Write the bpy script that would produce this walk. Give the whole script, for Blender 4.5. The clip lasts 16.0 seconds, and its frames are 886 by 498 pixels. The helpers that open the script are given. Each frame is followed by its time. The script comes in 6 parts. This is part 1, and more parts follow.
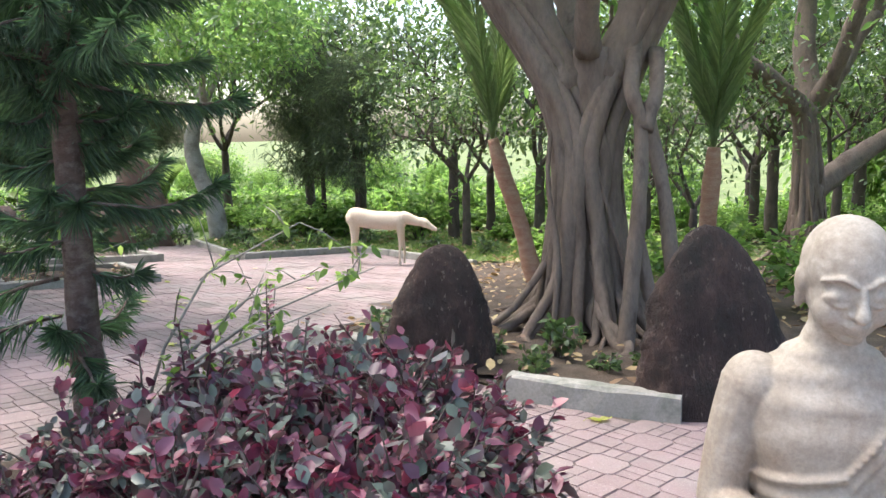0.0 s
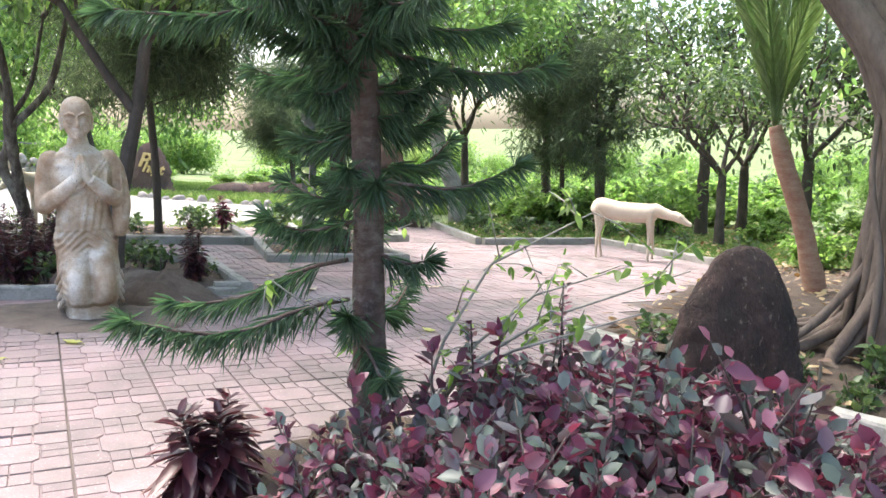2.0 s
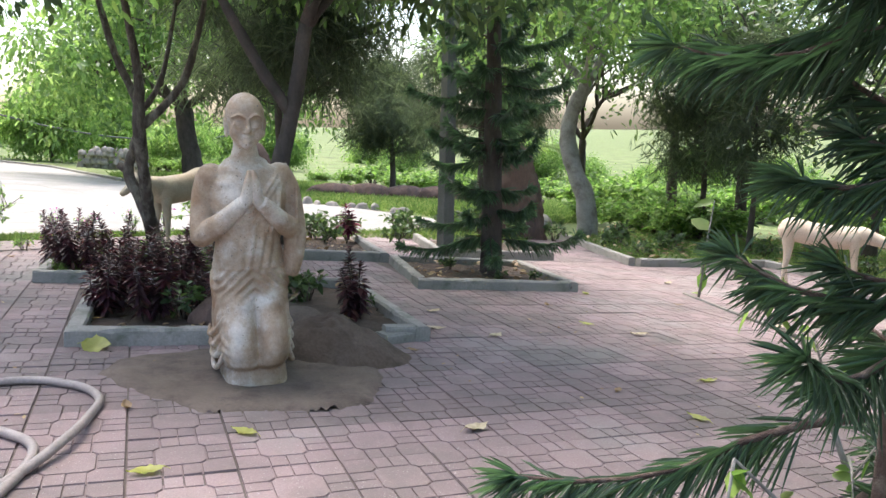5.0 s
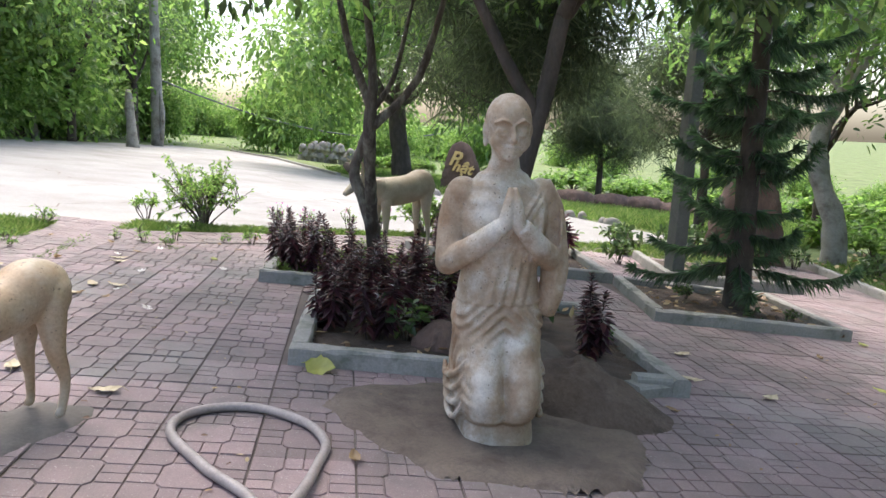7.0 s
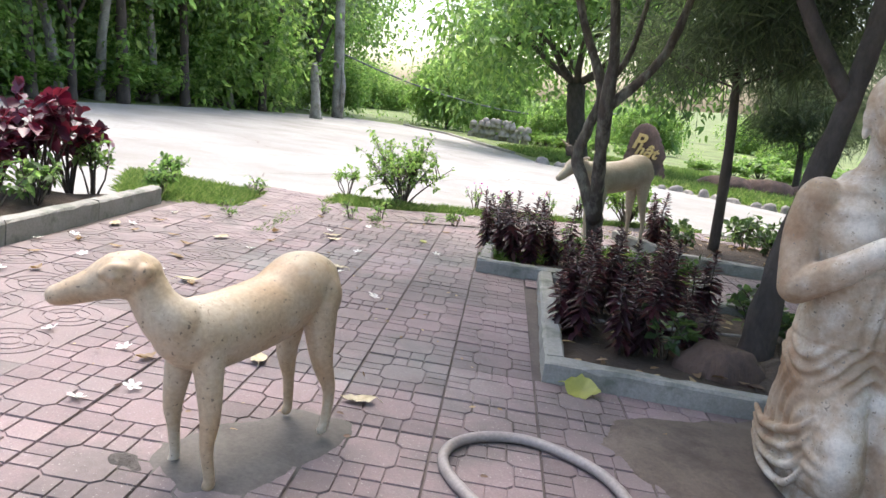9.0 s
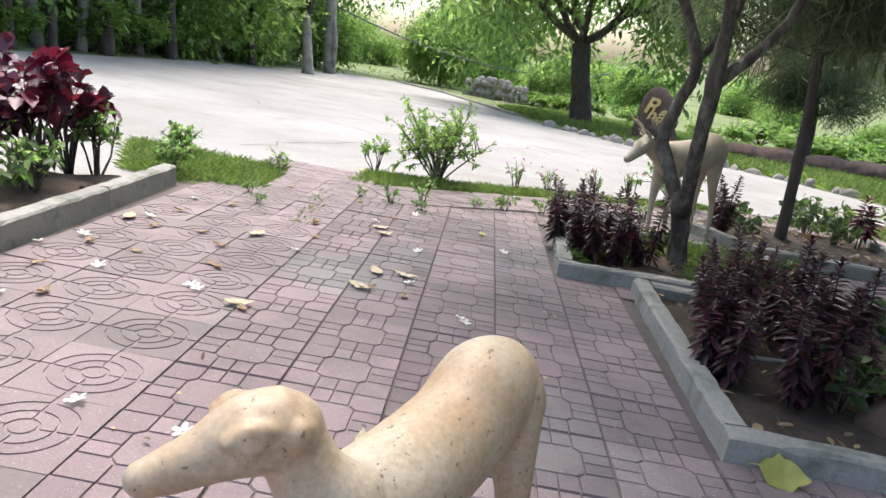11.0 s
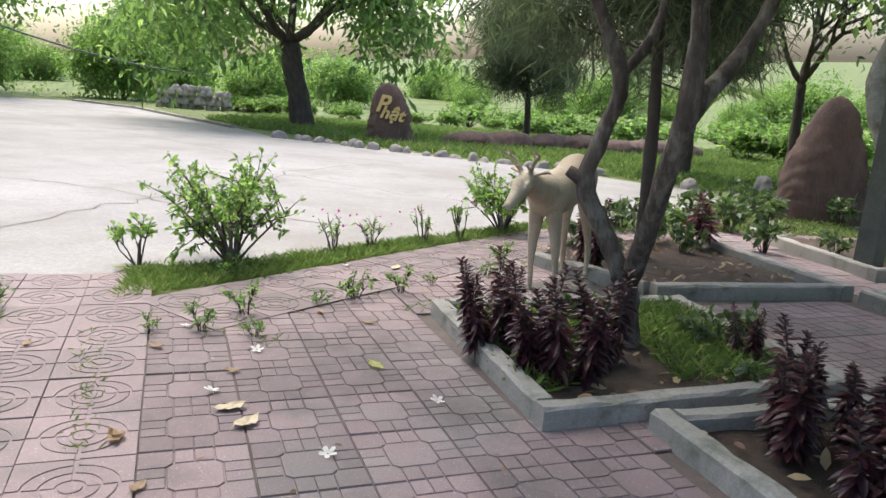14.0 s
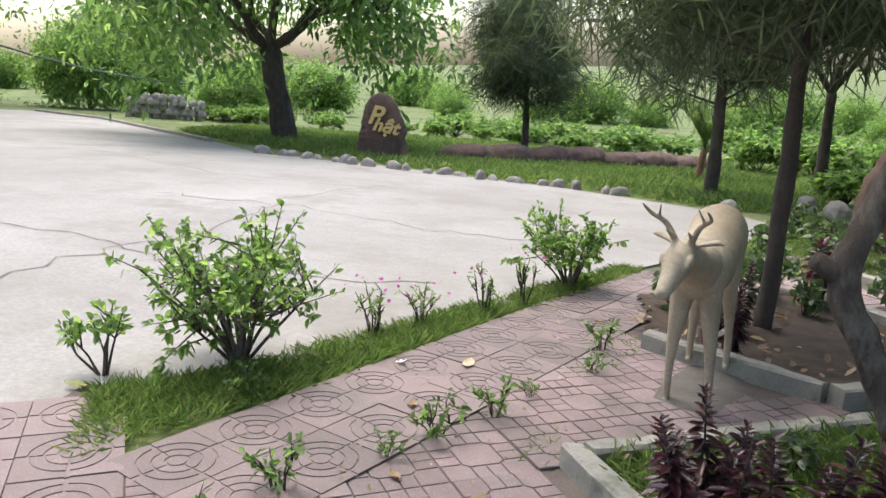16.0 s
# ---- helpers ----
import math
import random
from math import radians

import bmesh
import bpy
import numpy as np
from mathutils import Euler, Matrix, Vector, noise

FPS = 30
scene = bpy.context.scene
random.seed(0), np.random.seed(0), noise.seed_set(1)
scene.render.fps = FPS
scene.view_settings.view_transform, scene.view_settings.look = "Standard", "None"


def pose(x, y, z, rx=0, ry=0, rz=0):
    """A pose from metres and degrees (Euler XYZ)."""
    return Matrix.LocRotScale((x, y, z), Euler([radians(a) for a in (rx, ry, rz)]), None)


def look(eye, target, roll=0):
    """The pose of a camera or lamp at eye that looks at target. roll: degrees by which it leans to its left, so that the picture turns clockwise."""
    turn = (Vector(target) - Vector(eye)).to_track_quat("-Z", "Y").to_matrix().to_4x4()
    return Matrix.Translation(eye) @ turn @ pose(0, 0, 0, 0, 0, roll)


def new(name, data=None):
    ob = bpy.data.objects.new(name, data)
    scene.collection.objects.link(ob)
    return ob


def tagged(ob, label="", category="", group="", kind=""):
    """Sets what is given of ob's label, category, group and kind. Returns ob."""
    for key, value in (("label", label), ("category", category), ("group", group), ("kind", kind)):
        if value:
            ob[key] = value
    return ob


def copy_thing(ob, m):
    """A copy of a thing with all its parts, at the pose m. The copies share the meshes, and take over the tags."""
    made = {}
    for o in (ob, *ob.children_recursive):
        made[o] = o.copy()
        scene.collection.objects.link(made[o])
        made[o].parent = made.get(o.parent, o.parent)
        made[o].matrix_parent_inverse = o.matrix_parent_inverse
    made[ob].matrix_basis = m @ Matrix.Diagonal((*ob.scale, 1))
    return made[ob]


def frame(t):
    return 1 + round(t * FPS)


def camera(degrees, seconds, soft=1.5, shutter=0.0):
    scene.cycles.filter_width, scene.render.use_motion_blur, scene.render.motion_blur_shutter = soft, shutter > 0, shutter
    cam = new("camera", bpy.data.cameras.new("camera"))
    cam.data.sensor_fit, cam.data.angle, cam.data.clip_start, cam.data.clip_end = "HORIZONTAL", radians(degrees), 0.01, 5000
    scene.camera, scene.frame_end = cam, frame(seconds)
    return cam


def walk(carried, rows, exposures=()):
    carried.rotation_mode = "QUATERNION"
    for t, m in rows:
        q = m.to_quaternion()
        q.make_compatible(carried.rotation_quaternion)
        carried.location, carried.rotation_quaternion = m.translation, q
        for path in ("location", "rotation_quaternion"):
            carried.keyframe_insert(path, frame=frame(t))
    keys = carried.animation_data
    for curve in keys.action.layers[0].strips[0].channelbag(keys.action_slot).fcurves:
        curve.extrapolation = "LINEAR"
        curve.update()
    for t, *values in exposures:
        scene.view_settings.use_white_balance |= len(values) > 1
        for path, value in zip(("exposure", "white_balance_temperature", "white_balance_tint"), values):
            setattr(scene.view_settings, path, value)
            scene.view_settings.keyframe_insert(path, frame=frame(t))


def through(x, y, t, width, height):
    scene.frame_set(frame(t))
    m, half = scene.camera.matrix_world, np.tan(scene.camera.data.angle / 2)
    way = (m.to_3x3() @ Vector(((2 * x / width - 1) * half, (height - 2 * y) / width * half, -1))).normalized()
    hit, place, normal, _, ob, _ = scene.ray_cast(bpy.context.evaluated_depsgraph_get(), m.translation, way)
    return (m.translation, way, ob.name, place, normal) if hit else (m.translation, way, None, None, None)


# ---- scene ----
# Plan coordinates lie on the paving, which falls away gently; SLOPE carries them into the upright world.
cam = camera(62.2, 16.0)
PLUMB = Vector((-0.03209, -0.083376, 0.996)).normalized()
SLOPE = PLUMB.rotation_difference(Vector((0, 0, 1))).to_matrix().to_4x4()
ROWS = [
    (0, (-0.873, 1.005, 1.2), (-0.979, 2.997, 1.054), 0.9),
    (0.5, (-0.939, 1.13, 1.184), (-1.33, 3.085, 1.022), 2.2),
    (1, (-1.04, 1.206, 1.173), (-1.595, 3.12, 0.994), 2.8),
    (1.5, (-1.145, 1.298, 1.15), (-1.74, 3.198, 0.975), 2.7),
    (2, (-1.304, 1.4, 1.176), (-1.991, 3.268, 0.979), 3.0),
    (2.5, (-1.51, 1.547, 1.2), (-2.287, 3.378, 0.99), 3.6),
    (3, (-1.79, 1.657, 1.195), (-2.567, 3.487, 0.982), 4.0),
    (3.5, (-2.063, 1.8, 1.203), (-2.861, 3.621, 0.98), 3.8),
    (3.7, (-2.175, 1.869, 1.212), (-2.975, 3.687, 0.985), 3.9),
    (5.8, (-3.178, 2.55, 1.276), (-4.166, 4.278, 1.078), 4.8),
    (6, (-3.25, 2.59, 1.275), (-4.28, 4.293, 1.073), 5.1),
    (6.5, (-3.441, 2.719, 1.292), (-4.662, 4.283, 1.04), 5.4),
    (7, (-3.601, 2.764, 1.299), (-4.902, 4.262, 1.045), 6.6),
    (7.5, (-3.791, 2.741, 1.29), (-5.145, 4.188, 1.023), 7.3),
    (8, (-3.992, 2.721, 1.272), (-5.432, 4.079, 0.984), 7.3),
    (8.5, (-4.222, 2.756, 1.262), (-5.775, 3.971, 0.925), 7.4),
    (9, (-4.48, 2.749, 1.242), (-6.045, 3.939, 0.876), 8.5),
    (9.5, (-4.73, 2.737, 1.218), (-6.282, 3.927, 0.8), 9.3),
    (10, (-4.985, 2.77, 1.218), (-6.531, 3.955, 0.768), 9.8),
    (10.2, (-5.096, 2.775, 1.216), (-6.64, 3.963, 0.758), 10.0),
    (12.3, (-6.711, 2.889, 1.348), (-8.063, 4.293, 0.897), 3.9),
    (12.5, (-6.853, 2.973, 1.345), (-8.162, 4.419, 0.905), 2.6),
    (13, (-7.265, 3.123, 1.363), (-8.412, 4.705, 0.937), 3.8),
    (13.5, (-7.627, 3.3, 1.407), (-8.635, 4.978, 0.997), 3.8),
    (14, (-7.97, 3.584, 1.433), (-8.905, 5.307, 1.037), 4.3),
    (14.5, (-8.367, 3.892, 1.412), (-9.241, 5.649, 1.022), 4.6),
    (15, (-8.692, 4.177, 1.455), (-9.555, 5.94, 1.069), 4.3),
    (15.5, (-9.071, 4.509, 1.477), (-9.934, 6.272, 1.094), 4.2),
    (16, (-9.492, 4.824, 1.529), (-10.367, 6.582, 1.153), 4.1),
]
walk(cam, [(t, SLOPE @ look(eye, target, roll)) for t, eye, target, roll in ROWS],
     exposures=[(0.0, 2.15), (1.0, 2.25), (2.0, 2.4), (3.7, 2.2), (6.0, 1.78), (8.0, 1.75), (9.5, 1.85), (12.5, 1.45), (15.0, 1.5), (16.0, 1.4)])

# ---- light ----
SUN_AT, SUN_EL = 152.0, 66.0  # the way to the sun, anticlockwise from +x, and its height
world = bpy.data.worlds.new("world")
scene.world = world
world.use_nodes = True
sky = world.node_tree.nodes.new("ShaderNodeTexSky")
sky.sky_type = "NISHITA"
sky.sun_disc = False
sky.sun_elevation, sky.sun_rotation = radians(SUN_EL), radians(90 - SUN_AT)
sky.dust_density = 4.0
world.node_tree.links.new(sky.outputs[0], world.node_tree.nodes["Background"].inputs[0])
world.node_tree.nodes["Background"].inputs[1].default_value = 0.15
sun = new("sun", bpy.data.lights.new("sun", "SUN"))
sun.data.energy, sun.data.angle, sun.data.color = 1.1, radians(35), (1.0, 0.97, 0.92)
sun.rotation_euler = (radians(90 - SUN_EL), 0, radians(SUN_AT + 90))

# ---- tools ----
TAU = math.tau


def P(x, y, h=0.0):
    """A plan point on the sloping ground, h metres above it."""
    v = SLOPE @ Vector((x, y, 0))
    v.z += h
    return v


def stand(x, y, yaw=0.0, h=0.0, scale=1.0):
    return Matrix.Translation(P(x, y, h)) @ Matrix.Rotation(radians(yaw), 4, "Z") @ Matrix.Scale(scale, 4)


class Build:
    """Collects points and faces for one mesh."""

    def __init__(self):
        self.v, self.f = [], []

    def add(self, verts, faces):
        n = len(self.v)
        self.v.extend([tuple(p) for p in verts])
        self.f.extend([tuple(i + n for i in f) for f in faces])
        return self

    def ball(self, c, r, turn=0.0, seg=16, rings=10):
        c, s = Vector(c), math.sin(radians(turn))
        k = math.cos(radians(turn))
        pts, faces = [], []
        for i in range(1, rings):
            a = math.pi * i / rings
            for j in range(seg):
                b = TAU * j / seg
                x, y, z = r[0] * math.sin(a) * math.cos(b), r[1] * math.sin(a) * math.sin(b), r[2] * math.cos(a)
                pts.append((c.x + x * k + z * s, c.y + y, c.z - x * s + z * k))
        top, low = len(pts), len(pts) + 1
        pts.append((c.x + r[2] * s, c.y, c.z + r[2] * k))
        pts.append((c.x - r[2] * s, c.y, c.z - r[2] * k))
        for i in range(rings - 2):
            for j in range(seg):
                a, b = i * seg + j, i * seg + (j + 1) % seg
                faces.append((a, a + seg, b + seg, b))
        for j in range(seg):
            faces.append((top, j, (j + 1) % seg))
            faces.append((low, (rings - 2) * seg + (j + 1) % seg, (rings - 2) * seg + j))
        return self.add(pts, faces)

    def tube(self, points, radii, sides=8, fine=1, rough=0.0, flat=1.0, rng=None):
        pts = [Vector(p) for p in points]
        if not hasattr(radii, "__len__"):
            radii = [radii] * len(pts)
        if fine > 1 and len(pts) > 2:
            pts, radii = smooth_line(pts, radii, fine)
        ref = Vector((0, 0, 1)) if abs((pts[-1] - pts[0]).normalized().z) < 0.9 else Vector((1, 0, 0))
        out, faces = [], []
        for i, p in enumerate(pts):
            d = (pts[min(i + 1, len(pts) - 1)] - pts[max(i - 1, 0)]).normalized()
            a = d.cross(ref)
            if a.length < 1e-5:
                a = d.cross(Vector((0, 1, 0)))
            a.normalize()
            b = a.cross(d).normalized()
            for j in range(sides):
                t = TAU * j / sides
                r = radii[i] * (1 + (rough * (rng.rand() - 0.5) * 2 if rng else 0))
                out.append(p + a * math.cos(t) * r + b * math.sin(t) * r * flat)
        for i in range(len(pts) - 1):
            for j in range(sides):
                k = (j + 1) % sides
                faces.append((i * sides + j, i * sides + k, (i + 1) * sides + k, (i + 1) * sides + j))
        faces.append(tuple(reversed(range(sides))))
        faces.append(tuple((len(pts) - 1) * sides + j for j in range(sides)))
        return self.add(out, faces)

    def loft(self, rings):
        """Closed rings of equally many points, skinned and capped."""
        n, pts, faces = len(rings[0]), [p for r in rings for p in r], []
        for i in range(len(rings) - 1):
            for j in range(n):
                k = (j + 1) % n
                faces.append((i * n + j, i * n + k, (i + 1) * n + k, (i + 1) * n + j))
        faces.append(tuple(reversed(range(n))))
        faces.append(tuple((len(rings) - 1) * n + j for j in range(n)))
        return self.add(pts, faces)

    def mesh(self, name, material, shade=True):
        me = bpy.data.meshes.new(name)
        me.from_pydata(self.v, [], self.f)
        me.materials.append(material)
        if shade:
            me.polygons.foreach_set("use_smooth", [True] * len(me.polygons))
        me.update()
        return me


def smooth_line(pts, radii, n):
    out, rr = [], []
    for i in range(len(pts) - 1):
        a, b, c, d = pts[max(i - 1, 0)], pts[i], pts[i + 1], pts[min(i + 2, len(pts) - 1)]
        for k in range(n):
            t = k / n
            out.append(0.5 * ((2 * b) + (c - a) * t + (2 * a - 5 * b + 4 * c - d) * t * t + (3 * b - a - 3 * c + d) * t ** 3))
            rr.append(radii[i] + (radii[i + 1] - radii[i]) * t)
    out.append(pts[-1])
    rr.append(radii[-1])
    return out, rr


def thing(name, label, category, m, group=""):
    ob = new(name)
    ob.empty_display_size = 0.1
    ob.matrix_world = m
    return tagged(ob, label, category, group)


def part(name, me, parent, label=""):
    ob = new(name, me)
    ob.parent = parent
    return tagged(ob, label)


def solid(name, me, m, label, category, group="", kind=""):
    ob = new(name, me)
    ob.matrix_world = m
    return tagged(ob, label, category, group, kind)


def leaf_mesh(name, C, D, N, L, W, material, fold=0.25, droop=0.0, wide=0.42):
    """Many folded leaves in one mesh: stalk ends C, ways D, upper sides N, lengths L and widths W."""
    C, D, N = np.asarray(C, float), np.asarray(D, float), np.asarray(N, float)
    n = len(C)
    L = np.broadcast_to(np.asarray(L, float), (n,))[:, None]
    W = np.broadcast_to(np.asarray(W, float), (n,))[:, None] / 2
    D = D / np.linalg.norm(D, axis=1, keepdims=True)
    S = np.cross(D, N)
    S /= np.linalg.norm(S, axis=1, keepdims=True) + 1e-9
    U = np.cross(S, D)
    down = np.array([0, 0, -1.0]) * droop
    v = np.empty((n, 6, 3))
    v[:, 0] = C
    v[:, 1] = C + D * L * 0.32 + S * W + U * W * fold + down * L * 0.1
    v[:, 2] = C + D * L * 0.70 + S * W * 0.8 + U * W * fold + down * L * 0.5
    v[:, 3] = C + D * L + down * L
    v[:, 4] = C + D * L * 0.70 - S * W * 0.8 + U * W * fold + down * L * 0.5
    v[:, 5] = C + D * L * 0.32 - S * W + U * W * fold + down * L * 0.1
    idx = (np.arange(n)[:, None] * 6 + np.array([0, 1, 2, 3, 0, 3, 4, 5])).ravel()
    me = bpy.data.meshes.new(name)
    me.vertices.add(n * 6)
    me.vertices.foreach_set("co", v.ravel())
    me.loops.add(n * 8)
    me.loops.foreach_set("vertex_index", idx.astype(np.int32))
    me.polygons.add(n * 2)
    me.polygons.foreach_set("loop_start", (np.arange(n * 2) * 4).astype(np.int32))
    me.materials.append(material)
    me.update(calc_edges=True)
    return me


def unit(rng, n, up=0.0):
    d = rng.normal(size=(n, 3))
    d[:, 2] += up
    return d / np.linalg.norm(d, axis=1, keepdims=True)


# ---- materials ----
def nodes_of(name):
    m = bpy.data.materials.new(name)
    m.use_nodes = True
    t = m.node_tree
    return m, t, t.nodes["Principled BSDF"]


def ramp(t, fac, stops):
    r = t.nodes.new("ShaderNodeValToRGB")
    while len(r.color_ramp.elements) < len(stops):
        r.color_ramp.elements.new(0.5)
    for e, (p, c) in zip(r.color_ramp.elements, stops):
        e.position, e.color = p, (*c, 1)
    t.links.new(fac, r.inputs[0])
    return r.outputs[0]


def noise_of(t, vec, scale, detail=4.0, rough=0.6):
    n = t.nodes.new("ShaderNodeTexNoise")
    n.inputs["Scale"].default_value, n.inputs["Detail"].default_value, n.inputs["Roughness"].default_value = scale, detail, rough
    t.links.new(vec, n.inputs["Vector"])
    return n.outputs["Fac"]


def mixed(t, fac, a, b, mode="MIX"):
    x = t.nodes.new("ShaderNodeMix")
    x.data_type, x.blend_type = "RGBA", mode
    for i, v in ((0, fac), (6, a), (7, b)):
        if isinstance(v, (int, float)):
            x.inputs[i].default_value = v
        elif isinstance(v, tuple):
            x.inputs[i].default_value = (*v, 1)
        else:
            t.links.new(v, x.inputs[i])
    return x.outputs[2]


def surface(name, stops, big=1.5, small=40.0, rough=0.85, bump=0.3, depth=0.01, stain=None, stain_scale=4.0, piece=0.0, stretch=None, spots=None):
    """A rough surface: colours at a large scale, grain at a small one, stains with their own shape, and fine relief."""
    m, t, b = nodes_of(name)
    co = t.nodes.new("ShaderNodeTexCoord").outputs["Object"]
    if piece:
        geo = t.nodes.new("ShaderNodeNewGeometry").outputs["Position"]
        co = geo
    if stretch:
        mp = t.nodes.new("ShaderNodeMapping")
        mp.inputs["Scale"].default_value = stretch
        t.links.new(co, mp.inputs["Vector"])
        co = mp.outputs[0]
    col = ramp(t, noise_of(t, co, big, 5), stops)
    grain = noise_of(t, co, small, 6, 0.7)
    g = ramp(t, grain, [(0.25, (0.62, 0.62, 0.62)), (0.75, (1.25, 1.25, 1.25))])
    col = mixed(t, 0.75, col, g, "MULTIPLY")
    if stain:
        s = ramp(t, noise_of(t, co, stain_scale, 8, 0.7), [(0.48, (0, 0, 0)), (0.68, (1, 1, 1))])
        col = mixed(t, s, col, stain)
    if spots:
        s = ramp(t, noise_of(t, co, spots[1], 3, 0.6), [(0.64, (0, 0, 0)), (0.68, (1, 1, 1))])
        col = mixed(t, s, col, spots[0])
    if piece:
        rnd = t.nodes.new("ShaderNodeObjectInfo").outputs["Random"]
        k = ramp(t, rnd, [(0.0, (1 - piece, 1 - piece, 1 - piece)), (1.0, (1 + piece, 1 + piece * 0.8, 1 + piece * 0.9))])
        col = mixed(t, 1.0, col, k, "MULTIPLY")
        isl = t.nodes.new("ShaderNodeNewGeometry").outputs["Random Per Island"]
        k2 = ramp(t, isl, [(0.0, (0.9, 0.9, 0.9)), (1.0, (1.08, 1.08, 1.08))])
        col = mixed(t, 1.0, col, k2, "MULTIPLY")
    t.links.new(col, b.inputs["Base Color"])
    b.inputs["Roughness"].default_value = rough
    bp = t.nodes.new("ShaderNodeBump")
    bp.inputs["Strength"].default_value, bp.inputs["Distance"].default_value = bump, depth
    t.links.new(grain, bp.inputs["Height"])
    t.links.new(bp.outputs[0], b.inputs["Normal"])
    return m


def foliage(name, stops, through=0.35, gloss=0.45, tint=(0.92, 1.0, 0.68), grey=0.16):
    """Leaves: a colour for each leaf, some light through them, a waxy top."""
    m, t, b = nodes_of(name)
    rnd = t.nodes.new("ShaderNodeNewGeometry").outputs["Random Per Island"]
    col = mixed(t, grey, ramp(t, rnd, stops), (0.10, 0.115, 0.10))
    co = t.nodes.new("ShaderNodeTexCoord").outputs["Object"]
    v = ramp(t, noise_of(t, co, 14.0, 3), [(0.3, (0.75, 0.75, 0.75)), (0.7, (1.2, 1.2, 1.2))])
    col = mixed(t, 0.8, col, v, "MULTIPLY")
    t.links.new(col, b.inputs["Base Color"])
    b.inputs["Roughness"].default_value = gloss
    tr = t.nodes.new("ShaderNodeBsdfTranslucent")
    t.links.new(mixed(t, 1.0, col, tuple(2.2 * c for c in tint), "MULTIPLY"), tr.inputs["Color"])
    mx = t.nodes.new("ShaderNodeMixShader")
    mx.inputs[0].default_value = through
    t.links.new(b.outputs[0], mx.inputs[1])
    t.links.new(tr.outputs[0], mx.inputs[2])
    t.links.new(mx.outputs[0], t.nodes["Material Output"].inputs["Surface"])
    return m


M_TILE = surface("paver_tile", [(0.3, (0.170, 0.140, 0.130)), (0.5, (0.238, 0.178, 0.174)), (0.7, (0.225, 0.205, 0.190))], 0.9, 130, 0.8, 0.6, 0.005, stain=(0.128, 0.108, 0.100), stain_scale=1.3, piece=0.2, spots=((0.33, 0.30, 0.28), 95))
M_RING = surface("ring_tile", [(0.3, (0.190, 0.150, 0.142)), (0.7, (0.245, 0.188, 0.182))], 0.8, 130, 0.75, 0.6, 0.005, stain=(0.165, 0.140, 0.128), stain_scale=2.0, piece=0.15, spots=((0.33, 0.30, 0.28), 95))
M_JOINT = surface("joint_dirt", [(0.3, (0.085, 0.068, 0.06)), (0.7, (0.15, 0.12, 0.105))], 3, 60, 0.95, 0.5, 0.004)
M_ROAD = surface("worn_concrete", [(0.3, (0.232, 0.219, 0.202)), (0.5, (0.292, 0.280, 0.262)), (0.7, (0.344, 0.331, 0.314))], 0.25, 30, 0.9, 0.35, 0.006, stain=(0.215, 0.198, 0.176), stain_scale=0.7)
M_KERB = surface("kerb_concrete", [(0.3, (0.244, 0.232, 0.207)), (0.7, (0.366, 0.348, 0.311))], 2.5, 60, 0.9, 0.5, 0.004, stain=(0.146, 0.152, 0.122), stain_scale=5)
M_SOIL = surface("bed_soil", [(0.3, (0.05, 0.035, 0.025)), (0.7, (0.12, 0.085, 0.06))], 5, 50, 0.95, 1.0, 0.02)
M_SAND = surface("packed_dirt", [(0.3, (0.115, 0.088, 0.068)), (0.7, (0.190, 0.150, 0.120))], 3, 60, 0.95, 0.9, 0.014, stain=(0.080, 0.061, 0.049), stain_scale=4)
M_PATCH = surface("cement_patch", [(0.3, (0.091, 0.081, 0.070)), (0.7, (0.147, 0.130, 0.115))], 4, 60, 0.9, 0.4, 0.005)
M_GROUND = surface("grassy_ground", [(0.3, (0.084, 0.090, 0.030)), (0.5, (0.130, 0.175, 0.050)), (0.7, (0.185, 0.200, 0.085))], 0.35, 9, 0.95, 1.0, 0.05)
M_STATUE = surface("aged_cement_statue", [(0.36, (0.27, 0.165, 0.095)), (0.48, (0.41, 0.315, 0.225)), (0.60, (0.57, 0.52, 0.45))], 2.6, 60, 0.85, 0.3, 0.004, stain=(0.25, 0.17, 0.105), stain_scale=4.0, spots=((0.20, 0.165, 0.13), 60))
M_FAWN = surface("tan_painted_cement", [(0.3, (0.37, 0.235, 0.125)), (0.5, (0.42, 0.325, 0.215)), (0.72, (0.45, 0.41, 0.345))], 2.2, 70, 0.5, 0.2, 0.003, stain=(0.45, 0.39, 0.30), stain_scale=2.6, spots=((0.16, 0.12, 0.08), 55))
M_BUCK = surface("buff_painted_cement", [(0.3, (0.36, 0.28, 0.19)), (0.7, (0.50, 0.43, 0.33))], 2.6, 70, 0.7, 0.2, 0.003, stain=(0.30, 0.25, 0.18), stain_scale=4)
M_DOE = surface("pale_painted_cement", [(0.3, (0.52, 0.40, 0.29)), (0.7, (0.64, 0.55, 0.44))], 2.6, 70, 0.8, 0.2, 0.003)
M_STATUE_PALE = surface("pale_cement_statue", [(0.34, (0.22, 0.165, 0.12)), (0.48, (0.31, 0.265, 0.215)), (0.62, (0.39, 0.355, 0.305))], 2.6, 70, 0.85, 0.35, 0.004, stain=(0.20, 0.165, 0.13), stain_scale=5.0)
M_STELE = surface("dark_laterite", [(0.3, (0.024, 0.015, 0.013)), (0.5, (0.052, 0.032, 0.027)), (0.7, (0.10, 0.058, 0.048))], 5, 30, 0.95, 1.0, 0.05, stain=(0.022, 0.020, 0.016), stain_scale=7, spots=((0.13, 0.10, 0.085), 40), stretch=(1, 1, 0.5))
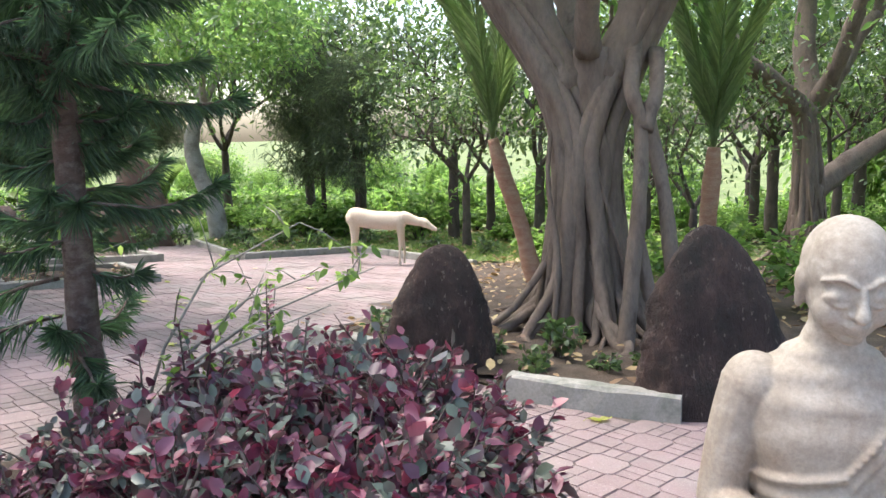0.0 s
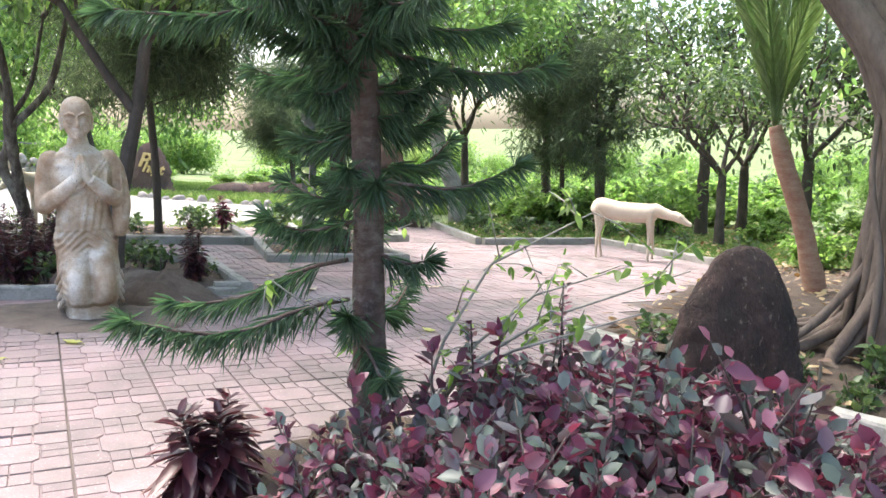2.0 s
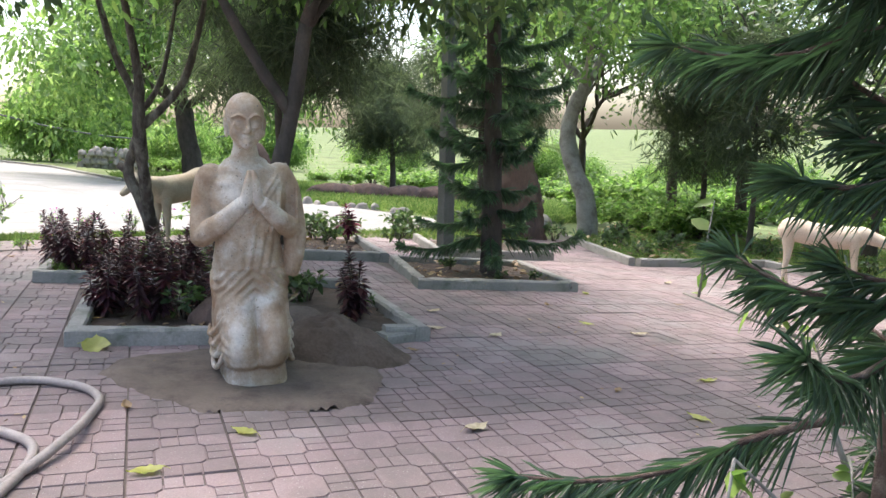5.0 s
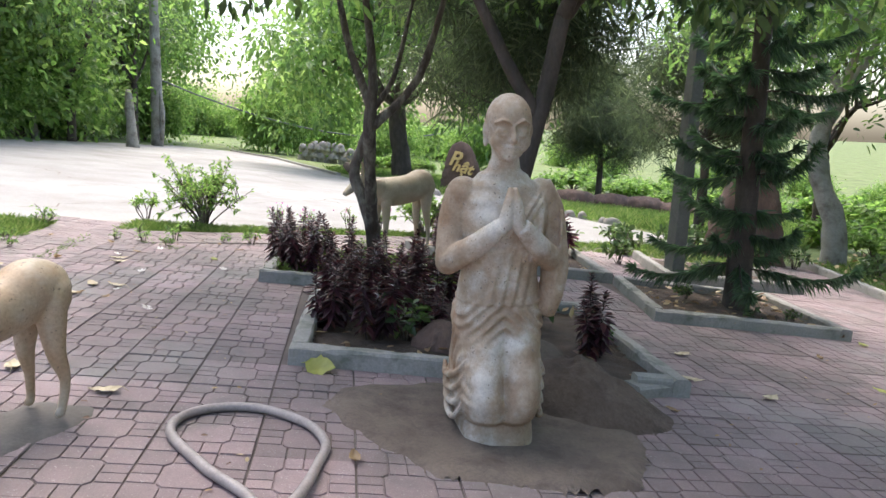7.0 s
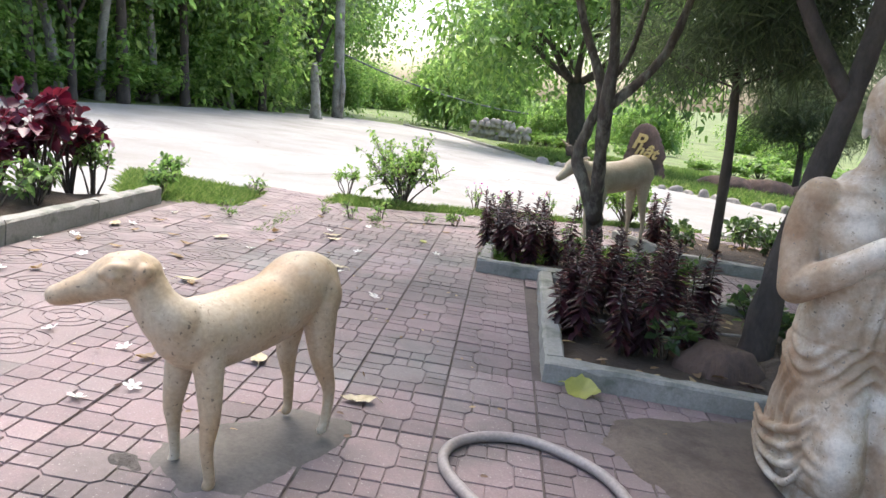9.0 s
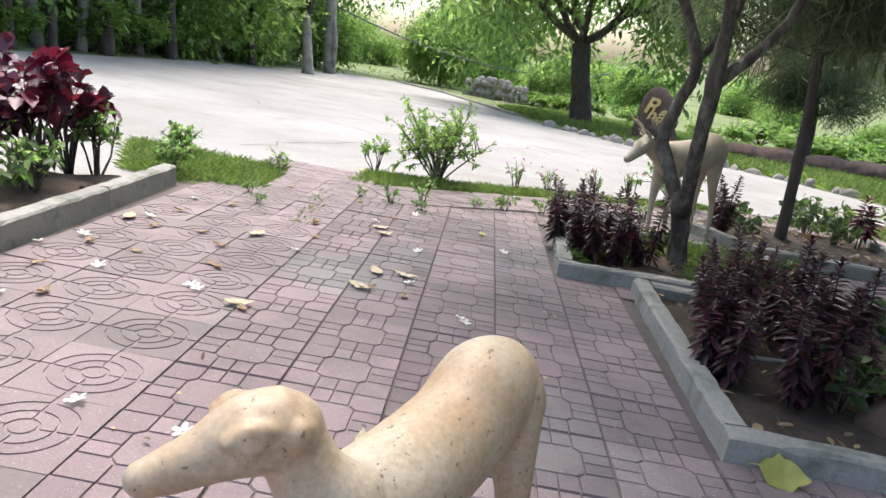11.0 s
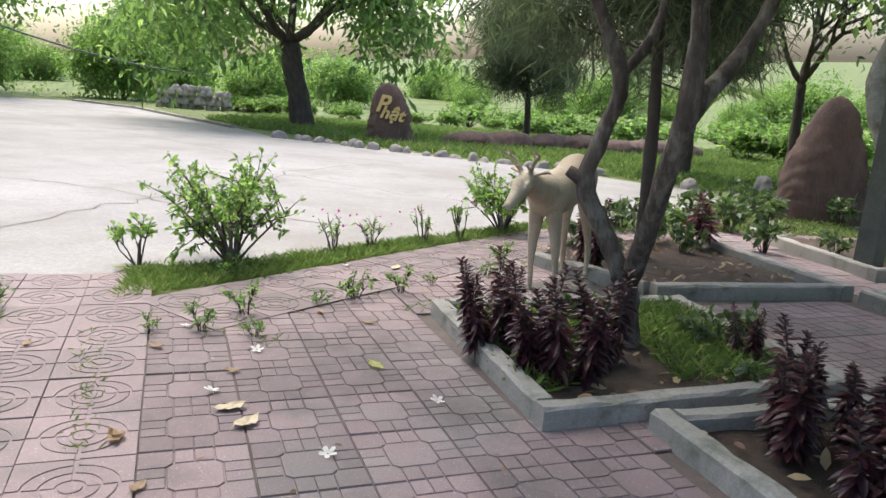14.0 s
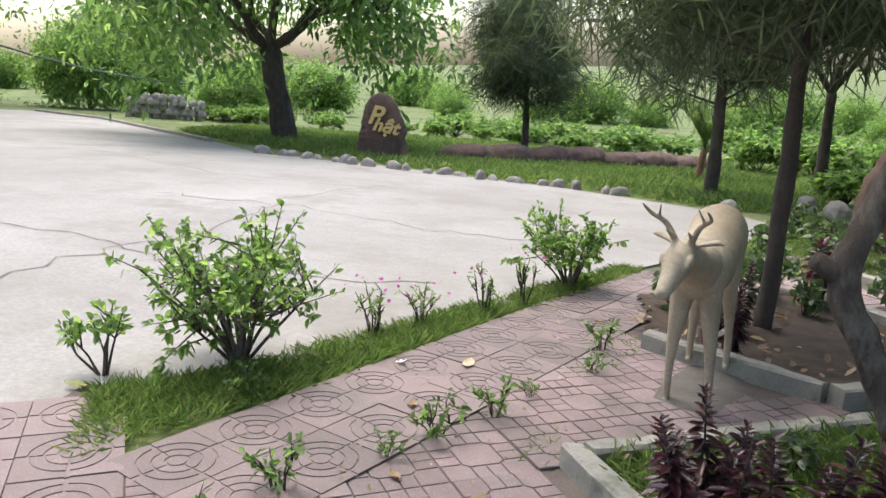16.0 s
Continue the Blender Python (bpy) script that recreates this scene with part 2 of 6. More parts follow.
M_BROWNROCK = surface("red_brown_rock", [(0.3, (0.10, 0.062, 0.045)), (0.7, (0.19, 0.12, 0.09))], 2, 30, 0.9, 0.9, 0.02, stain=(0.07, 0.05, 0.045), stain_scale=3, stretch=(1, 1, 0.35))
M_GREYROCK = surface("grey_stone", [(0.3, (0.20, 0.18, 0.16)), (0.7, (0.36, 0.33, 0.30))], 3, 40, 0.9, 0.7, 0.01)
M_BARK = surface("grey_brown_bark", [(0.3, (0.040, 0.029, 0.024)), (0.5, (0.085, 0.064, 0.052)), (0.7, (0.150, 0.118, 0.096))], 7, 45, 0.9, 1.0, 0.02, stain=(0.27, 0.245, 0.20), stain_scale=9, stretch=(1, 1, 0.4))
M_DARKBARK = surface("dark_bark", [(0.3, (0.047, 0.038, 0.032)), (0.7, (0.115, 0.088, 0.074))], 6, 50, 0.9, 1.0, 0.01, stretch=(1, 1, 0.5))
M_REDBARK = surface("red_brown_bark", [(0.3, (0.055, 0.034, 0.028)), (0.5, (0.105, 0.066, 0.052)), (0.7, (0.17, 0.12, 0.10))], 7, 45, 0.9, 1.0, 0.02, stain=(0.21, 0.17, 0.14), stain_scale=11, stretch=(1, 1, 1.6))
M_BANYAN = surface("banyan_bark", [(0.3, (0.085, 0.058, 0.045)), (0.5, (0.170, 0.128, 0.100)), (0.7, (0.275, 0.225, 0.185))], 3.5, 35, 0.9, 0.8, 0.015, stain=(0.075, 0.055, 0.045), stain_scale=3.5, stretch=(1, 1, 0.35))
M_PALM = surface("palm_sheath", [(0.3, (0.24, 0.10, 0.06)), (0.7, (0.34, 0.22, 0.15))], 5, 40, 0.8, 0.5, 0.006, stretch=(1, 1, 3))
M_PALETRUNK = surface("pale_trunk", [(0.3, (0.24, 0.22, 0.19)), (0.7, (0.38, 0.36, 0.32))], 3, 40, 0.9, 0.8, 0.01, stain=(0.10, 0.08, 0.06), stain_scale=2)
M_POST = surface("greenish_post", [(0.3, (0.075, 0.085, 0.078)), (0.7, (0.14, 0.15, 0.135))], 3, 40, 0.7, 0.3, 0.004)
M_HOSE = surface("grey_rubber_hose", [(0.3, (0.24, 0.205, 0.19)), (0.7, (0.34, 0.295, 0.275))], 8, 80, 0.5, 0.15, 0.002)
M_GOLD = surface("gold_paint", [(0.3, (0.55, 0.36, 0.10)), (0.7, (0.72, 0.52, 0.2))], 6, 60, 0.5, 0.1, 0.002)
M_WHITE = foliage("white_petal", [(0.0, (0.576, 0.560, 0.512)), (1.0, (0.656, 0.640, 0.608))], 0.25, 0.6, (1, 1, 0.95), 0.0)
M_DRYLEAF = foliage("dry_leaf", [(0.0, (0.10, 0.045, 0.025)), (0.5, (0.26, 0.16, 0.08)), (1.0, (0.48, 0.38, 0.2))], 0.15, 0.6, (1, 0.8, 0.4))
M_YELLEAF = foliage("yellow_green_leaf", [(0.0, (0.30, 0.34, 0.06)), (1.0, (0.42, 0.40, 0.10))], 0.3, 0.45)
M_MAROON = foliage("maroon_leaf", [(0.0, (0.020, 0.009, 0.013)), (0.45, (0.042, 0.014, 0.022)), (0.8, (0.085, 0.026, 0.032)), (1.0, (0.14, 0.075, 0.055))], 0.2, 0.35, (1.0, 0.35, 0.4), 0.0)
M_HEDGE = foliage("burgundy_leaf", [(0.0, (0.060, 0.092, 0.066)), (0.35, (0.135, 0.160, 0.135)), (0.5, (0.088, 0.035, 0.062)), (0.82, (0.160, 0.043, 0.080)), (1.0, (0.30, 0.135, 0.15))], 0.22, 0.4, (1.0, 0.3, 0.45), 0.05)
M_CRIMSON = foliage("crimson_leaf", [(0.0, (0.038, 0.008, 0.020)), (0.6, (0.085, 0.014, 0.038)), (1.0, (0.17, 0.04, 0.065))], 0.22, 0.4, (1.0, 0.25, 0.3), 0.0)
# Darker copy of the leaf green: the shade under the canopy is in its colour.
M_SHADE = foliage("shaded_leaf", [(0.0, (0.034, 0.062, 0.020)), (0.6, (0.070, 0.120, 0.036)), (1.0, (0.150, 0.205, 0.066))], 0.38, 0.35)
M_LEAF = foliage("green_leaf", [(0.0, (0.069, 0.125, 0.035)), (0.6, (0.125, 0.211, 0.063)), (1.0, (0.235, 0.315, 0.105))], 0.6)
M_FRESH = foliage("fresh_green_leaf", [(0.0, (0.069, 0.138, 0.023)), (0.6, (0.149, 0.241, 0.057)), (1.0, (0.258, 0.333, 0.115))], 0.6)
M_NEEDLE = foliage("blue_green_needle", [(0.0, (0.026, 0.053, 0.031)), (0.7, (0.053, 0.101, 0.059)), (1.0, (0.095, 0.160, 0.080))], 0.35, 0.45, (0.8, 1.0, 0.6))
M_CASUARINA = foliage("grey_green_needle", [(0.0, (0.036, 0.050, 0.030)), (0.7, (0.072, 0.096, 0.054)), (1.0, (0.132, 0.156, 0.090))], 0.4, 0.7)
M_FROND = foliage("pale_frond", [(0.0, (0.14, 0.20, 0.075)), (0.6, (0.20, 0.28, 0.12)), (1.0, (0.28, 0.34, 0.17))], 0.5)
M_GRASS = foliage("grass_blade", [(0.0, (0.07, 0.12, 0.025)), (0.6, (0.12, 0.19, 0.045)), (1.0, (0.24, 0.27, 0.11))], 0.45, 0.6)
M_PINK = foliage("pink_petal", [(0.0, (0.45, 0.08, 0.30)), (1.0, (0.6, 0.16, 0.42))], 0.3, 0.6, (1, 0.5, 0.9))


# ---- large structure ----
def ground_sheet():
    b, rings = Build(), [0, 4, 8, 12, 16, 20, 25, 30, 36, 44, 54, 66, 90, 130, 220, 500, 1500]
    seg, cx, cy = 72, -12.0, 12.0
    for r in rings[1:]:
        for j in range(seg):
            a = TAU * j / seg
            k = min(r, 62) / r
            x, y = r * math.cos(a), r * math.sin(a)
            z = (SLOPE @ Vector((cx + x * k, cy + y * k, 0))).z
            wob = 0.0 if r < 34 else 0.35 * noise.noise(Vector((x * 0.05, y * 0.05, 0)))
            b.v.append((cx + x, cy + y, z - 0.05 + wob))
    b.v.append((cx, cy, (SLOPE @ Vector((cx, cy, 0))).z - 0.05))
    for i in range(len(rings) - 2):
        for j in range(seg):
            k = (j + 1) % seg
            b.f.append((i * seg + j, (i + 1) * seg + j, (i + 1) * seg + k, i * seg + k))
    for j in range(seg):
        b.f.append((len(b.v) - 1, j, (j + 1) % seg))
    return solid("ground", b.mesh("ground", M_GROUND), Matrix(), "sloping grassy ground reaching the horizon", "ground", kind="structure")


ground_sheet()


def sheet(name, pts, z, material, label, category, kind="structure", thick=0.05, bumps=0.0, cell=0.0):
    """A slab with this outline, its top z above the paving plane; with cell, the top is gridded and uneven."""
    b, n = Build(), len(pts)
    if cell:
        xs, ys = [p[0] for p in pts], [p[1] for p in pts]
        nx, ny = int((max(xs) - min(xs)) / cell) + 2, int((max(ys) - min(ys)) / cell) + 2
        keep = {}
        for i in range(nx):
            for j in range(ny):
                x, y = min(xs) + i * cell, min(ys) + j * cell
                if inside(x, y, pts):
                    keep[i, j] = len(b.v)
                    b.v.append((x, y, z + bumps * (noise.noise(Vector((x * 3, y * 3, z * 9))) + 0.5 * noise.noise(Vector((x * 9, y * 9, 1)))) - 0.05 * math.exp(-edge_gap(x, y, pts) / 0.045) * (1.0 + 0.8 * noise.noise(Vector((x * 7, y * 7, 3))))))
        for i, j in keep:
            if (i + 1, j) in keep and (i, j + 1) in keep and (i + 1, j + 1) in keep:
                b.f.append((keep[i, j], keep[i + 1, j], keep[i + 1, j + 1], keep[i, j + 1]))
        m = len(b.v)
        b.v += [(x, y, z - 0.06) for x, y in pts]
        b.f.append(tuple(range(m, m + n)))
    else:
        b.v = [(x, y, z) for x, y in pts] + [(x, y, z - thick) for x, y in pts]
        b.f = [tuple(range(n))] + [(i, i + n, (i + 1) % n + n, (i + 1) % n) for i in range(n)]
    return solid(name, b.mesh(name, material, bool(cell)), SLOPE, label, category, kind=kind)


def edge_gap(x, y, pts):
    best = 9.0
    for (ax, ay), (bx, by) in zip(pts, pts[1:] + pts[:1]):
        dx, dy = bx - ax, by - ay
        t = min(1, max(0, ((x - ax) * dx + (y - ay) * dy) / (dx * dx + dy * dy)))
        best = min(best, math.hypot(x - ax - t * dx, y - ay - t * dy))
    return best


def inside(x, y, pts):
    hit, j = False, len(pts) - 1
    for i in range(len(pts)):
        (xi, yi), (xj, yj) = pts[i], pts[j]
        if (yi > y) != (yj > y) and x < (xj - xi) * (y - yi) / (yj - yi) + xi:
            hit = not hit
        j = i
    return hit


def area(pts):
    return sum(a[0] * b[1] - b[0] * a[1] for a, b in zip(pts, pts[1:] + pts[:1])) / 2


def ccw(pts):
    return list(pts) if area(list(pts)) > 0 else list(reversed(pts))


ROAD = ccw([(-11.75, -20), (-11.78, 6.4), (-12.75, 7.25), (-12.2, 7.6), (-11.7, 10), (-11.1, 12.6), (-10.3, 15.5), (-9.9, 18.2), (-10.8, 19.4), (-14.4, 20.5), (-17, 20.6), (-19.3, 20.9), (-23, 20.4), (-26.5, 22.4),
            (-31, 24.4), (-38, 27.6), (-44, 28.5), (-46, 25), (-41.8, 20.6), (-36, 14), (-31.6, 10.2), (-28, 7), (-25.2, 4.6), (-23, 1), (-23, -20)])
sheet("road", ROAD, -0.02, M_ROAD, "wide pale worn concrete driveway", "road")
sheet("paving_bed", ccw([(-12.7, 7.2), (-11.95, 6.75), (-11.1, 12.4), (-9.6, 15.2), (-7.4, 17.4), (-5.1, 13.9), (-3.4, 16.3), (-1.0, 13.4), (-2.17, 6.86), (-0.66, 5.42), (0.23, 5.05), (5, 4.6), (5, -4), (-5, -4), (-9.9, 3.1), (-11.75, 4.6)]),
      -0.010, M_JOINT, "dark dirt bed in the paving joints", "paving bed")
# road edge strip of pale cement along the far verge, and cracks
def strip(name, pts, w, z, material, label, category):
    b = Build()
    for i, p in enumerate(pts):
        a, c = Vector(pts[max(i - 1, 0)]), Vector(pts[min(i + 1, len(pts) - 1)])
        d = (c - a).normalized()
        ww = w * (0.6 + 0.8 * random.random())
        b.v += [(p[0] - d.y * ww, p[1] + d.x * ww, z), (p[0] + d.y * ww, p[1] - d.x * ww, z)]
    b.f = [(2 * i, 2 * i + 1, 2 * i + 3, 2 * i + 2) for i in range(len(pts) - 1)]
    return solid(name, b.mesh(name, material), SLOPE, label, category, kind="structure")


def kerb_mesh(length, w, h, seed, material=None, sink=0.03):
    """A cast kerb along x with worn, chamfered edges."""
    rng, b = np.random.RandomState(seed), Build()
    n, c = max(2, int(length / 0.09)), min(0.016, w * 0.2)
    prof = [(0, -sink), (0, h - c), (c, h), (w - c, h), (w, h - c), (w, -sink)]
    for i in range(n + 1):
        x = length * i / n
        for y, z in prof:
            k = rng.normal(size=3) * 0.0025
            chip = -0.012 * (rng.rand() < 0.06) if z >= h - c else 0
            b.v.append((x + (k[0] if 0 < i < n else 0), y + k[1], z + k[2] + chip))
    m = len(prof)
    for i in range(n):
        for j in range(m - 1):
            b.f.append((i * m + j, i * m + j + 1, (i + 1) * m + j + 1, (i + 1) * m + j))
    b.f += [tuple(range(m)), tuple(reversed(range(n * m, n * m + m)))]
    return b.mesh("kerb", material or M_KERB, False)


def kerb_pose(a, b, z=0.0):
    """From a to b, the kerb's width lying to the left of that way."""
    return Matrix.Translation((a[0], a[1], z)) @ Matrix.Rotation(math.atan2(b[1] - a[1], b[0] - a[0]), 4, "Z")


def planter(label, pts, sides, w=0.1, h=0.105, soil=0.03, seed=1):
    """A planting bed with outer corners pts (anticlockwise); sides: the (i, start, end) stretches that have a kerb."""
    top = thing("planting_bed", label, "planting bed", SLOPE)
    for k, (i, s, e) in enumerate(sides):
        a, b = Vector(pts[i]), Vector(pts[(i + 1) % len(pts)])
        a2, b2 = a + (b - a) * s, a + (b - a) * e
        ob = part("kerb", kerb_mesh((b2 - a2).length - (w + 0.003 if e == 1 else 0), w, h, seed * 10 + k), top)
        ob.matrix_local = kerb_pose(a2, b2)
    c = Vector((sum(p[0] for p in pts) / len(pts), sum(p[1] for p in pts) / len(pts)))
    inner = [tuple(Vector(p) + (c - Vector(p)).normalized() * w * 0.75) for p in pts]
    b = Build()
    xs, ys = [p[0] for p in inner], [p[1] for p in inner]
    cell, keep = 0.07, {}
    for i in range(int((max(xs) - min(xs)) / cell) + 2):
        for j in range(int((max(ys) - min(ys)) / cell) + 2):
            x, y = min(xs) + i * cell, min(ys) + j * cell
            if inside(x, y, inner):
                keep[i, j] = len(b.v)
                b.v.append((x, y, soil + 0.035 * noise.noise(Vector((x * 2.5, y * 2.5, seed))) + 0.02 * noise.noise(Vector((x * 8, y * 8, seed)))))
    for i, j in keep:
        if (i + 1, j) in keep and (i, j + 1) in keep and (i + 1, j + 1) in keep:
            b.f.append((keep[i, j], keep[i + 1, j], keep[i + 1, j + 1], keep[i, j + 1]))
    m = len(b.v)
    b.v += [(x, y, 0.004) for x, y in inner]
    b.f.append(tuple(range(m, m + len(inner))))
    part("soil", b.mesh("soil", M_SOIL), top, "dark crumbly soil")
    return top


BED_A = [(-9.0, 6.55), (-7.75, 8.05), (-8.98, 9.28), (-10.33, 7.82)]
BED_B = [(-6.91, 5.33), (-5.25, 7.1), (-6.94, 8.64), (-8.6, 6.87)]
BED_C = [(-9.17, 9.42), (-7.79, 10.76), (-9.41, 12.5), (-10.9, 11.4), (-10.4, 9.8)]
BED_D = [(-6.47, 9.15), (-5.1, 10.45), (-6.35, 11.9), (-7.75, 10.7)]
BED_E = [(-7.6, 11.8), (-6.3, 13.25), (-7.7, 14.8), (-9.02, 13.64)]
planter("concrete-edged bed of grass and maroon plants round a forked tree", BED_A, [(0, 0, 1), (1, 0, 1), (2, 0, 1), (3, 0, 1)], 0.11, 0.11, 0.05, 1)
planter("concrete-edged bed of maroon plants behind the kneeling statue", BED_B, [(0, 0, 0.52), (0, 0.86, 1), (1, 0, 1), (2, 0, 1), (3, 0, 1)], 0.11, 0.11, 0.03, 2)
planter("concrete-edged bed of leaf litter beside the stag statue", BED_C, [(0, 0, 1), (1, 0, 1), (4, 0, 1)], 0.12, 0.12, 0.03, 3)
planter("concrete-edged bed of weeds round a dark pine", BED_D, [(0, 0, 1), (1, 0, 1), (2, 0, 1), (3, 0, 1)], 0.11, 0.11, 0.03, 4)
planter("narrow concrete-edged bed round a leaning post", BED_E, [(0, 0, 1), (1, 0, 1), (3, 0, 1)], 0.11, 0.13, 0.03, 5)


def kerb_line(label, pts, w=0.11, h=0.12, seed=20):
    top = thing("kerb_edging", label, "kerb", SLOPE)
    tagged(top, kind="structure")
    for k, (a, b) in enumerate(zip(pts, pts[1:])):
        L = (Vector(b) - Vector(a)).length
        n = max(1, round(L / 1.2))
        for i in range(n):
            s = Vector(a) + (Vector(b) - Vector(a)) * i / n
            e = Vector(a) + (Vector(b) - Vector(a)) * (i + 1) / n
            ob = part("kerb", kerb_mesh((e - s).length - 0.012, w, h, seed + k * 7 + i), top)
            ob.matrix_local = kerb_pose(s, e)
    return top


kerb_line("grey concrete kerb along the lawn with deer", [(-0.95, 13.4), (-3.45, 16.3), (-5.2, 13.95), (-7.5, 17.6)], seed=30)
kerb_line("grey concrete kerb in front of the banyan bed", [(0.25, 5.03), (-0.68, 5.40)], 0.13, 0.15, seed=50)
kerb_line("grey concrete kerb beside the dark stele", [(-1.62, 6.38), (-2.2, 6.88)], 0.13, 0.14, seed=60)
kerb_line("low concrete kerb of the roadside flower bed", [(-11.71, 4.66), (-10.78, 3.93), (-9.87, 3.2), (-8.6, 2.2), (-7.0, 0.9)], 0.12, 0.15, seed=70)
for k, (x, y, a, l) in enumerate(((-5.68, 6.42, 32, 0.32), (-5.42, 6.78, 70, 0.3))):
    solid("broken_kerb_slab", kerb_mesh(l, 0.16, 0.07, 90 + k), SLOPE @ Matrix.Translation((x, y, 0.0)) @ Matrix.Rotation(radians(a), 4, "Z"), "broken grey concrete slab lying beside the bed", "slab", "broken slabs")

BANYAN_BED = ccw([(-2.17, 6.9), (-1.6, 6.35), (-0.66, 5.45), (0.25, 5.08), (2.2, 4.7), (7, 4.6), (9, 14), (3, 16), (-1, 13.4)])
sheet("banyan_bed_soil", BANYAN_BED, 0.07, M_SOIL, "dark soil bed under the banyan tree", "soil bed", bumps=0.05, cell=0.16)
LAWN = ccw([(-0.95, 13.5), (-3.45, 16.42), (-5.2, 14.1), (-7.5, 17.7), (-8, 26), (8, 28), (9, 14), (3, 15.5)])
sheet("lawn_soil", LAWN, 0.05, M_GROUND, "shaded lawn and leaf litter behind the kerb", "lawn", bumps=0.05, cell=0.3)
SIDE_BED = ccw([(-11.71, 4.6), (-9.87, 3.15), (-7.0, 0.85), (-9.5, -1), (-11.7, 1.0)])
sheet("roadside_bed_soil", SIDE_BED, 0.06, M_SOIL, "soil of the roadside flower bed", "soil bed", bumps=0.04, cell=0.12)
HEDGE_BED = ccw([(-3.05, 3.35), (-2.95, 4.6), (-1.9, 4.75), (-0.75, 4.5), (-0.5, 3.0), (-1.6, 2.75)])
sheet("hedge_bed_soil", HEDGE_BED, 0.035, M_SOIL, "soil under the burgundy hedge and young pine", "soil bed", bumps=0.03, cell=0.1)
sheet("statue_dirt", ccw([(-6.5, 5.35), (-6.3, 5.05), (-5.9, 4.95), (-5.4, 4.93), (-4.95, 5.3), (-4.78, 5.62), (-5.0, 6.1), (-5.35, 6.45), (-5.75, 6.6), (-6.15, 6.3)]), 0.022, M_SAND, "bare packed dirt round the kneeling statue", "dirt", bumps=0.018, cell=0.035)
sheet("fawn_patch", ccw([(-6.95, 3.42), (-6.75, 3.30), (-6.45, 3.36), (-6.34, 3.6), (-6.5, 3.95), (-6.66, 4.2), (-6.86, 4.22), (-7.02, 4.05), (-6.98, 3.75)]), 0.010, M_PATCH, "grey cement patch under the fawn statue", "patch", bumps=0.006, cell=0.025)
M_RUBBLE = surface("broken_rubble", [(0.3, (0.055, 0.046, 0.040)), (0.7, (0.16, 0.14, 0.125))], 9, 60, 0.95, 1.0, 0.02)
sheet("broken_paving", ccw([(-6.86, 3.26), (-6.90, 3.40), (-6.86, 3.52), (-6.74, 3.50), (-6.58, 3.40), (-6.62, 3.28), (-6.74, 3.24)]), 0.013, M_RUBBLE, "broken-out paving with dark rubble beside the fawn statue", "rubble", bumps=0.02, cell=0.018)
sheet("stag_patch", ccw([(-10.25, 8.85), (-9.8, 8.75), (-9.6, 9.3), (-9.7, 9.75), (-10.1, 9.8)]), 0.010, M_PATCH, "grey cement patch under the stag statue", "patch", bumps=0.006, cell=0.03)


def earth_mound(label, cx, cy, rx, ry, high, turn, seed):
    """A heap of loose earth with an uneven top that thins out to nothing at its rim."""
    b, n, m = Build(), 22, 44
    c, s = math.cos(radians(turn)), math.sin(radians(turn))
    for i in range(n + 1):
        t = i / n
        for j in range(m):
            a = TAU * j / m
            k = t * (1 + 0.16 * noise.noise(Vector((math.cos(a) * 1.6, math.sin(a) * 1.6, seed))))
            x, y = rx * k * math.cos(a), ry * k * math.sin(a)
            h = high * (0.5 + 0.5 * math.cos(math.pi * min(1, t))) ** 0.8
            h += (1 - t) * (0.05 * noise.noise(Vector((x * 6, y * 6, seed))) + 0.03 * noise.noise(Vector((x * 17, y * 17, seed))))
            b.v.append((cx + x * c - y * s, cy + x * s + y * c, max(0.0, h) + 0.012 - 0.03 * t ** 6))
    for i in range(n):
        for j in range(m):
            k = (j + 1) % m
            b.f.append((i * m + j, (i + 1) * m + j, (i + 1) * m + k, i * m + k))
    return solid("earth_mound", b.mesh("earth_mound", M_CLAY), SLOPE, label, "earth", kind="structure")


M_CLAY = surface("loose_brown_earth", [(0.3, (0.085, 0.060, 0.044)), (0.7, (0.150, 0.112, 0.086))], 4, 45, 0.95, 1.0, 0.02, stain=(0.06, 0.043, 0.033), stain_scale=6)
earth_mound("heap of loose brown earth spilling from the bed", -5.62, 6.32, 0.62, 0.40, 0.24, 20, 3)
earth_mound("low heap of brown earth inside the bed", -6.35, 6.75, 0.55, 0.36, 0.16, 40, 5)


M_CRACK = surface("road_crack", [(0.3, (0.12, 0.10, 0.085)), (0.7, (0.2, 0.175, 0.15))], 4, 40, 0.95)
random.seed(4)
for line in (((-12.4, 10.5), (-14.2, 9.6), (-16.5, 9.9), (-19, 8.9), (-22, 9.2)), ((-12.0, 13.6), (-13.8, 13.0), (-16, 13.4), (-18.6, 12.6)), ((-14.0, 6.2), (-15.0, 8.0), (-15.6, 11), (-16.8, 14), (-17, 17.5)), ((-17, 16.4), (-20, 15.6), (-24, 16.6), (-28, 15.4))):
    pts = []
    for (ax, ay), (bx, by) in zip(line, line[1:]):
        for i in range(9):
            t = i / 9
            pts.append((ax + (bx - ax) * t + 0.09 * random.gauss(0, 1), ay + (by - ay) * t + 0.09 * random.gauss(0, 1)))
    strip("road_crack", pts, 0.012, -0.016, M_CRACK, "dark wandering crack in the concrete", "crack")
kerb_line("pale raised cement lip along the far road edge", [(-26.5, 22.35), (-31, 24.35), (-38, 27.55), (-44, 28.45)], 0.2, 0.08, seed=300)


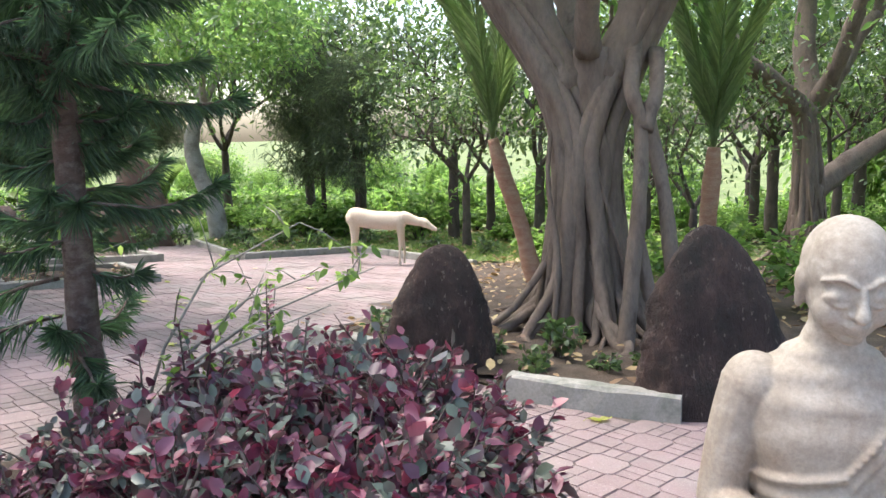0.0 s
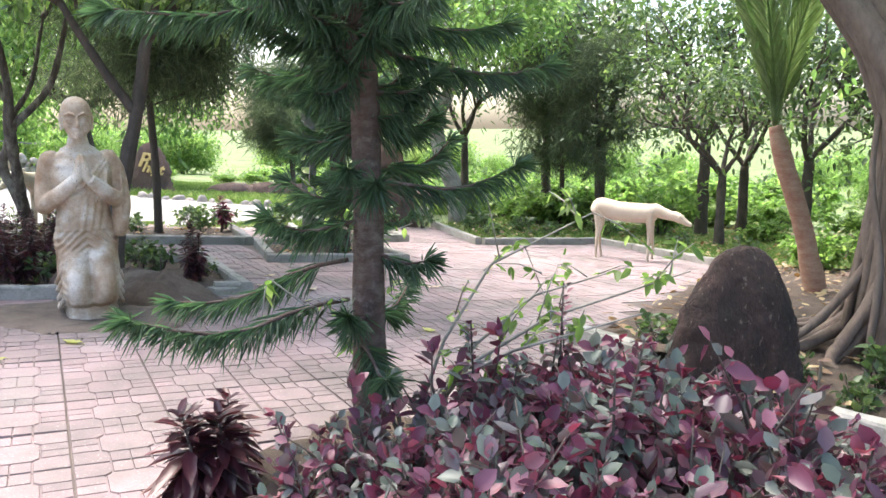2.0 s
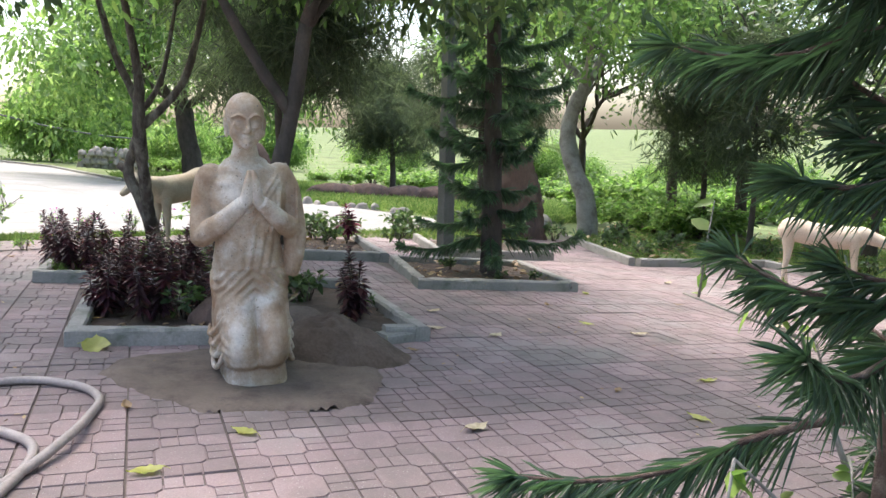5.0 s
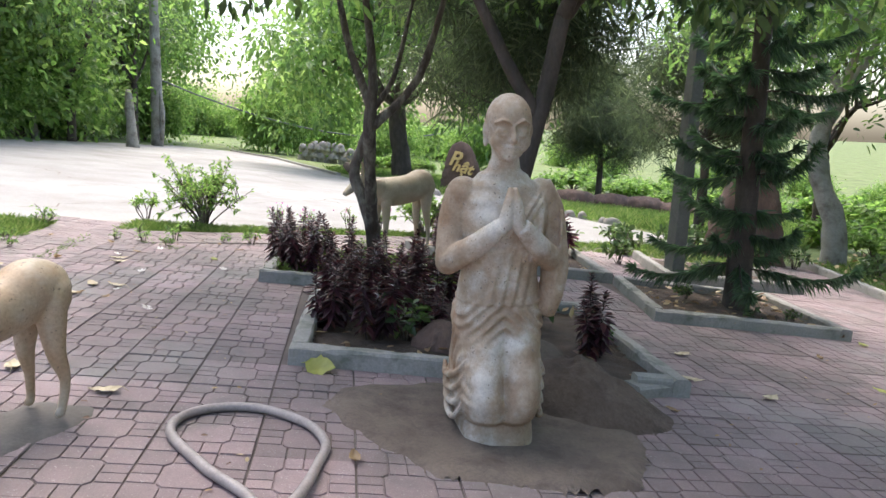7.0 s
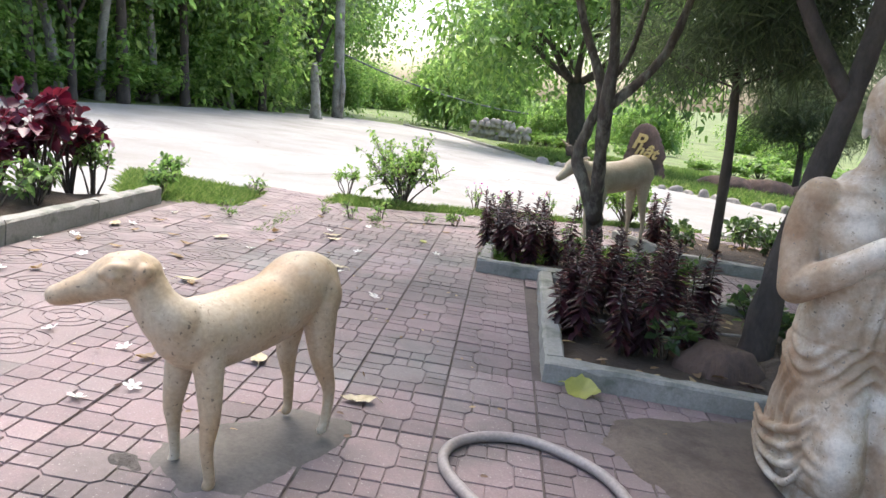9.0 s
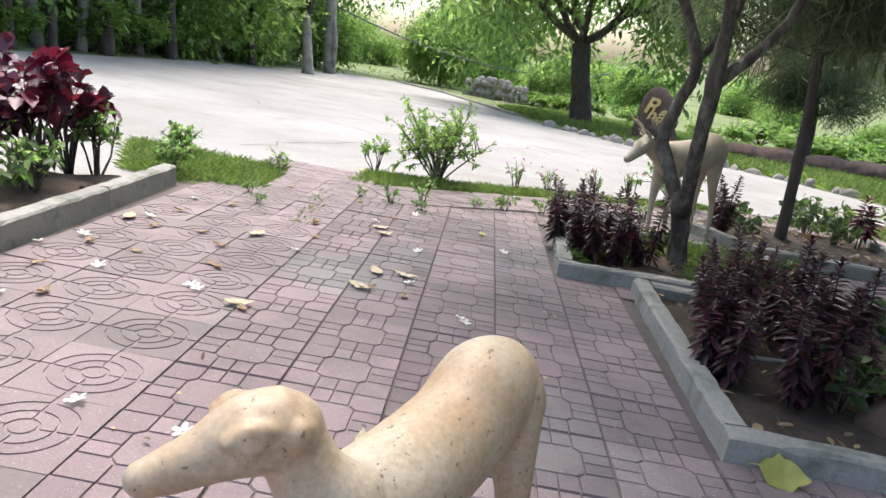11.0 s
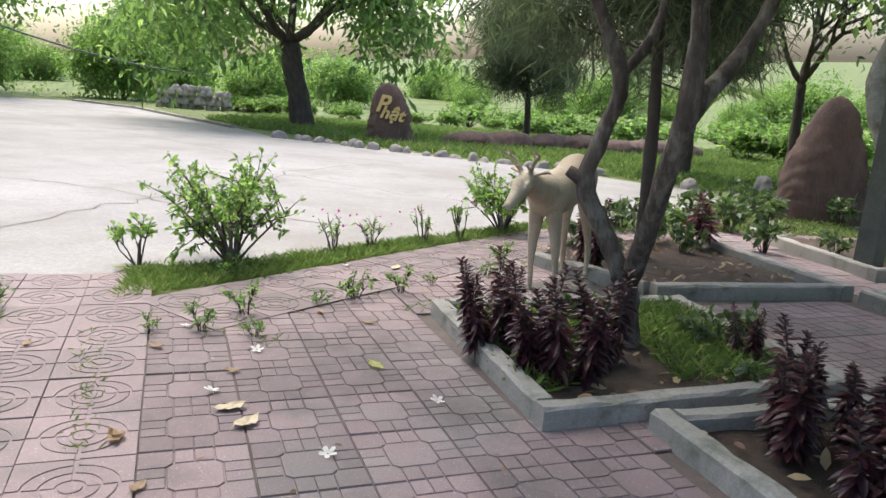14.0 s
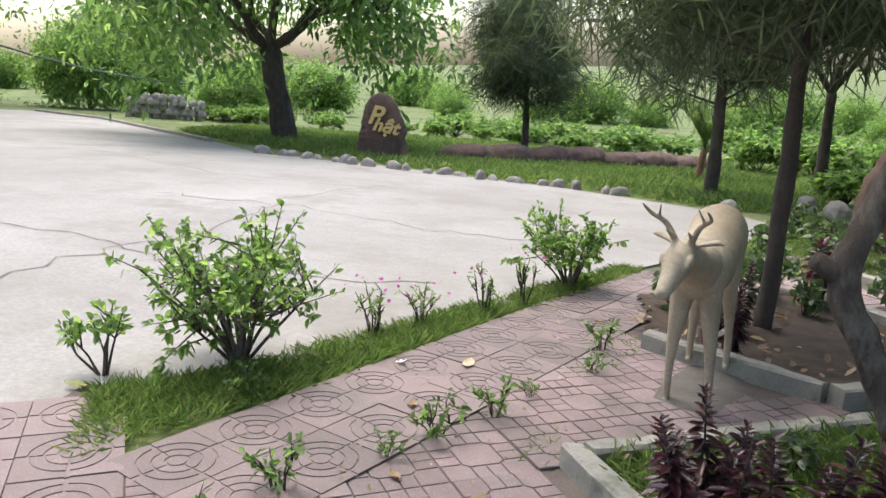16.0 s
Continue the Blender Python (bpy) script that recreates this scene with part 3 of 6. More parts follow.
# ---- statues ----
def cast(name, b, material, m, label, category, voxel=0.011, rounds=2, group=""):
    ob = solid(name, b.mesh(name, material), m, label, category, group)
    r = ob.modifiers.new("remesh", "REMESH")
    r.mode, r.voxel_size, r.use_smooth_shade = "VOXEL", voxel, True
    s = ob.modifiers.new("smooth", "SMOOTH")
    s.factor, s.iterations = 0.5, rounds
    return ob


def table_at(rows, z):
    """Values of a table at z, eased from row to row."""
    for a, b in zip(rows, rows[1:]):
        if z <= b[0]:
            t = (z - a[0]) / (b[0] - a[0])
            t = t * t * (3 - 2 * t)
            return [u + (v - u) * t for u, v in zip(a[1:], b[1:])]
    return list(rows[-1][1:])


def bell(v, mid, wide):
    return math.exp(-((v - mid) / wide) ** 2)


def robe_edge(y):
    """How high the robe's upper edge runs across the chest: low under the bare arm, up over the covered shoulder."""
    return 0.985 + (0.25 * y if y < 0 else 1.35 * y)


def figure(b, rows, z0, z1, drop, seated):
    """The draped body as one skin: knees, swags, gathered pleats and the diagonal folds of the robe."""
    rings, n = [], 96
    steps = int((z1 - z0) / 0.009)
    for i in range(steps + 1):
        z = z0 + (z1 - z0) * i / steps
        cx, a, w = table_at(rows, z)
        ring = []
        for j in range(n):
            th = TAU * j / n
            c, s = math.cos(th), math.sin(th)
            q = (abs(c) ** 2.4 + abs(s) ** 2.4) ** (-1 / 2.4)
            x, y = cx + a * q * c, w * q * s
            front = max(0.0, c)
            d = 0.0
            if not seated:
                low = bell(z, 0.31, 0.19)
                d += front * low * (0.055 * bell(abs(y), 0.105, 0.062) - 0.05 * bell(y, 0, 0.028))
                rr = math.hypot(x - 0.24, (z - 0.34) * 1.2)
                d += 0.010 * math.sin(TAU * rr / 0.062) * bell(z, 0.28, 0.2) * min(1.0, max(0.0, (abs(y) - 0.11) / 0.05)) * (1.0 - 0.6 * front)
                d += 0.013 * math.sin(TAU * (z + 0.10 * abs(y) / 0.2 - 0.04 * math.cos(3 * th)) / 0.052) * bell(z, 0.585, 0.07)
            d += 0.009 * front * math.sin(TAU * (y + 0.05 * math.sin(5 * z)) / 0.047) * bell(z, 0.76, 0.13) * bell(y, 0.02, 0.12)
            u = robe_edge(y) - z
            if u > 0 and z > 0.66:
                d += 0.011 * min(1.0, u / 0.012)
                d += 0.0115 * math.sin(TAU * u / 0.050) * math.exp(-u / 0.075) * (0.3 + 0.7 * front)
            ring.append((x + d * c, y + d * s, z + drop))
        rings.append(ring)
    b.loft(rings)


def monk(label, m, seated):
    """A cement monk, facing +x: kneeling upright with palms together, or seated low with folded forearms."""
    b, z = Build(), -0.425 if seated else 0.0
    trunk = [(0.62, 0.0, 0.185, 0.205), (0.70, 0.0, 0.165, 0.180), (0.80, 0.0, 0.152, 0.166), (0.92, 0.0, 0.158, 0.182), (1.04, 0.0, 0.160, 0.205), (1.12, -0.005, 0.145, 0.208), (1.19, -0.010, 0.115, 0.178), (1.24, -0.008, 0.086, 0.12), (1.275, 0.004, 0.068, 0.074), (1.33, 0.022, 0.062, 0.062), (1.40, 0.035, 0.064, 0.064)]
    if seated:
        figure(b, [(0.36, 0.0, 0.24, 0.27)] + trunk, 0.40, 1.38, z, True)
        b.ball((0.04, 0, 0.10), (0.42, 0.40, 0.14))
        for s in (-1, 1):
            b.tube([(0.36, s * 0.22, 0.16), (0.1, s * 0.28, 0.2), (-0.16, s * 0.16, 0.22)], [0.12, 0.15, 0.14], 14, 4)
            for k in range(4):
                b.tube([(-0.1 + 0.03 * k, s * 0.34, 0.30 - 0.05 * k), (0.16 + 0.03 * k, s * 0.40, 0.22 - 0.05 * k), (0.40, s * 0.24, 0.18 - 0.04 * k)], [0.010, 0.02, 0.010], 6, 4)
    else:
        figure(b, [(0.05, -0.07, 0.27, 0.17), (0.10, -0.06, 0.29, 0.18), (0.16, -0.03, 0.325, 0.198), (0.24, -0.015, 0.325, 0.208), (0.34, -0.01, 0.30, 0.206), (0.46, 0.0, 0.245, 0.204), (0.56, 0.0, 0.205, 0.208)] + trunk, 0.08, 1.38, z, False)
        rings = []
        for zz, g in ((-0.03, 1.0), (0.02, 1.0), (0.09, 0.97), (0.13, 0.9)):
            rings.append([(-0.05 + 0.315 * g * math.copysign(abs(math.cos(TAU * j / 40)) ** 0.6, math.cos(TAU * j / 40)), 0.182 * g * math.copysign(abs(math.sin(TAU * j / 40)) ** 0.6, math.sin(TAU * j / 40)), zz) for j in range(40)])
        b.loft(rings)
        for s in (-1, 1):
            for k in range(4):
                b.tube([(-0.34 + 0.03 * k, s * (0.17 + 0.012 * k), 0.12 + 0.05 * k), (-0.1, s * (0.208 + 0.004 * k), 0.09 + 0.055 * k), (0.12, s * 0.205, 0.12 + 0.07 * k), (0.2, s * 0.17, 0.24 + 0.06 * k)], [0.010, 0.019, 0.017, 0.006], 7, 4)
    # head, bowed about the top of the neck
    tilt = radians(15 if seated else 7)
    hx, hz = 0.055, 1.465

    def H(x, y, h):
        dx, dz = x - 0.03, h - 1.36
        return (0.03 + dx * math.cos(tilt) + dz * math.sin(tilt), y, 1.36 - dx * math.sin(tilt) + dz * math.cos(tilt) + z)

    deg = math.degrees(tilt)
    b.ball(H(hx - 0.012, 0, hz + 0.025), (0.124, 0.104, 0.124), deg, 24, 14)
    b.ball(H(hx + 0.014, 0, hz - 0.025), (0.104, 0.092, 0.122), deg, 24, 14)
    b.ball(H(hx + 0.036, 0, hz - 0.085), (0.074, 0.070, 0.058), deg, 20, 12)
    b.ball(H(hx + 0.078, 0, hz - 0.118), (0.032, 0.034, 0.026), deg)
    b.tube([H(hx + 0.112, 0, hz + 0.022), H(hx + 0.126, 0, hz - 0.012), H(hx + 0.140, 0, hz - 0.040), H(hx + 0.116, 0, hz - 0.052)], [0.009, 0.012, 0.017, 0.011], 10, 4)
    for s in (-1, 1):
        b.ball(H(hx + 0.114, s * 0.016, hz - 0.046), (0.012, 0.010, 0.009), deg)
        b.ball(H(hx + 0.060, s * 0.048, hz - 0.055), (0.046, 0.040, 0.048), deg)
        b.ball(H(hx - 0.012, s * 0.101, hz - 0.015), (0.030, 0.013, 0.040), deg)
        b.ball(H(hx - 0.014, s * 0.098, hz - 0.062), (0.017, 0.012, 0.032), deg)
        b.tube([H(hx + 0.118, s * 0.014, hz + 0.026), H(hx + 0.108, s * 0.044, hz + 0.042), H(hx + 0.074, s * 0.084, hz + 0.022)], [0.0045, 0.0065, 0.004], 8, 4)
        b.ball(H(hx + 0.094, s * 0.043, hz - 0.006), (0.021, 0.029, 0.016), deg)
        b.tube([H(hx + 0.110, s * 0.018, hz - 0.018), H(hx + 0.110, s * 0.045, hz - 0.025), H(hx + 0.080, s * 0.076, hz - 0.014)], [0.004, 0.0075, 0.004], 8, 4)
    b.tube([H(hx + 0.098, -0.034, hz - 0.075), H(hx + 0.116, -0.010, hz - 0.075), H(hx + 0.116, 0.010, hz - 0.075), H(hx + 0.098, 0.034, hz - 0.075)], [0.006, 0.012, 0.012, 0.006], 8, 3)
    b.tube([H(hx + 0.098, -0.026, hz - 0.090), H(hx + 0.112, 0, hz - 0.093), H(hx + 0.098, 0.026, hz - 0.090)], [0.007, 0.014, 0.007], 8, 3)
    # arms
    for s in (-1, 1):
        b.ball((-0.008, s * 0.182, 1.145 + z), (0.088, 0.082, 0.088), 0, 20, 12)
        el = (0.02, s * 0.262, 0.83 + z) if seated else (0.06, s * 0.250, 0.845 + z)
        b.tube([(-0.008, s * 0.188, 1.15 + z), (0.0, s * 0.226, 1.02 + z), el], [0.080, 0.071, 0.062], 16, 5)
        b.ball(el, (0.064, 0.062, 0.062))
        if seated:
            b.tube([el, (0.2, s * 0.17, 0.82 + z), (0.33, s * 0.02, 0.86 + z)], [0.064, 0.056, 0.042], 14, 4)
            b.tube([(0.31, s * 0.012, 0.85 + z), (0.4, s * 0.012, 0.92 + z)], [0.04, 0.022], 8, 1)
        else:
            b.tube([el, (0.165, s * 0.145, 0.935 + z), (0.236, s * 0.045, 1.035 + z)], [0.064, 0.054, 0.040], 16, 5)
            b.tube([(0.205, s * 0.070, 0.995 + z), (0.230, s * 0.034, 1.04 + z), (0.240, s * 0.021, 1.09 + z), (0.238, s * 0.014, 1.15 + z), (0.226, s * 0.010, 1.205 + z)], [0.030, 0.036, 0.033, 0.026, 0.010], 12, 4)
            b.tube([(0.215, s * 0.018, 1.06 + z), (0.192, s * 0.012, 1.12 + z)], [0.014, 0.009], 8)
    # the covered arm's cloth, hanging from shoulder and forearm
    b.tube([(-0.02, 0.17, 1.20 + z), (0.0, 0.222, 1.09 + z), (0.02, 0.248, 0.95 + z), (0.06, 0.252, 0.82 + z), (0.085, 0.236, 0.70 + z), (0.08, 0.222, 0.60 + z)], [0.066, 0.072, 0.066, 0.066, 0.056, 0.036], 18, 5)
    for k in range(5):
        x = 0.015 + 0.024 * k
        b.tube([(x - 0.01, 0.262, 1.10 + z), (x + 0.008, 0.296 - 0.010 * k, 0.94 + z), (x + 0.018, 0.306 - 0.016 * k, 0.80 + z), (x + 0.018, 0.276 - 0.016 * k, 0.62 + z)], [0.006, 0.011, 0.013, 0.006], 6, 4)
    for k in range(4):
        y = 0.085 + 0.028 * k
        b.tube([(-0.07, y - 0.02, 1.20 + z), (0.0, y, 1.235 - 0.022 * k + z), (0.085, y - 0.004, 1.165 - 0.02 * k + z), (0.145, y - 0.014, 1.02 + z), (0.158, y - 0.03, 0.86 + z)], [0.008, 0.015, 0.015, 0.013, 0.006], 7, 4)
    return cast("monk_statue", b, M_STATUE_PALE if seated else M_STATUE, m, label, "statue", 0.0052, 3, "monk statues")


monk("weathered cream cement statue of a kneeling monk with joined palms", stand(-5.62, 5.60, -41, 0.0), False)
monk("pale cement statue of a seated monk with folded forearms", stand(0.06, 3.0, -98, 0.0), True)


def deer(name, label, material, m, feet, length, back, belly, neck, head_way, graze=False, antlers=False, fat=1.0):
    """A cement deer facing +x. feet: (x of front, x of hind, half width); heights of back and belly; neck end; head's way."""
    b = Build()
    fx, hx, hw = feet
    mid, r = (back + belly) / 2, (back - belly) / 2
    n = Vector(neck)
    w = Vector(head_way).normalized()
    root = Vector((fx + 0.055, 0, mid + 0.045))
    b.tube([(hx - 0.085, 0, mid + 0.05), (hx - 0.04, 0, mid + 0.06), (hx + 0.05, 0, mid + 0.065), (hx * 0.35 + fx * 0.05, 0, mid + 0.012), (fx * 0.55, 0, mid - 0.012), (fx + 0.0, 0, mid), (fx + 0.06, 0, mid + 0.01)],
           [r * 0.50, r * 0.70, r * 0.82, r * 0.79, r * 0.80, r * 0.74, r * 0.55], 32, 6, flat=1.06)
    b.ball((hx - 0.085, 0, mid + 0.05), (r * 0.34, r * 0.5, r * 0.5))
    b.ball((fx + 0.06, 0, mid + 0.01), (r * 0.42, r * 0.55, r * 0.55))
    b.ball(tuple(root), (r * 0.56, r * 0.52, r * 0.56))
    b.tube([root + Vector((-0.10, 0, -0.05)), root, root.lerp(n, 0.5) + Vector((0.012, 0, -0.008)), n, n + w * 0.02 + Vector((0, 0, 0.012))], [r * 0.40, r * 0.60, r * 0.46, r * 0.38, r * 0.25], 32, 6)
    for s in (-1, 1):
        k = 0.018 * s
        b.tube([(fx - 0.03, s * hw * 0.35, mid + 0.05), (fx - 0.02, s * hw * 0.52, mid - 0.04), (fx + 0.0, s * hw * 0.82, belly * 0.72), (fx + 0.008 + k, s * hw * 0.95, belly * 0.42), (fx + k, s * hw, 0.02)], [r * 0.18, r * 0.38, 0.034 * fat, 0.022 * fat, 0.017 * fat], 12, 4)
        b.ball((fx - 0.02, s * hw * 0.48, mid - 0.01), (r * 0.46, r * 0.38, r * 0.56))
        b.tube([(hx + 0.02, s * hw * 0.42, mid + 0.09), (hx + 0.005, s * hw * 0.55, mid + 0.0), (hx + 0.012, s * hw * 0.8, belly * 0.85), (hx - 0.014, s * hw * 0.95, belly * 0.45), (hx + k, s * hw, 0.02)], [r * 0.25, r * 0.50, 0.042 * fat, 0.023 * fat, 0.018 * fat], 12, 4)
        b.ball((hx - 0.01, s * hw * 0.5, mid + 0.03), (r * 0.60, r * 0.50, r * 0.66))
        b.ball((fx + k + 0.008, s * hw, 0.02), (0.024 * fat, 0.020 * fat, 0.022))
        b.ball((hx + k + 0.008, s * hw, 0.02), (0.024 * fat, 0.020 * fat, 0.022))
    side = w.cross(Vector((0, 0, 1))).normalized()
    up = side.cross(w)
    L = length
    b.ball(tuple(n + w * 0.005 + up * 0.008), (0.068 * fat, 0.066 * fat, 0.062 * fat))
    b.tube([n - w * 0.045 + up * 0.014, n + w * 0.0 + up * 0.012, n + w * L * 0.3 + up * 0.010, n + w * L * 0.62 - up * 0.008, n + w * L * 0.95 - up * 0.022], [0.03 * fat, 0.068 * fat, 0.070 * fat, 0.047 * fat, 0.034 * fat], 18, 5)
    b.ball(tuple(n + w * L - up * 0.022), (0.033 * fat, 0.035 * fat, 0.031 * fat))
    for s in (-1, 1):
        e = n + w * L * 0.33 + side * s * 0.060 * fat + up * 0.026
        b.ball(tuple(e), (0.026, 0.026, 0.02))
        b.tube([e - w * 0.045 + up * 0.012, e + up * 0.024, e + w * 0.04 + up * 0.006], [0.010, 0.018, 0.010], 8, 3)
        b.tube([e - w * 0.03 - up * 0.022, e + side * s * 0.004 - up * 0.026, e + w * 0.03 - up * 0.02], [0.004, 0.007, 0.004], 6, 3)
        if antlers:
            o = n + side * s * 0.06 + up * 0.05 - w * 0.02
            b.tube([o, o + side * s * 0.09 + up * 0.015 - w * 0.03, o + side * s * 0.13 + up * 0.0 - w * 0.03], [0.02, 0.034, 0.008], 8, 3, flat=0.5)
            a = n + side * s * 0.038 + up * 0.075
            b.tube([a, a + side * s * 0.05 + up * 0.09 - w * 0.03, a + side * s * 0.115 + up * 0.15 - w * 0.02, a + side * s * 0.125 + up * 0.24 + w * 0.02], [0.021, 0.017, 0.014, 0.007], 8, 4)
            b.tube([a + side * s * 0.012 + up * 0.03, a + side * s * 0.02 + up * 0.11 + w * 0.035], [0.015, 0.006], 8)
            b.tube([a + side * s * 0.08 + up * 0.12 - w * 0.025, a + side * s * 0.055 + up * 0.21 - w * 0.03], [0.012, 0.006], 8)
        else:
            o = n + side * s * 0.058 + up * 0.02 - w * 0.01
            b.ball(tuple(o), (0.03, 0.02, 0.03))
    return cast(name, b, material, m, label, "statue", 0.0065, 14, "deer statues")


deer("fawn_statue", "tan painted cement fawn statue standing on a patch", M_FAWN, stand(-6.70, 3.745, -69, 0.005), (0.255, -0.255, 0.108), 0.225, 0.625, 0.335, (0.375, -0.06, 0.672), (0.85, -0.52, -0.09))
deer("stag_statue", "buff cement stag statue with short branching antlers", M_BUCK, stand(-9.95, 9.3, -91, 0.005), (0.36, -0.34, 0.115), 0.27, 1.02, 0.60, (0.62, -0.03, 0.95), (0.72, -0.18, -0.42), antlers=True, fat=1.15)
deer("doe_statue", "pale cement doe statue bending toward the lawn", M_DOE, stand(-2.62, 13.5, -4, 0.0, 0.93), (0.42, -0.46, 0.13), 0.30, 1.02, 0.62, (0.78, 0.0, 0.78), (0.9, 0.0, -0.36), fat=1.2)


# ---- standing stones ----
def boulder(name, label, m, size, material, lean=0.0, seed=1, top=0.55, group="standing stones", sub=40):
    """A rough upright stone with a rounded top, its foot set in the ground."""
    b, off = Build(), Vector((seed * 3.7, seed * 1.3, 0))
    rings, seg = sub, 48
    for i in range(rings + 1):
        t = i / rings
        z = -0.06 + (size[2] + 0.06) * t
        k = (1 - t ** 3.2) ** 0.5 * (1 - (1 - top) * t)
        for j in range(seg):
            a = TAU * j / seg
            x, y = math.cos(a), math.sin(a)
            q = (abs(x) ** 2.6 + abs(y) ** 2.6) ** (-1 / 2.6)
            p = Vector((x * q * size[0] / 2 * k + lean * t, y * q * size[1] / 2 * k, z))
            n = 1 + 0.16 * noise.noise(p * 3.0 / max(size[2], 0.3) + off) + 0.08 * noise.noise(p * 9 + off) + 0.055 * noise.noise(p * 24 + off)
            b.v.append((p.x * n, p.y * n, p.z + 0.03 * noise.noise(p * 5 + off) * t))
    for i in range(rings):
        for j in range(seg):
            k = (j + 1) % seg
            b.f.append((i * seg + j, i * seg + k, (i + 1) * seg + k, (i + 1) * seg + j))
    b.f.append(tuple(rings * seg + j for j in range(seg)))
    b.f.append(tuple(reversed(range(seg))))
    return solid(name, b.mesh(name, material), m, label, "stone", group)


boulder("standing_stone", "dark brown pitted laterite stone with a rounded top", stand(-1.14, 5.9, 20), (0.80, 0.36, 0.88), M_STELE, 0.02, 1, 0.72)
boulder("standing_stone", "large dark brown laterite stone, tilted and mossy", stand(0.50, 5.2, 8), (1.02, 0.45, 1.08), M_STELE, -0.12, 2, 0.6)
boulder("standing_stone", "tall red-brown standing stone among weeds", stand(-8.35, 16.6, 25), (1.45, 0.8, 1.95), M_BROWNROCK, 0.12, 3, 0.62)
rock = boulder("inscribed_stone", "rounded brown stone with gold script on it", stand(-20.7, 23.0, 28), (1.5, 0.55, 1.85), M_BROWNROCK, 0.0, 4, 0.75)


def script(text, size, x, z, turn):
    c = bpy.data.curves.new("gold_lettering", "FONT")
    c.body, c.size, c.extrude, c.bevel_depth, c.shear, c.offset = text, size, 0.02, 0.006, 0.25, 0.012
    c.align_x = "CENTER"
    c.materials.append(M_GOLD)
    ob = new("gold_lettering", c)
    ob.parent = rock
    ob.matrix_local = Matrix.Translation((x, -0.30, z)) @ Matrix.Rotation(radians(84), 4, "X") @ Matrix.Rotation(radians(turn), 4, "Z")
    return tagged(ob, "gold painted script letters")


script("P", 0.72, -0.2, 1.0, -8)
script("hật", 0.52, 0.1, 0.76, -12)
for k, (x, y, s, m) in enumerate(((-7.2, 6.92, (0.42, 0.32, 0.2), M_BROWNROCK), (-6.62, 6.42, (0.5, 0.36, 0.2), M_BROWNROCK), (-9.6, 20.9, (0.5, 0.4, 0.35), M_GREYROCK), (-9.05, 20.8, (0.55, 0.45, 0.3), M_GREYROCK), (-10.9, 19.6, (0.4, 0.3, 0.2), M_GREYROCK), (-6.2, 6.72, (0.55, 0.34, 0.16), M_SAND))):
    boulder("rock", "low rounded stone lying in the bed", stand(x, y, 40 * k, 0.02), s, m, 0, 10 + k, 0.85, "low rocks", 14)
rng = np.random.RandomState(5)
for k in range(22):
    t = k / 21
    x, y = -13.3 - 10 * t + rng.rand() * 0.4, 20.35 + 0.2 * math.sin(9 * t) + rng.rand() * 0.3
    boulder("rock", "small dark stone along the road verge", stand(x, y, rng.rand() * 180, -0.02), (0.25 + 0.3 * rng.rand(), 0.22, 0.12 + 0.12 * rng.rand()), M_GREYROCK, 0, 30 + k, 0.85, "verge stones", 6)
for k in range(7):
    boulder("stone_slab", "long flat brown stone slab on the lawn", stand(-19.3 + 0.95 * k, 25.6 + 0.95 * k + 0.5 * rng.rand(), 40 + 12 * rng.normal(), 0.0), (2.0, 1.1, 0.5 + 0.12 * rng.rand()), M_BROWNROCK, 0, 60 + k, 0.95, "stone slabs", 8)
for k in range(45):
    c, r = k % 9, k // 9
    if r < 4 or 1 < c < 7:
        boulder("wall_stone", "rough grey stone of a low dry wall", stand(-41.6 + 0.36 * c + 0.18 * (r % 2) + 0.08 * rng.normal(), 31.9 + 0.24 * c + 0.05 * rng.normal(), 30 + 25 * rng.normal(), 0.24 * r), (0.42 + 0.1 * rng.rand(), 0.4, 0.27 + 0.06 * rng.rand()), M_GREYROCK, 0, 80 + k, 0.9, "dry wall stones", 5)


# ---- trees ----
def bulk(name, me, parent):
    return tagged(part(name, me, parent), kind="stuff")


def grow(rng, start, way, length, radius, depth, paths, tips, kids=3, spread=38, lift=0.15, wig=0.10):
    """Branches out of branches; the ends go into tips."""
    p, w, pts = Vector(start), Vector(way).normalized(), [Vector(start)]
    n = 4
    for i in range(n):
        w = (w + Vector(rng.normal(size=3) * wig) + Vector((0, 0, lift * 0.3))).normalized()
        p = p + w * (length / n)
        pts.append(p.copy())
    end = radius * (0.62 if depth else 0.25)
    paths.append((pts, [radius + (end - radius) * i / n for i in range(n + 1)]))
    if depth == 0:
        tips.append(p)
        tips.append(pts[-2])
        return
    for k in range(kids):
        a, s = TAU * (k + rng.rand() * 0.7) / kids, radians(spread * (0.6 + 0.7 * rng.rand()))
        side = w.orthogonal().normalized()
        side.rotate(Matrix.Rotation(a, 3, w))
        grow(rng, p if k < 2 else pts[-2], w * math.cos(s) + side * math.sin(s) + Vector((0, 0, lift)), length * (0.62 + 0.25 * rng.rand()), end, depth - 1, paths, tips, kids, spread, lift, wig)


def bark_mesh(paths, material, sides=9, fine=2, rough=0.06, seed=0):
    b, rng = Build(), np.random.RandomState(seed)
    for pts, rad in paths:
        b.tube(pts, rad, sides if max(rad) > 0.03 else 5, fine if max(rad) > 0.012 else 1, rough, 1.0, rng)
    return b.mesh("trunk", material)


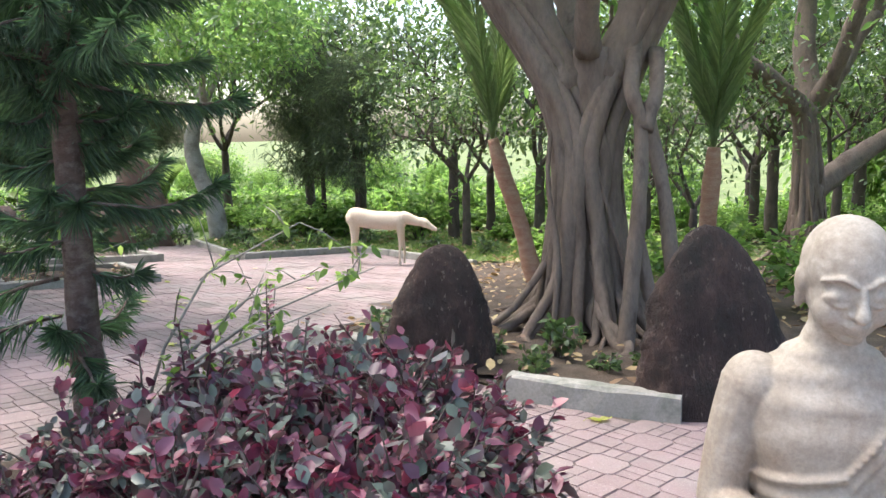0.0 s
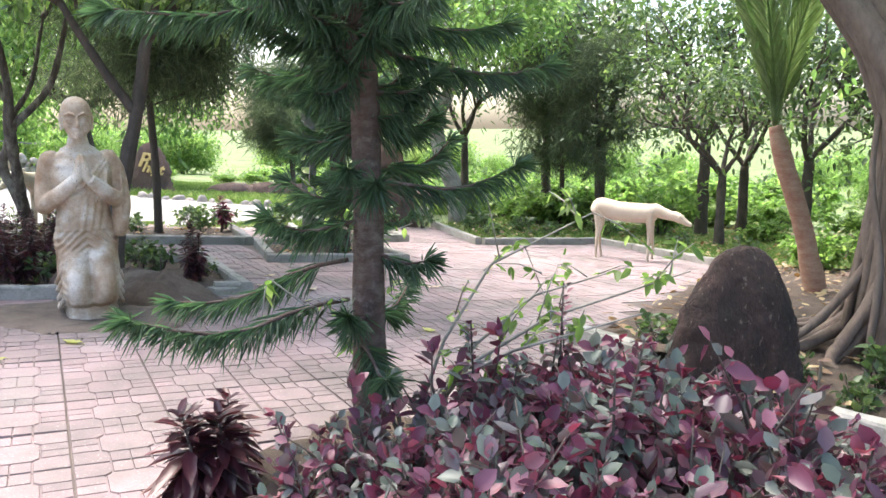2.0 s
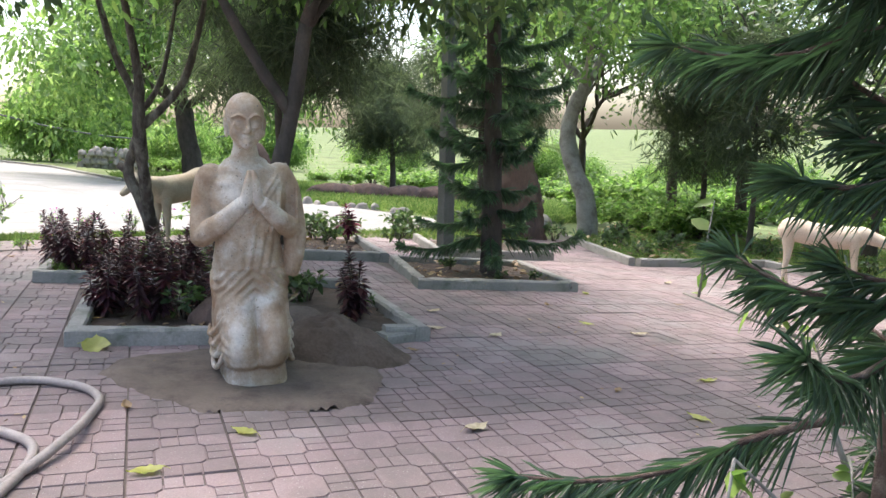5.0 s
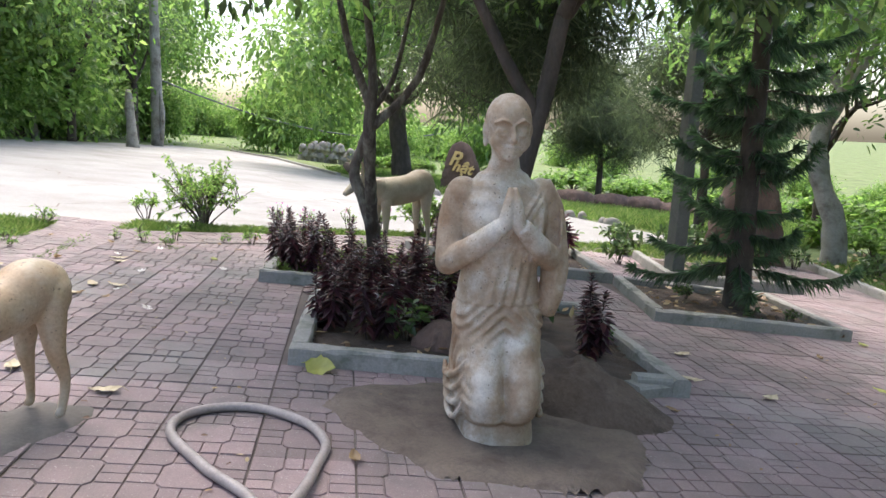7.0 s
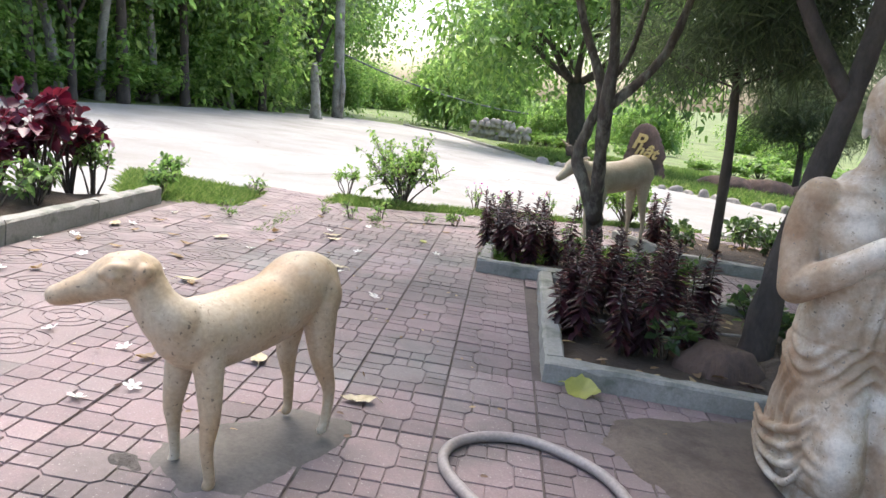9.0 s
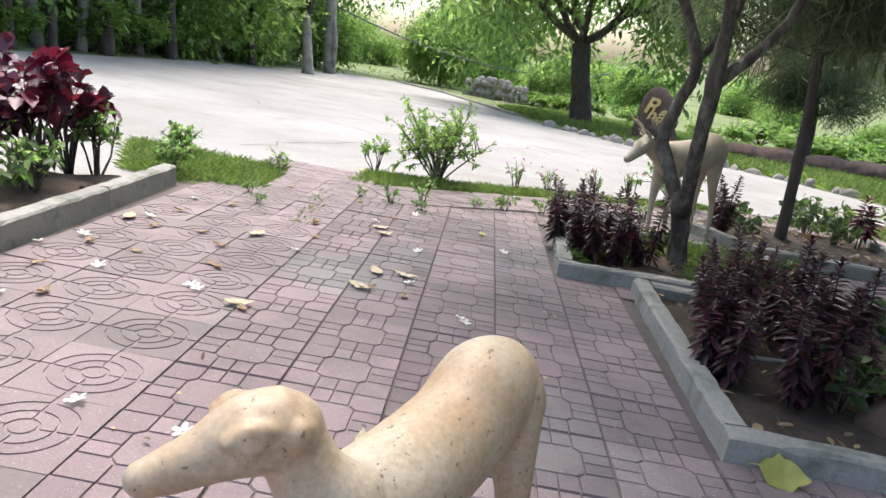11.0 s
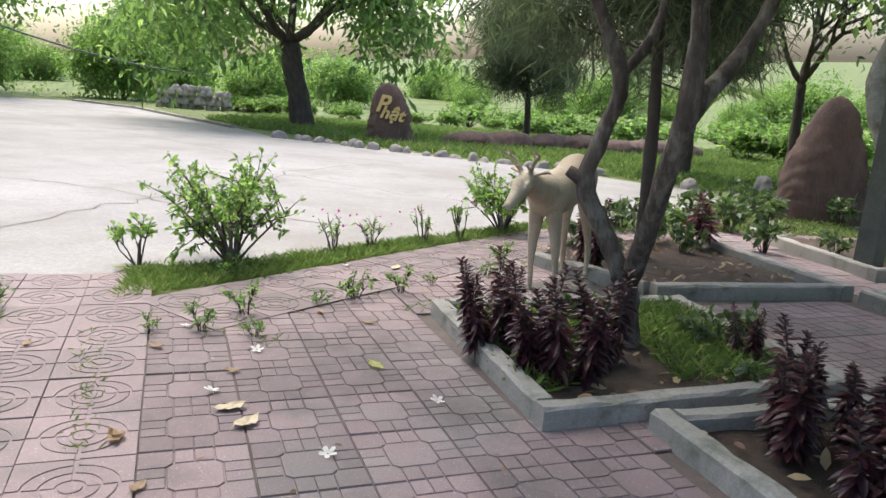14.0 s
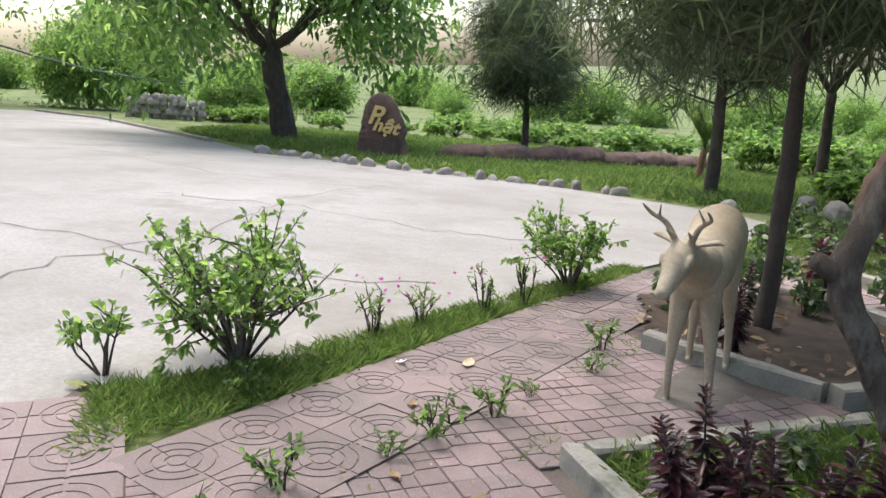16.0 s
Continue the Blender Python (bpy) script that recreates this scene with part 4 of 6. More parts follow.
def crown_mesh(rng, tips, count, spread, size, material, droop=0.25, clump=0.35, wide=0.42, per=14, name="crown", fold=0.25, low=-1.0):
    """Leaves in clumps round branch ends, none below the height low."""
    T = np.array([tuple(t) for t in tips])
    nc = max(1, count // per)
    C = T[rng.randint(len(T), size=nc)] + rng.normal(size=(nc, 3)) * spread
    k = rng.randint(nc, size=count)
    off = rng.normal(size=(count, 3)) * spread * clump
    pos = C[k] + off
    pos[:, 2] = np.maximum(pos[:, 2], low + 0.5 * rng.rand(count))
    D = off / (np.linalg.norm(off, axis=1, keepdims=True) + 1e-6) + unit(rng, count) * 0.8 + np.array([0, 0, -droop])
    L = size * (0.6 + 0.7 * rng.rand(count))
    return leaf_mesh(name, pos, D, unit(rng, count, 1.2), L, L * wide, material, fold, droop * 0.4)


def tree(name, label, m, paths, tips, bark, leaf, count, spread, size, seed, droop=0.25, clump=0.4, wide=0.42, group="", sides=9, per=14, low=-1.0):
    rng = np.random.RandomState(seed)
    top = thing(name, label, "tree", m, group)
    part("trunk", bark_mesh(paths, bark, sides, 4, 0.14, seed), top)
    bulk("crown", crown_mesh(rng, tips, count, spread, size, leaf, droop, clump, wide, per, low=low), top)
    return top


def wild_tree(name, label, m, height, radius, bark, leaf, count, size, seed, spread=0.55, split=0.4, kids=3, depth=3, droop=0.3, group="", lean=(0, 0), wide=0.42, reach=1.0, per=14):
    rng, paths, tips = np.random.RandomState(seed), [], []
    h = height * split
    base = [Vector((0, 0, -0.08)), Vector((lean[0] * 0.3, lean[1] * 0.3, h * 0.35)), Vector((lean[0] * 0.8, lean[1] * 0.8, h * 0.7)), Vector((lean[0], lean[1], h))]
    paths.append((base, [radius * 1.25, radius, radius * 0.9, radius * 0.8]))
    for k in range(kids):
        a = TAU * (k + 0.5 * rng.rand()) / kids
        grow(rng, base[-1] if k else base[-1] + Vector((0, 0, 0.0)), (math.cos(a) * 0.75 * reach, math.sin(a) * 0.75 * reach, 0.9), height * 0.24, radius * 0.55, depth - 1, paths, tips, 3, 42, 0.12, 0.12)
    return tree(name, label, m, paths, tips, bark, leaf, count, spread, size, seed, droop, 0.45, wide, group, 8, per)


# young pine beside the path: whorls of combed, hanging needles
def needle_branch(rng, start, way, length, paths, C, D, L, density=420, droop=0.6, nl=0.10):
    w = Vector(way).normalized()
    pts = [Vector(start)]
    for i in range(6):
        t = i / 5
        w = (w + Vector((0, 0, -0.10 if t < 0.5 else 0.20)) + Vector(rng.normal(size=3) * 0.05)).normalized()
        pts.append(pts[-1] + w * length / 6)
    rad = [0.011 - 0.0012 * i for i in range(7)]
    paths.append((pts, rad))
    fine, _ = smooth_line(pts, rad, 8)
    n = int(density * length)
    for k in range(n):
        u = 0.12 + 0.88 * rng.rand() ** 0.8
        i = min(int(u * (len(fine) - 1)), len(fine) - 2)
        p, d = fine[i].lerp(fine[i + 1], rng.rand()), (fine[i + 1] - fine[i]).normalized()
        side = d.cross(Vector((0, 0, 1))).normalized() * rng.uniform(-1, 1)
        C.append(p)
        D.append(d * rng.uniform(0.35, 0.8) + side * 0.8 + Vector((0, 0, rng.uniform(-droop - 0.35, 0.22))))
        L.append(nl * rng.uniform(0.6, 1.15) * (1.15 - 0.5 * u))
    for k in range(40):
        C.append(fine[-1] - w * 0.02 * rng.rand())
        D.append(w + Vector(rng.normal(size=3) * 0.45))
        L.append(nl * rng.uniform(0.5, 0.9))


def pine(label, m, height, radius, whorls, seed, leaf, bark, density=420, nl=0.10, fixed=(), nw=0.006, bend=0.05):
    rng, paths, C, D, L = np.random.RandomState(seed), [], [], [], []
    line = [Vector((bend * math.sin(3 * t + 0.6), bend * math.cos(2.3 * t) - bend, -0.08 + (height + 0.08) * t)) for t in [i / 10 for i in range(11)]]
    paths.append((line, [radius * (1.1 - 0.9 * i / 10) for i in range(11)]))
    for s, w, ln in fixed:
        needle_branch(rng, s, w, ln, paths, C, D, L, density, 0.6, nl)
    for h, n, ln, rise in whorls:
        a0 = rng.rand() * TAU
        i = min(int((h + 0.08) / (height + 0.08) * 10), 9)
        for k in range(n):
            a = a0 + TAU * (k + 0.3 * rng.rand()) / n
            st = line[i].lerp(line[i + 1], 0.5)
            needle_branch(rng, (st.x, st.y, h + 0.09 * rng.normal()), (math.cos(a), math.sin(a), rise + 0.18 * rng.normal()), ln * rng.uniform(0.45, 1.2), paths, C, D, L, density, 0.55, nl)
    top = thing("pine_tree", label, "tree", m)
    part("trunk", bark_mesh(paths, bark, 10, 3, 0.10, seed), top)
    L = np.array(L)
    bulk("needle_foliage", leaf_mesh("needles", [tuple(c) for c in C], [tuple(d) for d in D], unit(rng, len(C), 1.5), L, nw, leaf, 0.1, 0.25), top)
    return top


def local(px, py, h, bx, by):
    v = P(px, py, h) - P(bx, by, 0)
    return v


PX, PY = -2.64, 4.14
tip1, tip2 = local(-3.0, 3.23, 0.70, PX, PY), local(-3.36, 3.84, 0.68, PX, PY)
s1, s2 = Vector((-0.02, -0.03, 0.66)), Vector((-0.03, 0, 0.82))
pine("young blue-green pine with drooping combed needle branches", stand(PX, PY), 4.6, 0.07,
     [(0.62, 2, 0.45, 0.0), (0.95, 3, 0.5, 0.05), (1.02, 2, 0.75, 0.05), (1.16, 3, 0.35, 0.3), (1.3, 3, 0.55, 0.1), (1.42, 4, 0.35, 0.4), (1.52, 4, 0.6, 0.05), (1.62, 5, 0.4, 0.4), (1.72, 5, 0.75, 0.05), (1.84, 6, 0.5, 0.3), (1.95, 6, 0.85, 0.05), (2.08, 6, 0.6, 0.2), (2.2, 6, 1.0, 0.05), (2.4, 6, 1.0, 0.1), (2.7, 6, 1.0, 0.1), (3.0, 5, 0.9, 0.2), (3.4, 5, 0.7, 0.3), (3.9, 5, 0.5, 0.4)],
     3, M_NEEDLE, M_REDBARK, 470, 0.14, fixed=[(s1, tip1 - s1 + Vector((0, 0, 0.02)), (tip1 - s1).length), (s2, tip2 - s2, (tip2 - s2).length), (Vector((0, 0, 0.5)), (0.6, -0.6, 0.02), 0.5)], bend=0.07)
pine("dark slender pine standing in a planting bed", stand(-6.33, 10.77), 6.0, 0.13,
     [(0.55 + 0.28 * k, 5, 0.95 - 0.02 * k, 0.05 + 0.02 * k) for k in range(17)], 4, M_NEEDLE, M_DARKBARK, 360, 0.19, nw=0.012, bend=0.02)

# casuarina: thin dark stem, hanging soft crown
def casuarina(label, m, height, radius, low, wide, count, seed, size=0.30):
    rng, paths, tips = np.random.RandomState(seed), [], []
    line = [Vector((0.05 * math.sin(5 * t), 0.05 * math.cos(4 * t), -0.08 + (height + 0.08) * t)) for t in [i / 8 for i in range(9)]]
    paths.append((line, [radius * (1.15 - 0.95 * i / 8) for i in range(9)]))
    for k in range(34):
        h = low + (height - low) * rng.rand() ** 1.2
        a = rng.rand() * TAU
        ln = wide * (0.55 + 0.5 * rng.rand()) * (1 - 0.45 * (h - low) / (height - low))
        i = min(int(h / height * 8), 7)
        st = Vector((line[i].x, line[i].y, h))
        mid = st + Vector((math.cos(a), math.sin(a), 0.35)) * ln * 0.5
        end = st + Vector((math.cos(a), math.sin(a), 0.45)) * ln
        paths.append(([st, mid, end], [radius * 0.25, radius * 0.16, radius * 0.06]))
        tips += [end, mid.lerp(end, 0.5), mid]
    T = np.array([tuple(t) for t in tips])
    n = count
    pos = T[rng.randint(len(T), size=n)] + rng.normal(size=(n, 3)) * np.array([0.3, 0.3, 0.22]) * wide * 0.55
    D = unit(rng, n) * 0.75 + np.array([0, 0, -0.5])
    L = size * (0.6 + 0.8 * rng.rand(n))
    top = thing("casuarina_tree", label, "tree", m, "casuarina trees")
    part("trunk", bark_mesh(paths, M_DARKBARK, 8, 3, 0.12, seed), top)
    bulk("crown", leaf_mesh("crown", pos, D, unit(rng, n), L, 0.012 + 0.008 * rng.rand(n), M_CASUARINA, 0.0, 0.2), top)
    return top


casuarina("slim casuarina with a dark soft hanging crown", stand(-9.7, 10.85), 5.6, 0.065, 2.0, 1.7, 30000, 5, 0.26)
casuarina("small casuarina with a rounded grey-green crown on the lawn", stand(-18.9, 29.6), 5.2, 0.13, 1.7, 2.3, 17000, 6, 0.42)
casuarina("thin casuarina sapling behind the lawn kerb", stand(-3.9, 18.6), 4.2, 0.06, 1.2, 1.2, 5000, 7, 0.32)
casuarina("young casuarina with a drooping dark crown", stand(-5.1, 20.4), 4.6, 0.07, 1.5, 1.5, 6500, 8, 0.36)
casuarina("casuarina with a dark spreading crown near the road", stand(-11.6, 22.4), 6.5, 0.14, 2.0, 2.4, 15000, 9, 0.4)

# forked tree in the bed
V3 = Vector
fork_paths = [([V3((0.02, 0.02, -0.08)), V3((0.01, 0.01, 0.25)), V3((0, 0, 0.52))], [0.101, 0.078, 0.074]),
              ([V3((-0.02, 0.0, 0.46)), V3((-0.16, 0.0, 0.75)), V3((-0.28, -0.02, 1.03)), V3((-0.2, 0.02, 1.32)), V3((-0.13, 0.06, 1.65)), V3((-0.33, -0.05, 2.25)), V3((-0.5, -0.1, 2.9))], [0.066, 0.056, 0.056, 0.048, 0.047, 0.037, 0.031]),
              ([V3((0.03, -0.03, 0.46)), V3((0.14, -0.16, 0.78)), V3((0.24, -0.28, 1.12)), V3((0.36, -0.40, 1.51)), V3((0.37, -0.38, 2.0)), V3((0.36, -0.5, 2.8))], [0.062, 0.056, 0.055, 0.062, 0.043, 0.031]),
              ([V3((-0.28, -0.02, 1.03)), V3((-0.38, -0.05, 1.10))], [0.047, 0.039]), ([V3((0.36, -0.40, 1.48)), V3((0.62, -0.05, 1.95)), V3((0.8, 0.1, 2.7))], [0.051, 0.037, 0.023]),
              ([V3((-0.13, 0.06, 1.65)), V3((0.05, 0.2, 2.0)), V3((0.0, 0.5, 2.8))], [0.035, 0.026, 0.017])]
rngt, fork_tips = np.random.RandomState(11), []
for st, w in ((V3((-0.5, -0.1, 2.9)), (-0.7, -0.4, 0.8)), (V3((0.8, 0.1, 2.7)), (0.7, 0.3, 0.8)), (V3((0.36, -0.5, 2.8)), (0.4, -0.8, 0.7)), (V3((0, 0.5, 2.8)), (-0.2, 0.8, 0.9))):
    grow(rngt, st, w, 1.05, 0.035, 2, fork_paths, fork_tips, 3, 45, 0.1)
tree("forked_tree", "grey knobbly tree forking low above the bed", stand(-9.04, 7.96), fork_paths, fork_tips, M_BARK, M_LEAF, 17000, 0.55, 0.13, 11, 0.4, low=2.5)

# leaning tree behind the kneeling statue
lr = Vector((0.605, 0.796, 0))
lean_paths = [([lr * -0.05 + Vector((0, 0, -0.08)), lr * 0.02 + Vector((0, 0, 0.5)), lr * 0.12 + Vector((0, 0, 1.0)), lr * 0.28 + Vector((0, 0, 1.6)), lr * 0.42 + Vector((0, 0, 2.3))], [0.12, 0.082, 0.072, 0.065, 0.055]),
              ([lr * 0.28 + Vector((0, 0, 1.6)), lr * 0.02 + Vector((0, 0, 2.0)), lr * -0.3 + Vector((0, 0, 2.6))], [0.05, 0.042, 0.032])]
lean_tips = []
for st, w in ((lr * 0.42 + Vector((0, 0, 2.3)), (0.5, 0.5, 1)), (lr * -0.3 + Vector((0, 0, 2.6)), (-0.8, -0.4, 0.8)), (lr * 0.42 + Vector((0, 0, 2.3)), (0.7, -0.5, 0.8))):
    grow(rngt, st, w, 1.0, 0.055, 2, lean_paths, lean_tips, 3, 45, 0.1)
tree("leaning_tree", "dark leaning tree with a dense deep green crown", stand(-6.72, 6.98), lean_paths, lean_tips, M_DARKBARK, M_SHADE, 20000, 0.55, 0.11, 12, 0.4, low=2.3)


# banyan: a bundle of trunks, hanging and spreading roots, heavy limbs
def banyan_trunk(rng, size, paths, limbs):
    """Fused stems that flare into roots below and part into the limbs above."""
    paths.append(([Vector((0, 0, -0.05)), Vector((0.02, 0, size * 1.4)), Vector((0.05, 0, size * 3.0)), Vector((0.05, 0, size * 3.8))], [size * 0.50, size * 0.33, size * 0.30, size * 0.26]))
    for k in range(22):
        a = TAU * k / 22 + rng.normal() * 0.12
        c, s = math.cos(a), math.sin(a)
        st, w, ln, r = limbs[k % 2] if abs(c) < 0.35 else limbs[0 if c > 0 else 1]
        ax, d = Vector(st), Vector(w).normalized()
        t = a + rng.normal() * 0.35
        r0, lift = size * rng.uniform(0.55, 0.95), rng.uniform(0.25, 0.7)
        off = Vector((math.cos(t), math.sin(t), 0)) * r * rng.uniform(0.55, 0.85)
        paths.append(([Vector((c * r0 * 1.25, s * r0 * 1.25, -0.05)), Vector((c * r0 * 0.8, s * r0 * 0.8, size * lift * 0.7)), Vector((c * size * 0.43, s * size * 0.43, size * (0.9 + lift))), Vector((math.cos(t) * size * 0.36, math.sin(t) * size * 0.36, size * 2.5)),
                       ax + off + d * 0.15, ax + d * ln * 0.55 + off * 0.8, ax + d * ln * 0.95 + off * 0.5], [size * v * rng.uniform(0.8, 1.25) for v in (0.06, 0.085, 0.10, 0.105, 0.10, 0.085, 0.05)]))


def banyan(label, m, size, seed, leafn, limbs=(), hang=()):
    rng, paths, tips = np.random.RandomState(seed), [], []
    banyan_trunk(rng, size, paths, limbs)
    for k in range(34):
        a = TAU * rng.rand()
        r0 = size * rng.uniform(0.3, 0.45)
        ln = size * rng.uniform(0.6, 1.9)
        top_h = size * rng.uniform(0.6, 1.7)
        pts = [Vector((math.cos(a) * r0, math.sin(a) * r0, top_h))]
        a2 = a
        for i in range(1, 6):
            a2 += rng.normal() * 0.12
            pts.append(Vector((math.cos(a2) * (r0 + ln * i / 5), math.sin(a2) * (r0 + ln * i / 5), top_h * (1, 0.55, 0.26, 0.09, 0.02, 0)[i] + (0.02 if i < 5 else -0.04))))
        k2 = rng.uniform(0.6, 1.2)
        paths.append((pts, [size * v * k2 for v in (0.06, 0.075, 0.07, 0.06, 0.045, 0.03)]))
    for k in range(24):
        a = TAU * rng.rand()
        r = size * rng.uniform(0.46, 0.75)
        q = a + rng.normal() * 0.5
        h = size * rng.uniform(1.6, 3.6)
        paths.append(([Vector((math.cos(q) * size * 0.38, math.sin(q) * size * 0.38, h)), Vector((math.cos((a + q) / 2) * r * 0.8, math.sin((a + q) / 2) * r * 0.8, h * 0.66)), Vector((math.cos(a) * r, math.sin(a) * r, h * 0.33)), Vector((math.cos(a) * r * 1.2, math.sin(a) * r * 1.2, -0.05))], [size * v * rng.uniform(0.5, 1.2) for v in (0.04, 0.04, 0.045, 0.05)]))
    for pts in hang:
        n = len(pts) - 1
        paths.append(([Vector(p) for p in pts], [0.05 + 0.02 * abs(2 * i / n - 1) for i in range(n + 1)]))
    for st, w, ln, r in limbs:
        pts = [Vector(st)]
        d = Vector(w).normalized()
        for i in range(4):
            d = (d + Vector(rng.normal(size=3) * 0.10)).normalized()
            pts.append(pts[-1] + d * ln / 4)
        paths.append((pts, [r, r * 0.9, r * 0.8, r * 0.72, r * 0.62]))
        for k in range(2):
            grow(rng, pts[-1], (d.x + rng.normal() * 0.5, d.y + rng.normal() * 0.5, d.z * 0.7 + 0.2), 1.5, r * 0.5, 2, paths, tips, 3, 42, 0.06)
    top = thing("banyan_tree", label, "tree", m, "banyan trees")
    part("trunk", bark_mesh(paths, M_BANYAN, 10, 4, 0.13, seed), top)
    bulk("crown", crown_mesh(rng, tips, leafn, 0.6, 0.13, M_LEAF, 0.3, 0.45), top)
    return top


banyan("old grey banyan with a bundled trunk and spreading roots", stand(0.02, 7.3, 0, 0.05), 0.62, 21, 34000,
       limbs=[((0.2, 0, 2.1), (0.50, -0.05, 1), 1.9, 0.21), ((-0.14, 0.05, 2.0), (-0.62, 0.1, 0.95), 1.9, 0.2), ((0, 0.2, 2.2), (0.1, 0.8, 1), 2.2, 0.17), ((0.0, -0.1, 2.3), (-0.1, -0.7, 1.2), 1.8, 0.10)],
       hang=[((0.36, -0.12, 2.35), (0.28, -0.42, 2.0), (0.34, -0.5, 1.72), (0.30, -0.62, 1.0), (0.2, -0.72, -0.05)), ((0.52, -0.12, 2.3), (0.47, -0.40, 2.0), (0.36, -0.50, 1.70)), ((0.45, -0.1, 1.9), (0.56, -0.36, 1.2), (0.62, -0.5, 0.5), (0.72, -0.62, -0.05)), ((0.3, -0.55, 0.9), (0.42, -0.62, 0.4), (0.46, -0.8, -0.05))])
banyan("grey banyan with ropy aerial roots and wide low limbs", stand(4.6, 13.8, 40, 0.05), 0.55, 22, 22000,
       limbs=[((0.1, 0, 1.3), (1.0, -0.2, 0.45), 2.6, 0.22), ((-0.1, 0, 2.6), (-1, 0.1, 0.5), 2.4, 0.18), ((0, 0, 2.7), (0.3, 0.3, 1), 2.2, 0.22), ((0, 0, 2.7), (0.8, -0.5, 0.9), 2.0, 0.16), ((0, 0, 2.7), (-0.3, -0.7, 0.8), 2.2, 0.15)])


# palms with red-brown sheaths and upright fronds
def palm(label, m, lean, height, seed, fronds=9, flen=2.4, curve=0.035):
    rng = np.random.RandomState(seed)
    lx, ly = lean
    top = thing("palm", label, "palm", m, "palms")
    part("trunk", bark_mesh([([Vector((0, 0, -0.05)), Vector((lx * 0.35, ly * 0.35, height * 0.4)), Vector((lx * 0.8, ly * 0.8, height * 0.8)), Vector((lx, ly, height))], [0.13, 0.10, 0.105, 0.07])], M_PALM, 12, 5, 0.08, seed), top)
    C, D, L, ribs = [], [], [], []
    for k in range(fronds):
        a = TAU * k / fronds + rng.rand() * 0.4
        p, w = Vector((lx, ly, height)), Vector((math.cos(a) * 0.18, math.sin(a) * 0.18, 1)).normalized()
        pts = [p.copy()]
        for i in range(8):
            w = (w + Vector((math.cos(a) * curve, math.sin(a) * curve, -curve * 0.4 * i))).normalized()
            p = p + w * flen / 8
            pts.append(p.copy())
        ribs.append((pts, [0.025 - 0.0025 * i for i in range(9)]))
        fine, _ = smooth_line(pts, [1] * 9, 9)
        for i, q in enumerate(fine[6:]):
            d = (fine[min(i + 7, len(fine) - 1)] - fine[i + 5]).normalized()
            side = d.cross(Vector((0, 0, 1))).normalized()
            for s in (-1, 1):
                C.append(q)
                D.append(d * 1.5 + side * s * 0.45 + Vector((0, 0, -0.15)))
                L.append(0.6 * rng.uniform(0.7, 1.1))
    bulk("frond_rib", bark_mesh(ribs, M_FROND, 6, 2, 0.0, seed), top)
    bulk("frond_blade", leaf_mesh("fronds", [tuple(c) for c in C], [tuple(d) for d in D], unit(rng, len(C), 2.5), L, 0.024, M_FROND, 0.3, 0.3), top)
    return top


palm("palm with a red-brown leaning sheath and upright fronds", stand(-0.15, 10.6, 0, 0.05), (-0.55, 0.1), 1.9, 31, 6)
palm("palm with a ringed red-brown trunk and pale green fronds", stand(1.75, 9.8, 0, 0.05), (0.1, 0.1), 1.75, 32, 6)
palm("palm with arching fronds at the lawn edge", stand(-12.6, 27.5, 0, 0.0), (0.1, 0.1), 0.9, 33, 11, 2.6, 0.11)

# pale trunks and post
rp, tp = [], []
rp.append(([Vector((0.1, 0, -0.08)), Vector((0.0, 0, 0.9)), Vector((-0.35, 0.1, 1.7)), Vector((-0.45, 0.1, 2.5)), Vector((-0.1, 0.2, 3.4))], [0.27, 0.2, 0.19, 0.18, 0.14]))
for w in ((0.6, 0.2, 1), (-0.7, 0.3, 1), (0.1, -0.7, 0.8)):
    grow(rngt, (-0.1, 0.2, 3.3), w, 1.5, 0.09, 2, rp, tp, 3, 42, 0.08)
tree("pale_tree", "crooked pale-trunked tree behind the lawn kerb", stand(-7.3, 18.4), rp, tp, M_PALETRUNK, M_LEAF, 15000, 0.55, 0.15, 41)
b = Build()
b.add([(-.12, -.1, -.05), (.12, -.1, -.05), (.12, .1, -.05), (-.12, .1, -.05), (.15, -.07, 5.6), (.31, -.07, 5.6), (.31, .07, 5.6), (.15, .07, 5.6)], [(0, 3, 2, 1), (4, 5, 6, 7), (0, 1, 5, 4), (1, 2, 6, 5), (2, 3, 7, 6), (3, 0, 4, 7)])
solid("leaning_post", b.mesh("leaning_post", M_POST, False), stand(-7.68, 12.22, -35, 0.0, 0.9), "tapered grey-green concrete post leaning slightly", "post")
b = Build()
b.tube([(0, 0, -0.1), (0.05, 0, 3), (0.0, 0, 9.5)], [0.34, 0.30, 0.2], 10, 3)
b.tube([(0.3, 0.1, 0.3), (0.42, 0.1, 1.8), (0.3, 0.05, 2.9)], [0.12, 0.16, 0.05], 8, 3)
solid("utility_pole", b.mesh("utility_pole", M_PALETRUNK), stand(-42.2, 22.6), "old grey wooden pole beside the road", "pole")
b = Build()
a0, a1 = P(-42.2, 22.6, 3.6), P(-44, 48, 3.0)
b.tube([a0.lerp(a1, i / 10) - Vector((0, 0, 1.4 * (1 - (2 * i / 10 - 1) ** 2))) for i in range(11)], 0.05, 5)
solid("cable", b.mesh("cable", M_POST), Matrix(), "pale sagging cable from the pole", "cable")
b = Build()
b.tube([(0.05, 0, -0.1), (0.02, 0, 0.5), (-0.06, 0, 1.2), (-0.22, 0.02, 2.0), (-0.18, 0, 2.6)], [0.34, 0.24, 0.21, 0.20, 0.10], 11, 3, 0.12, 1, rngt)
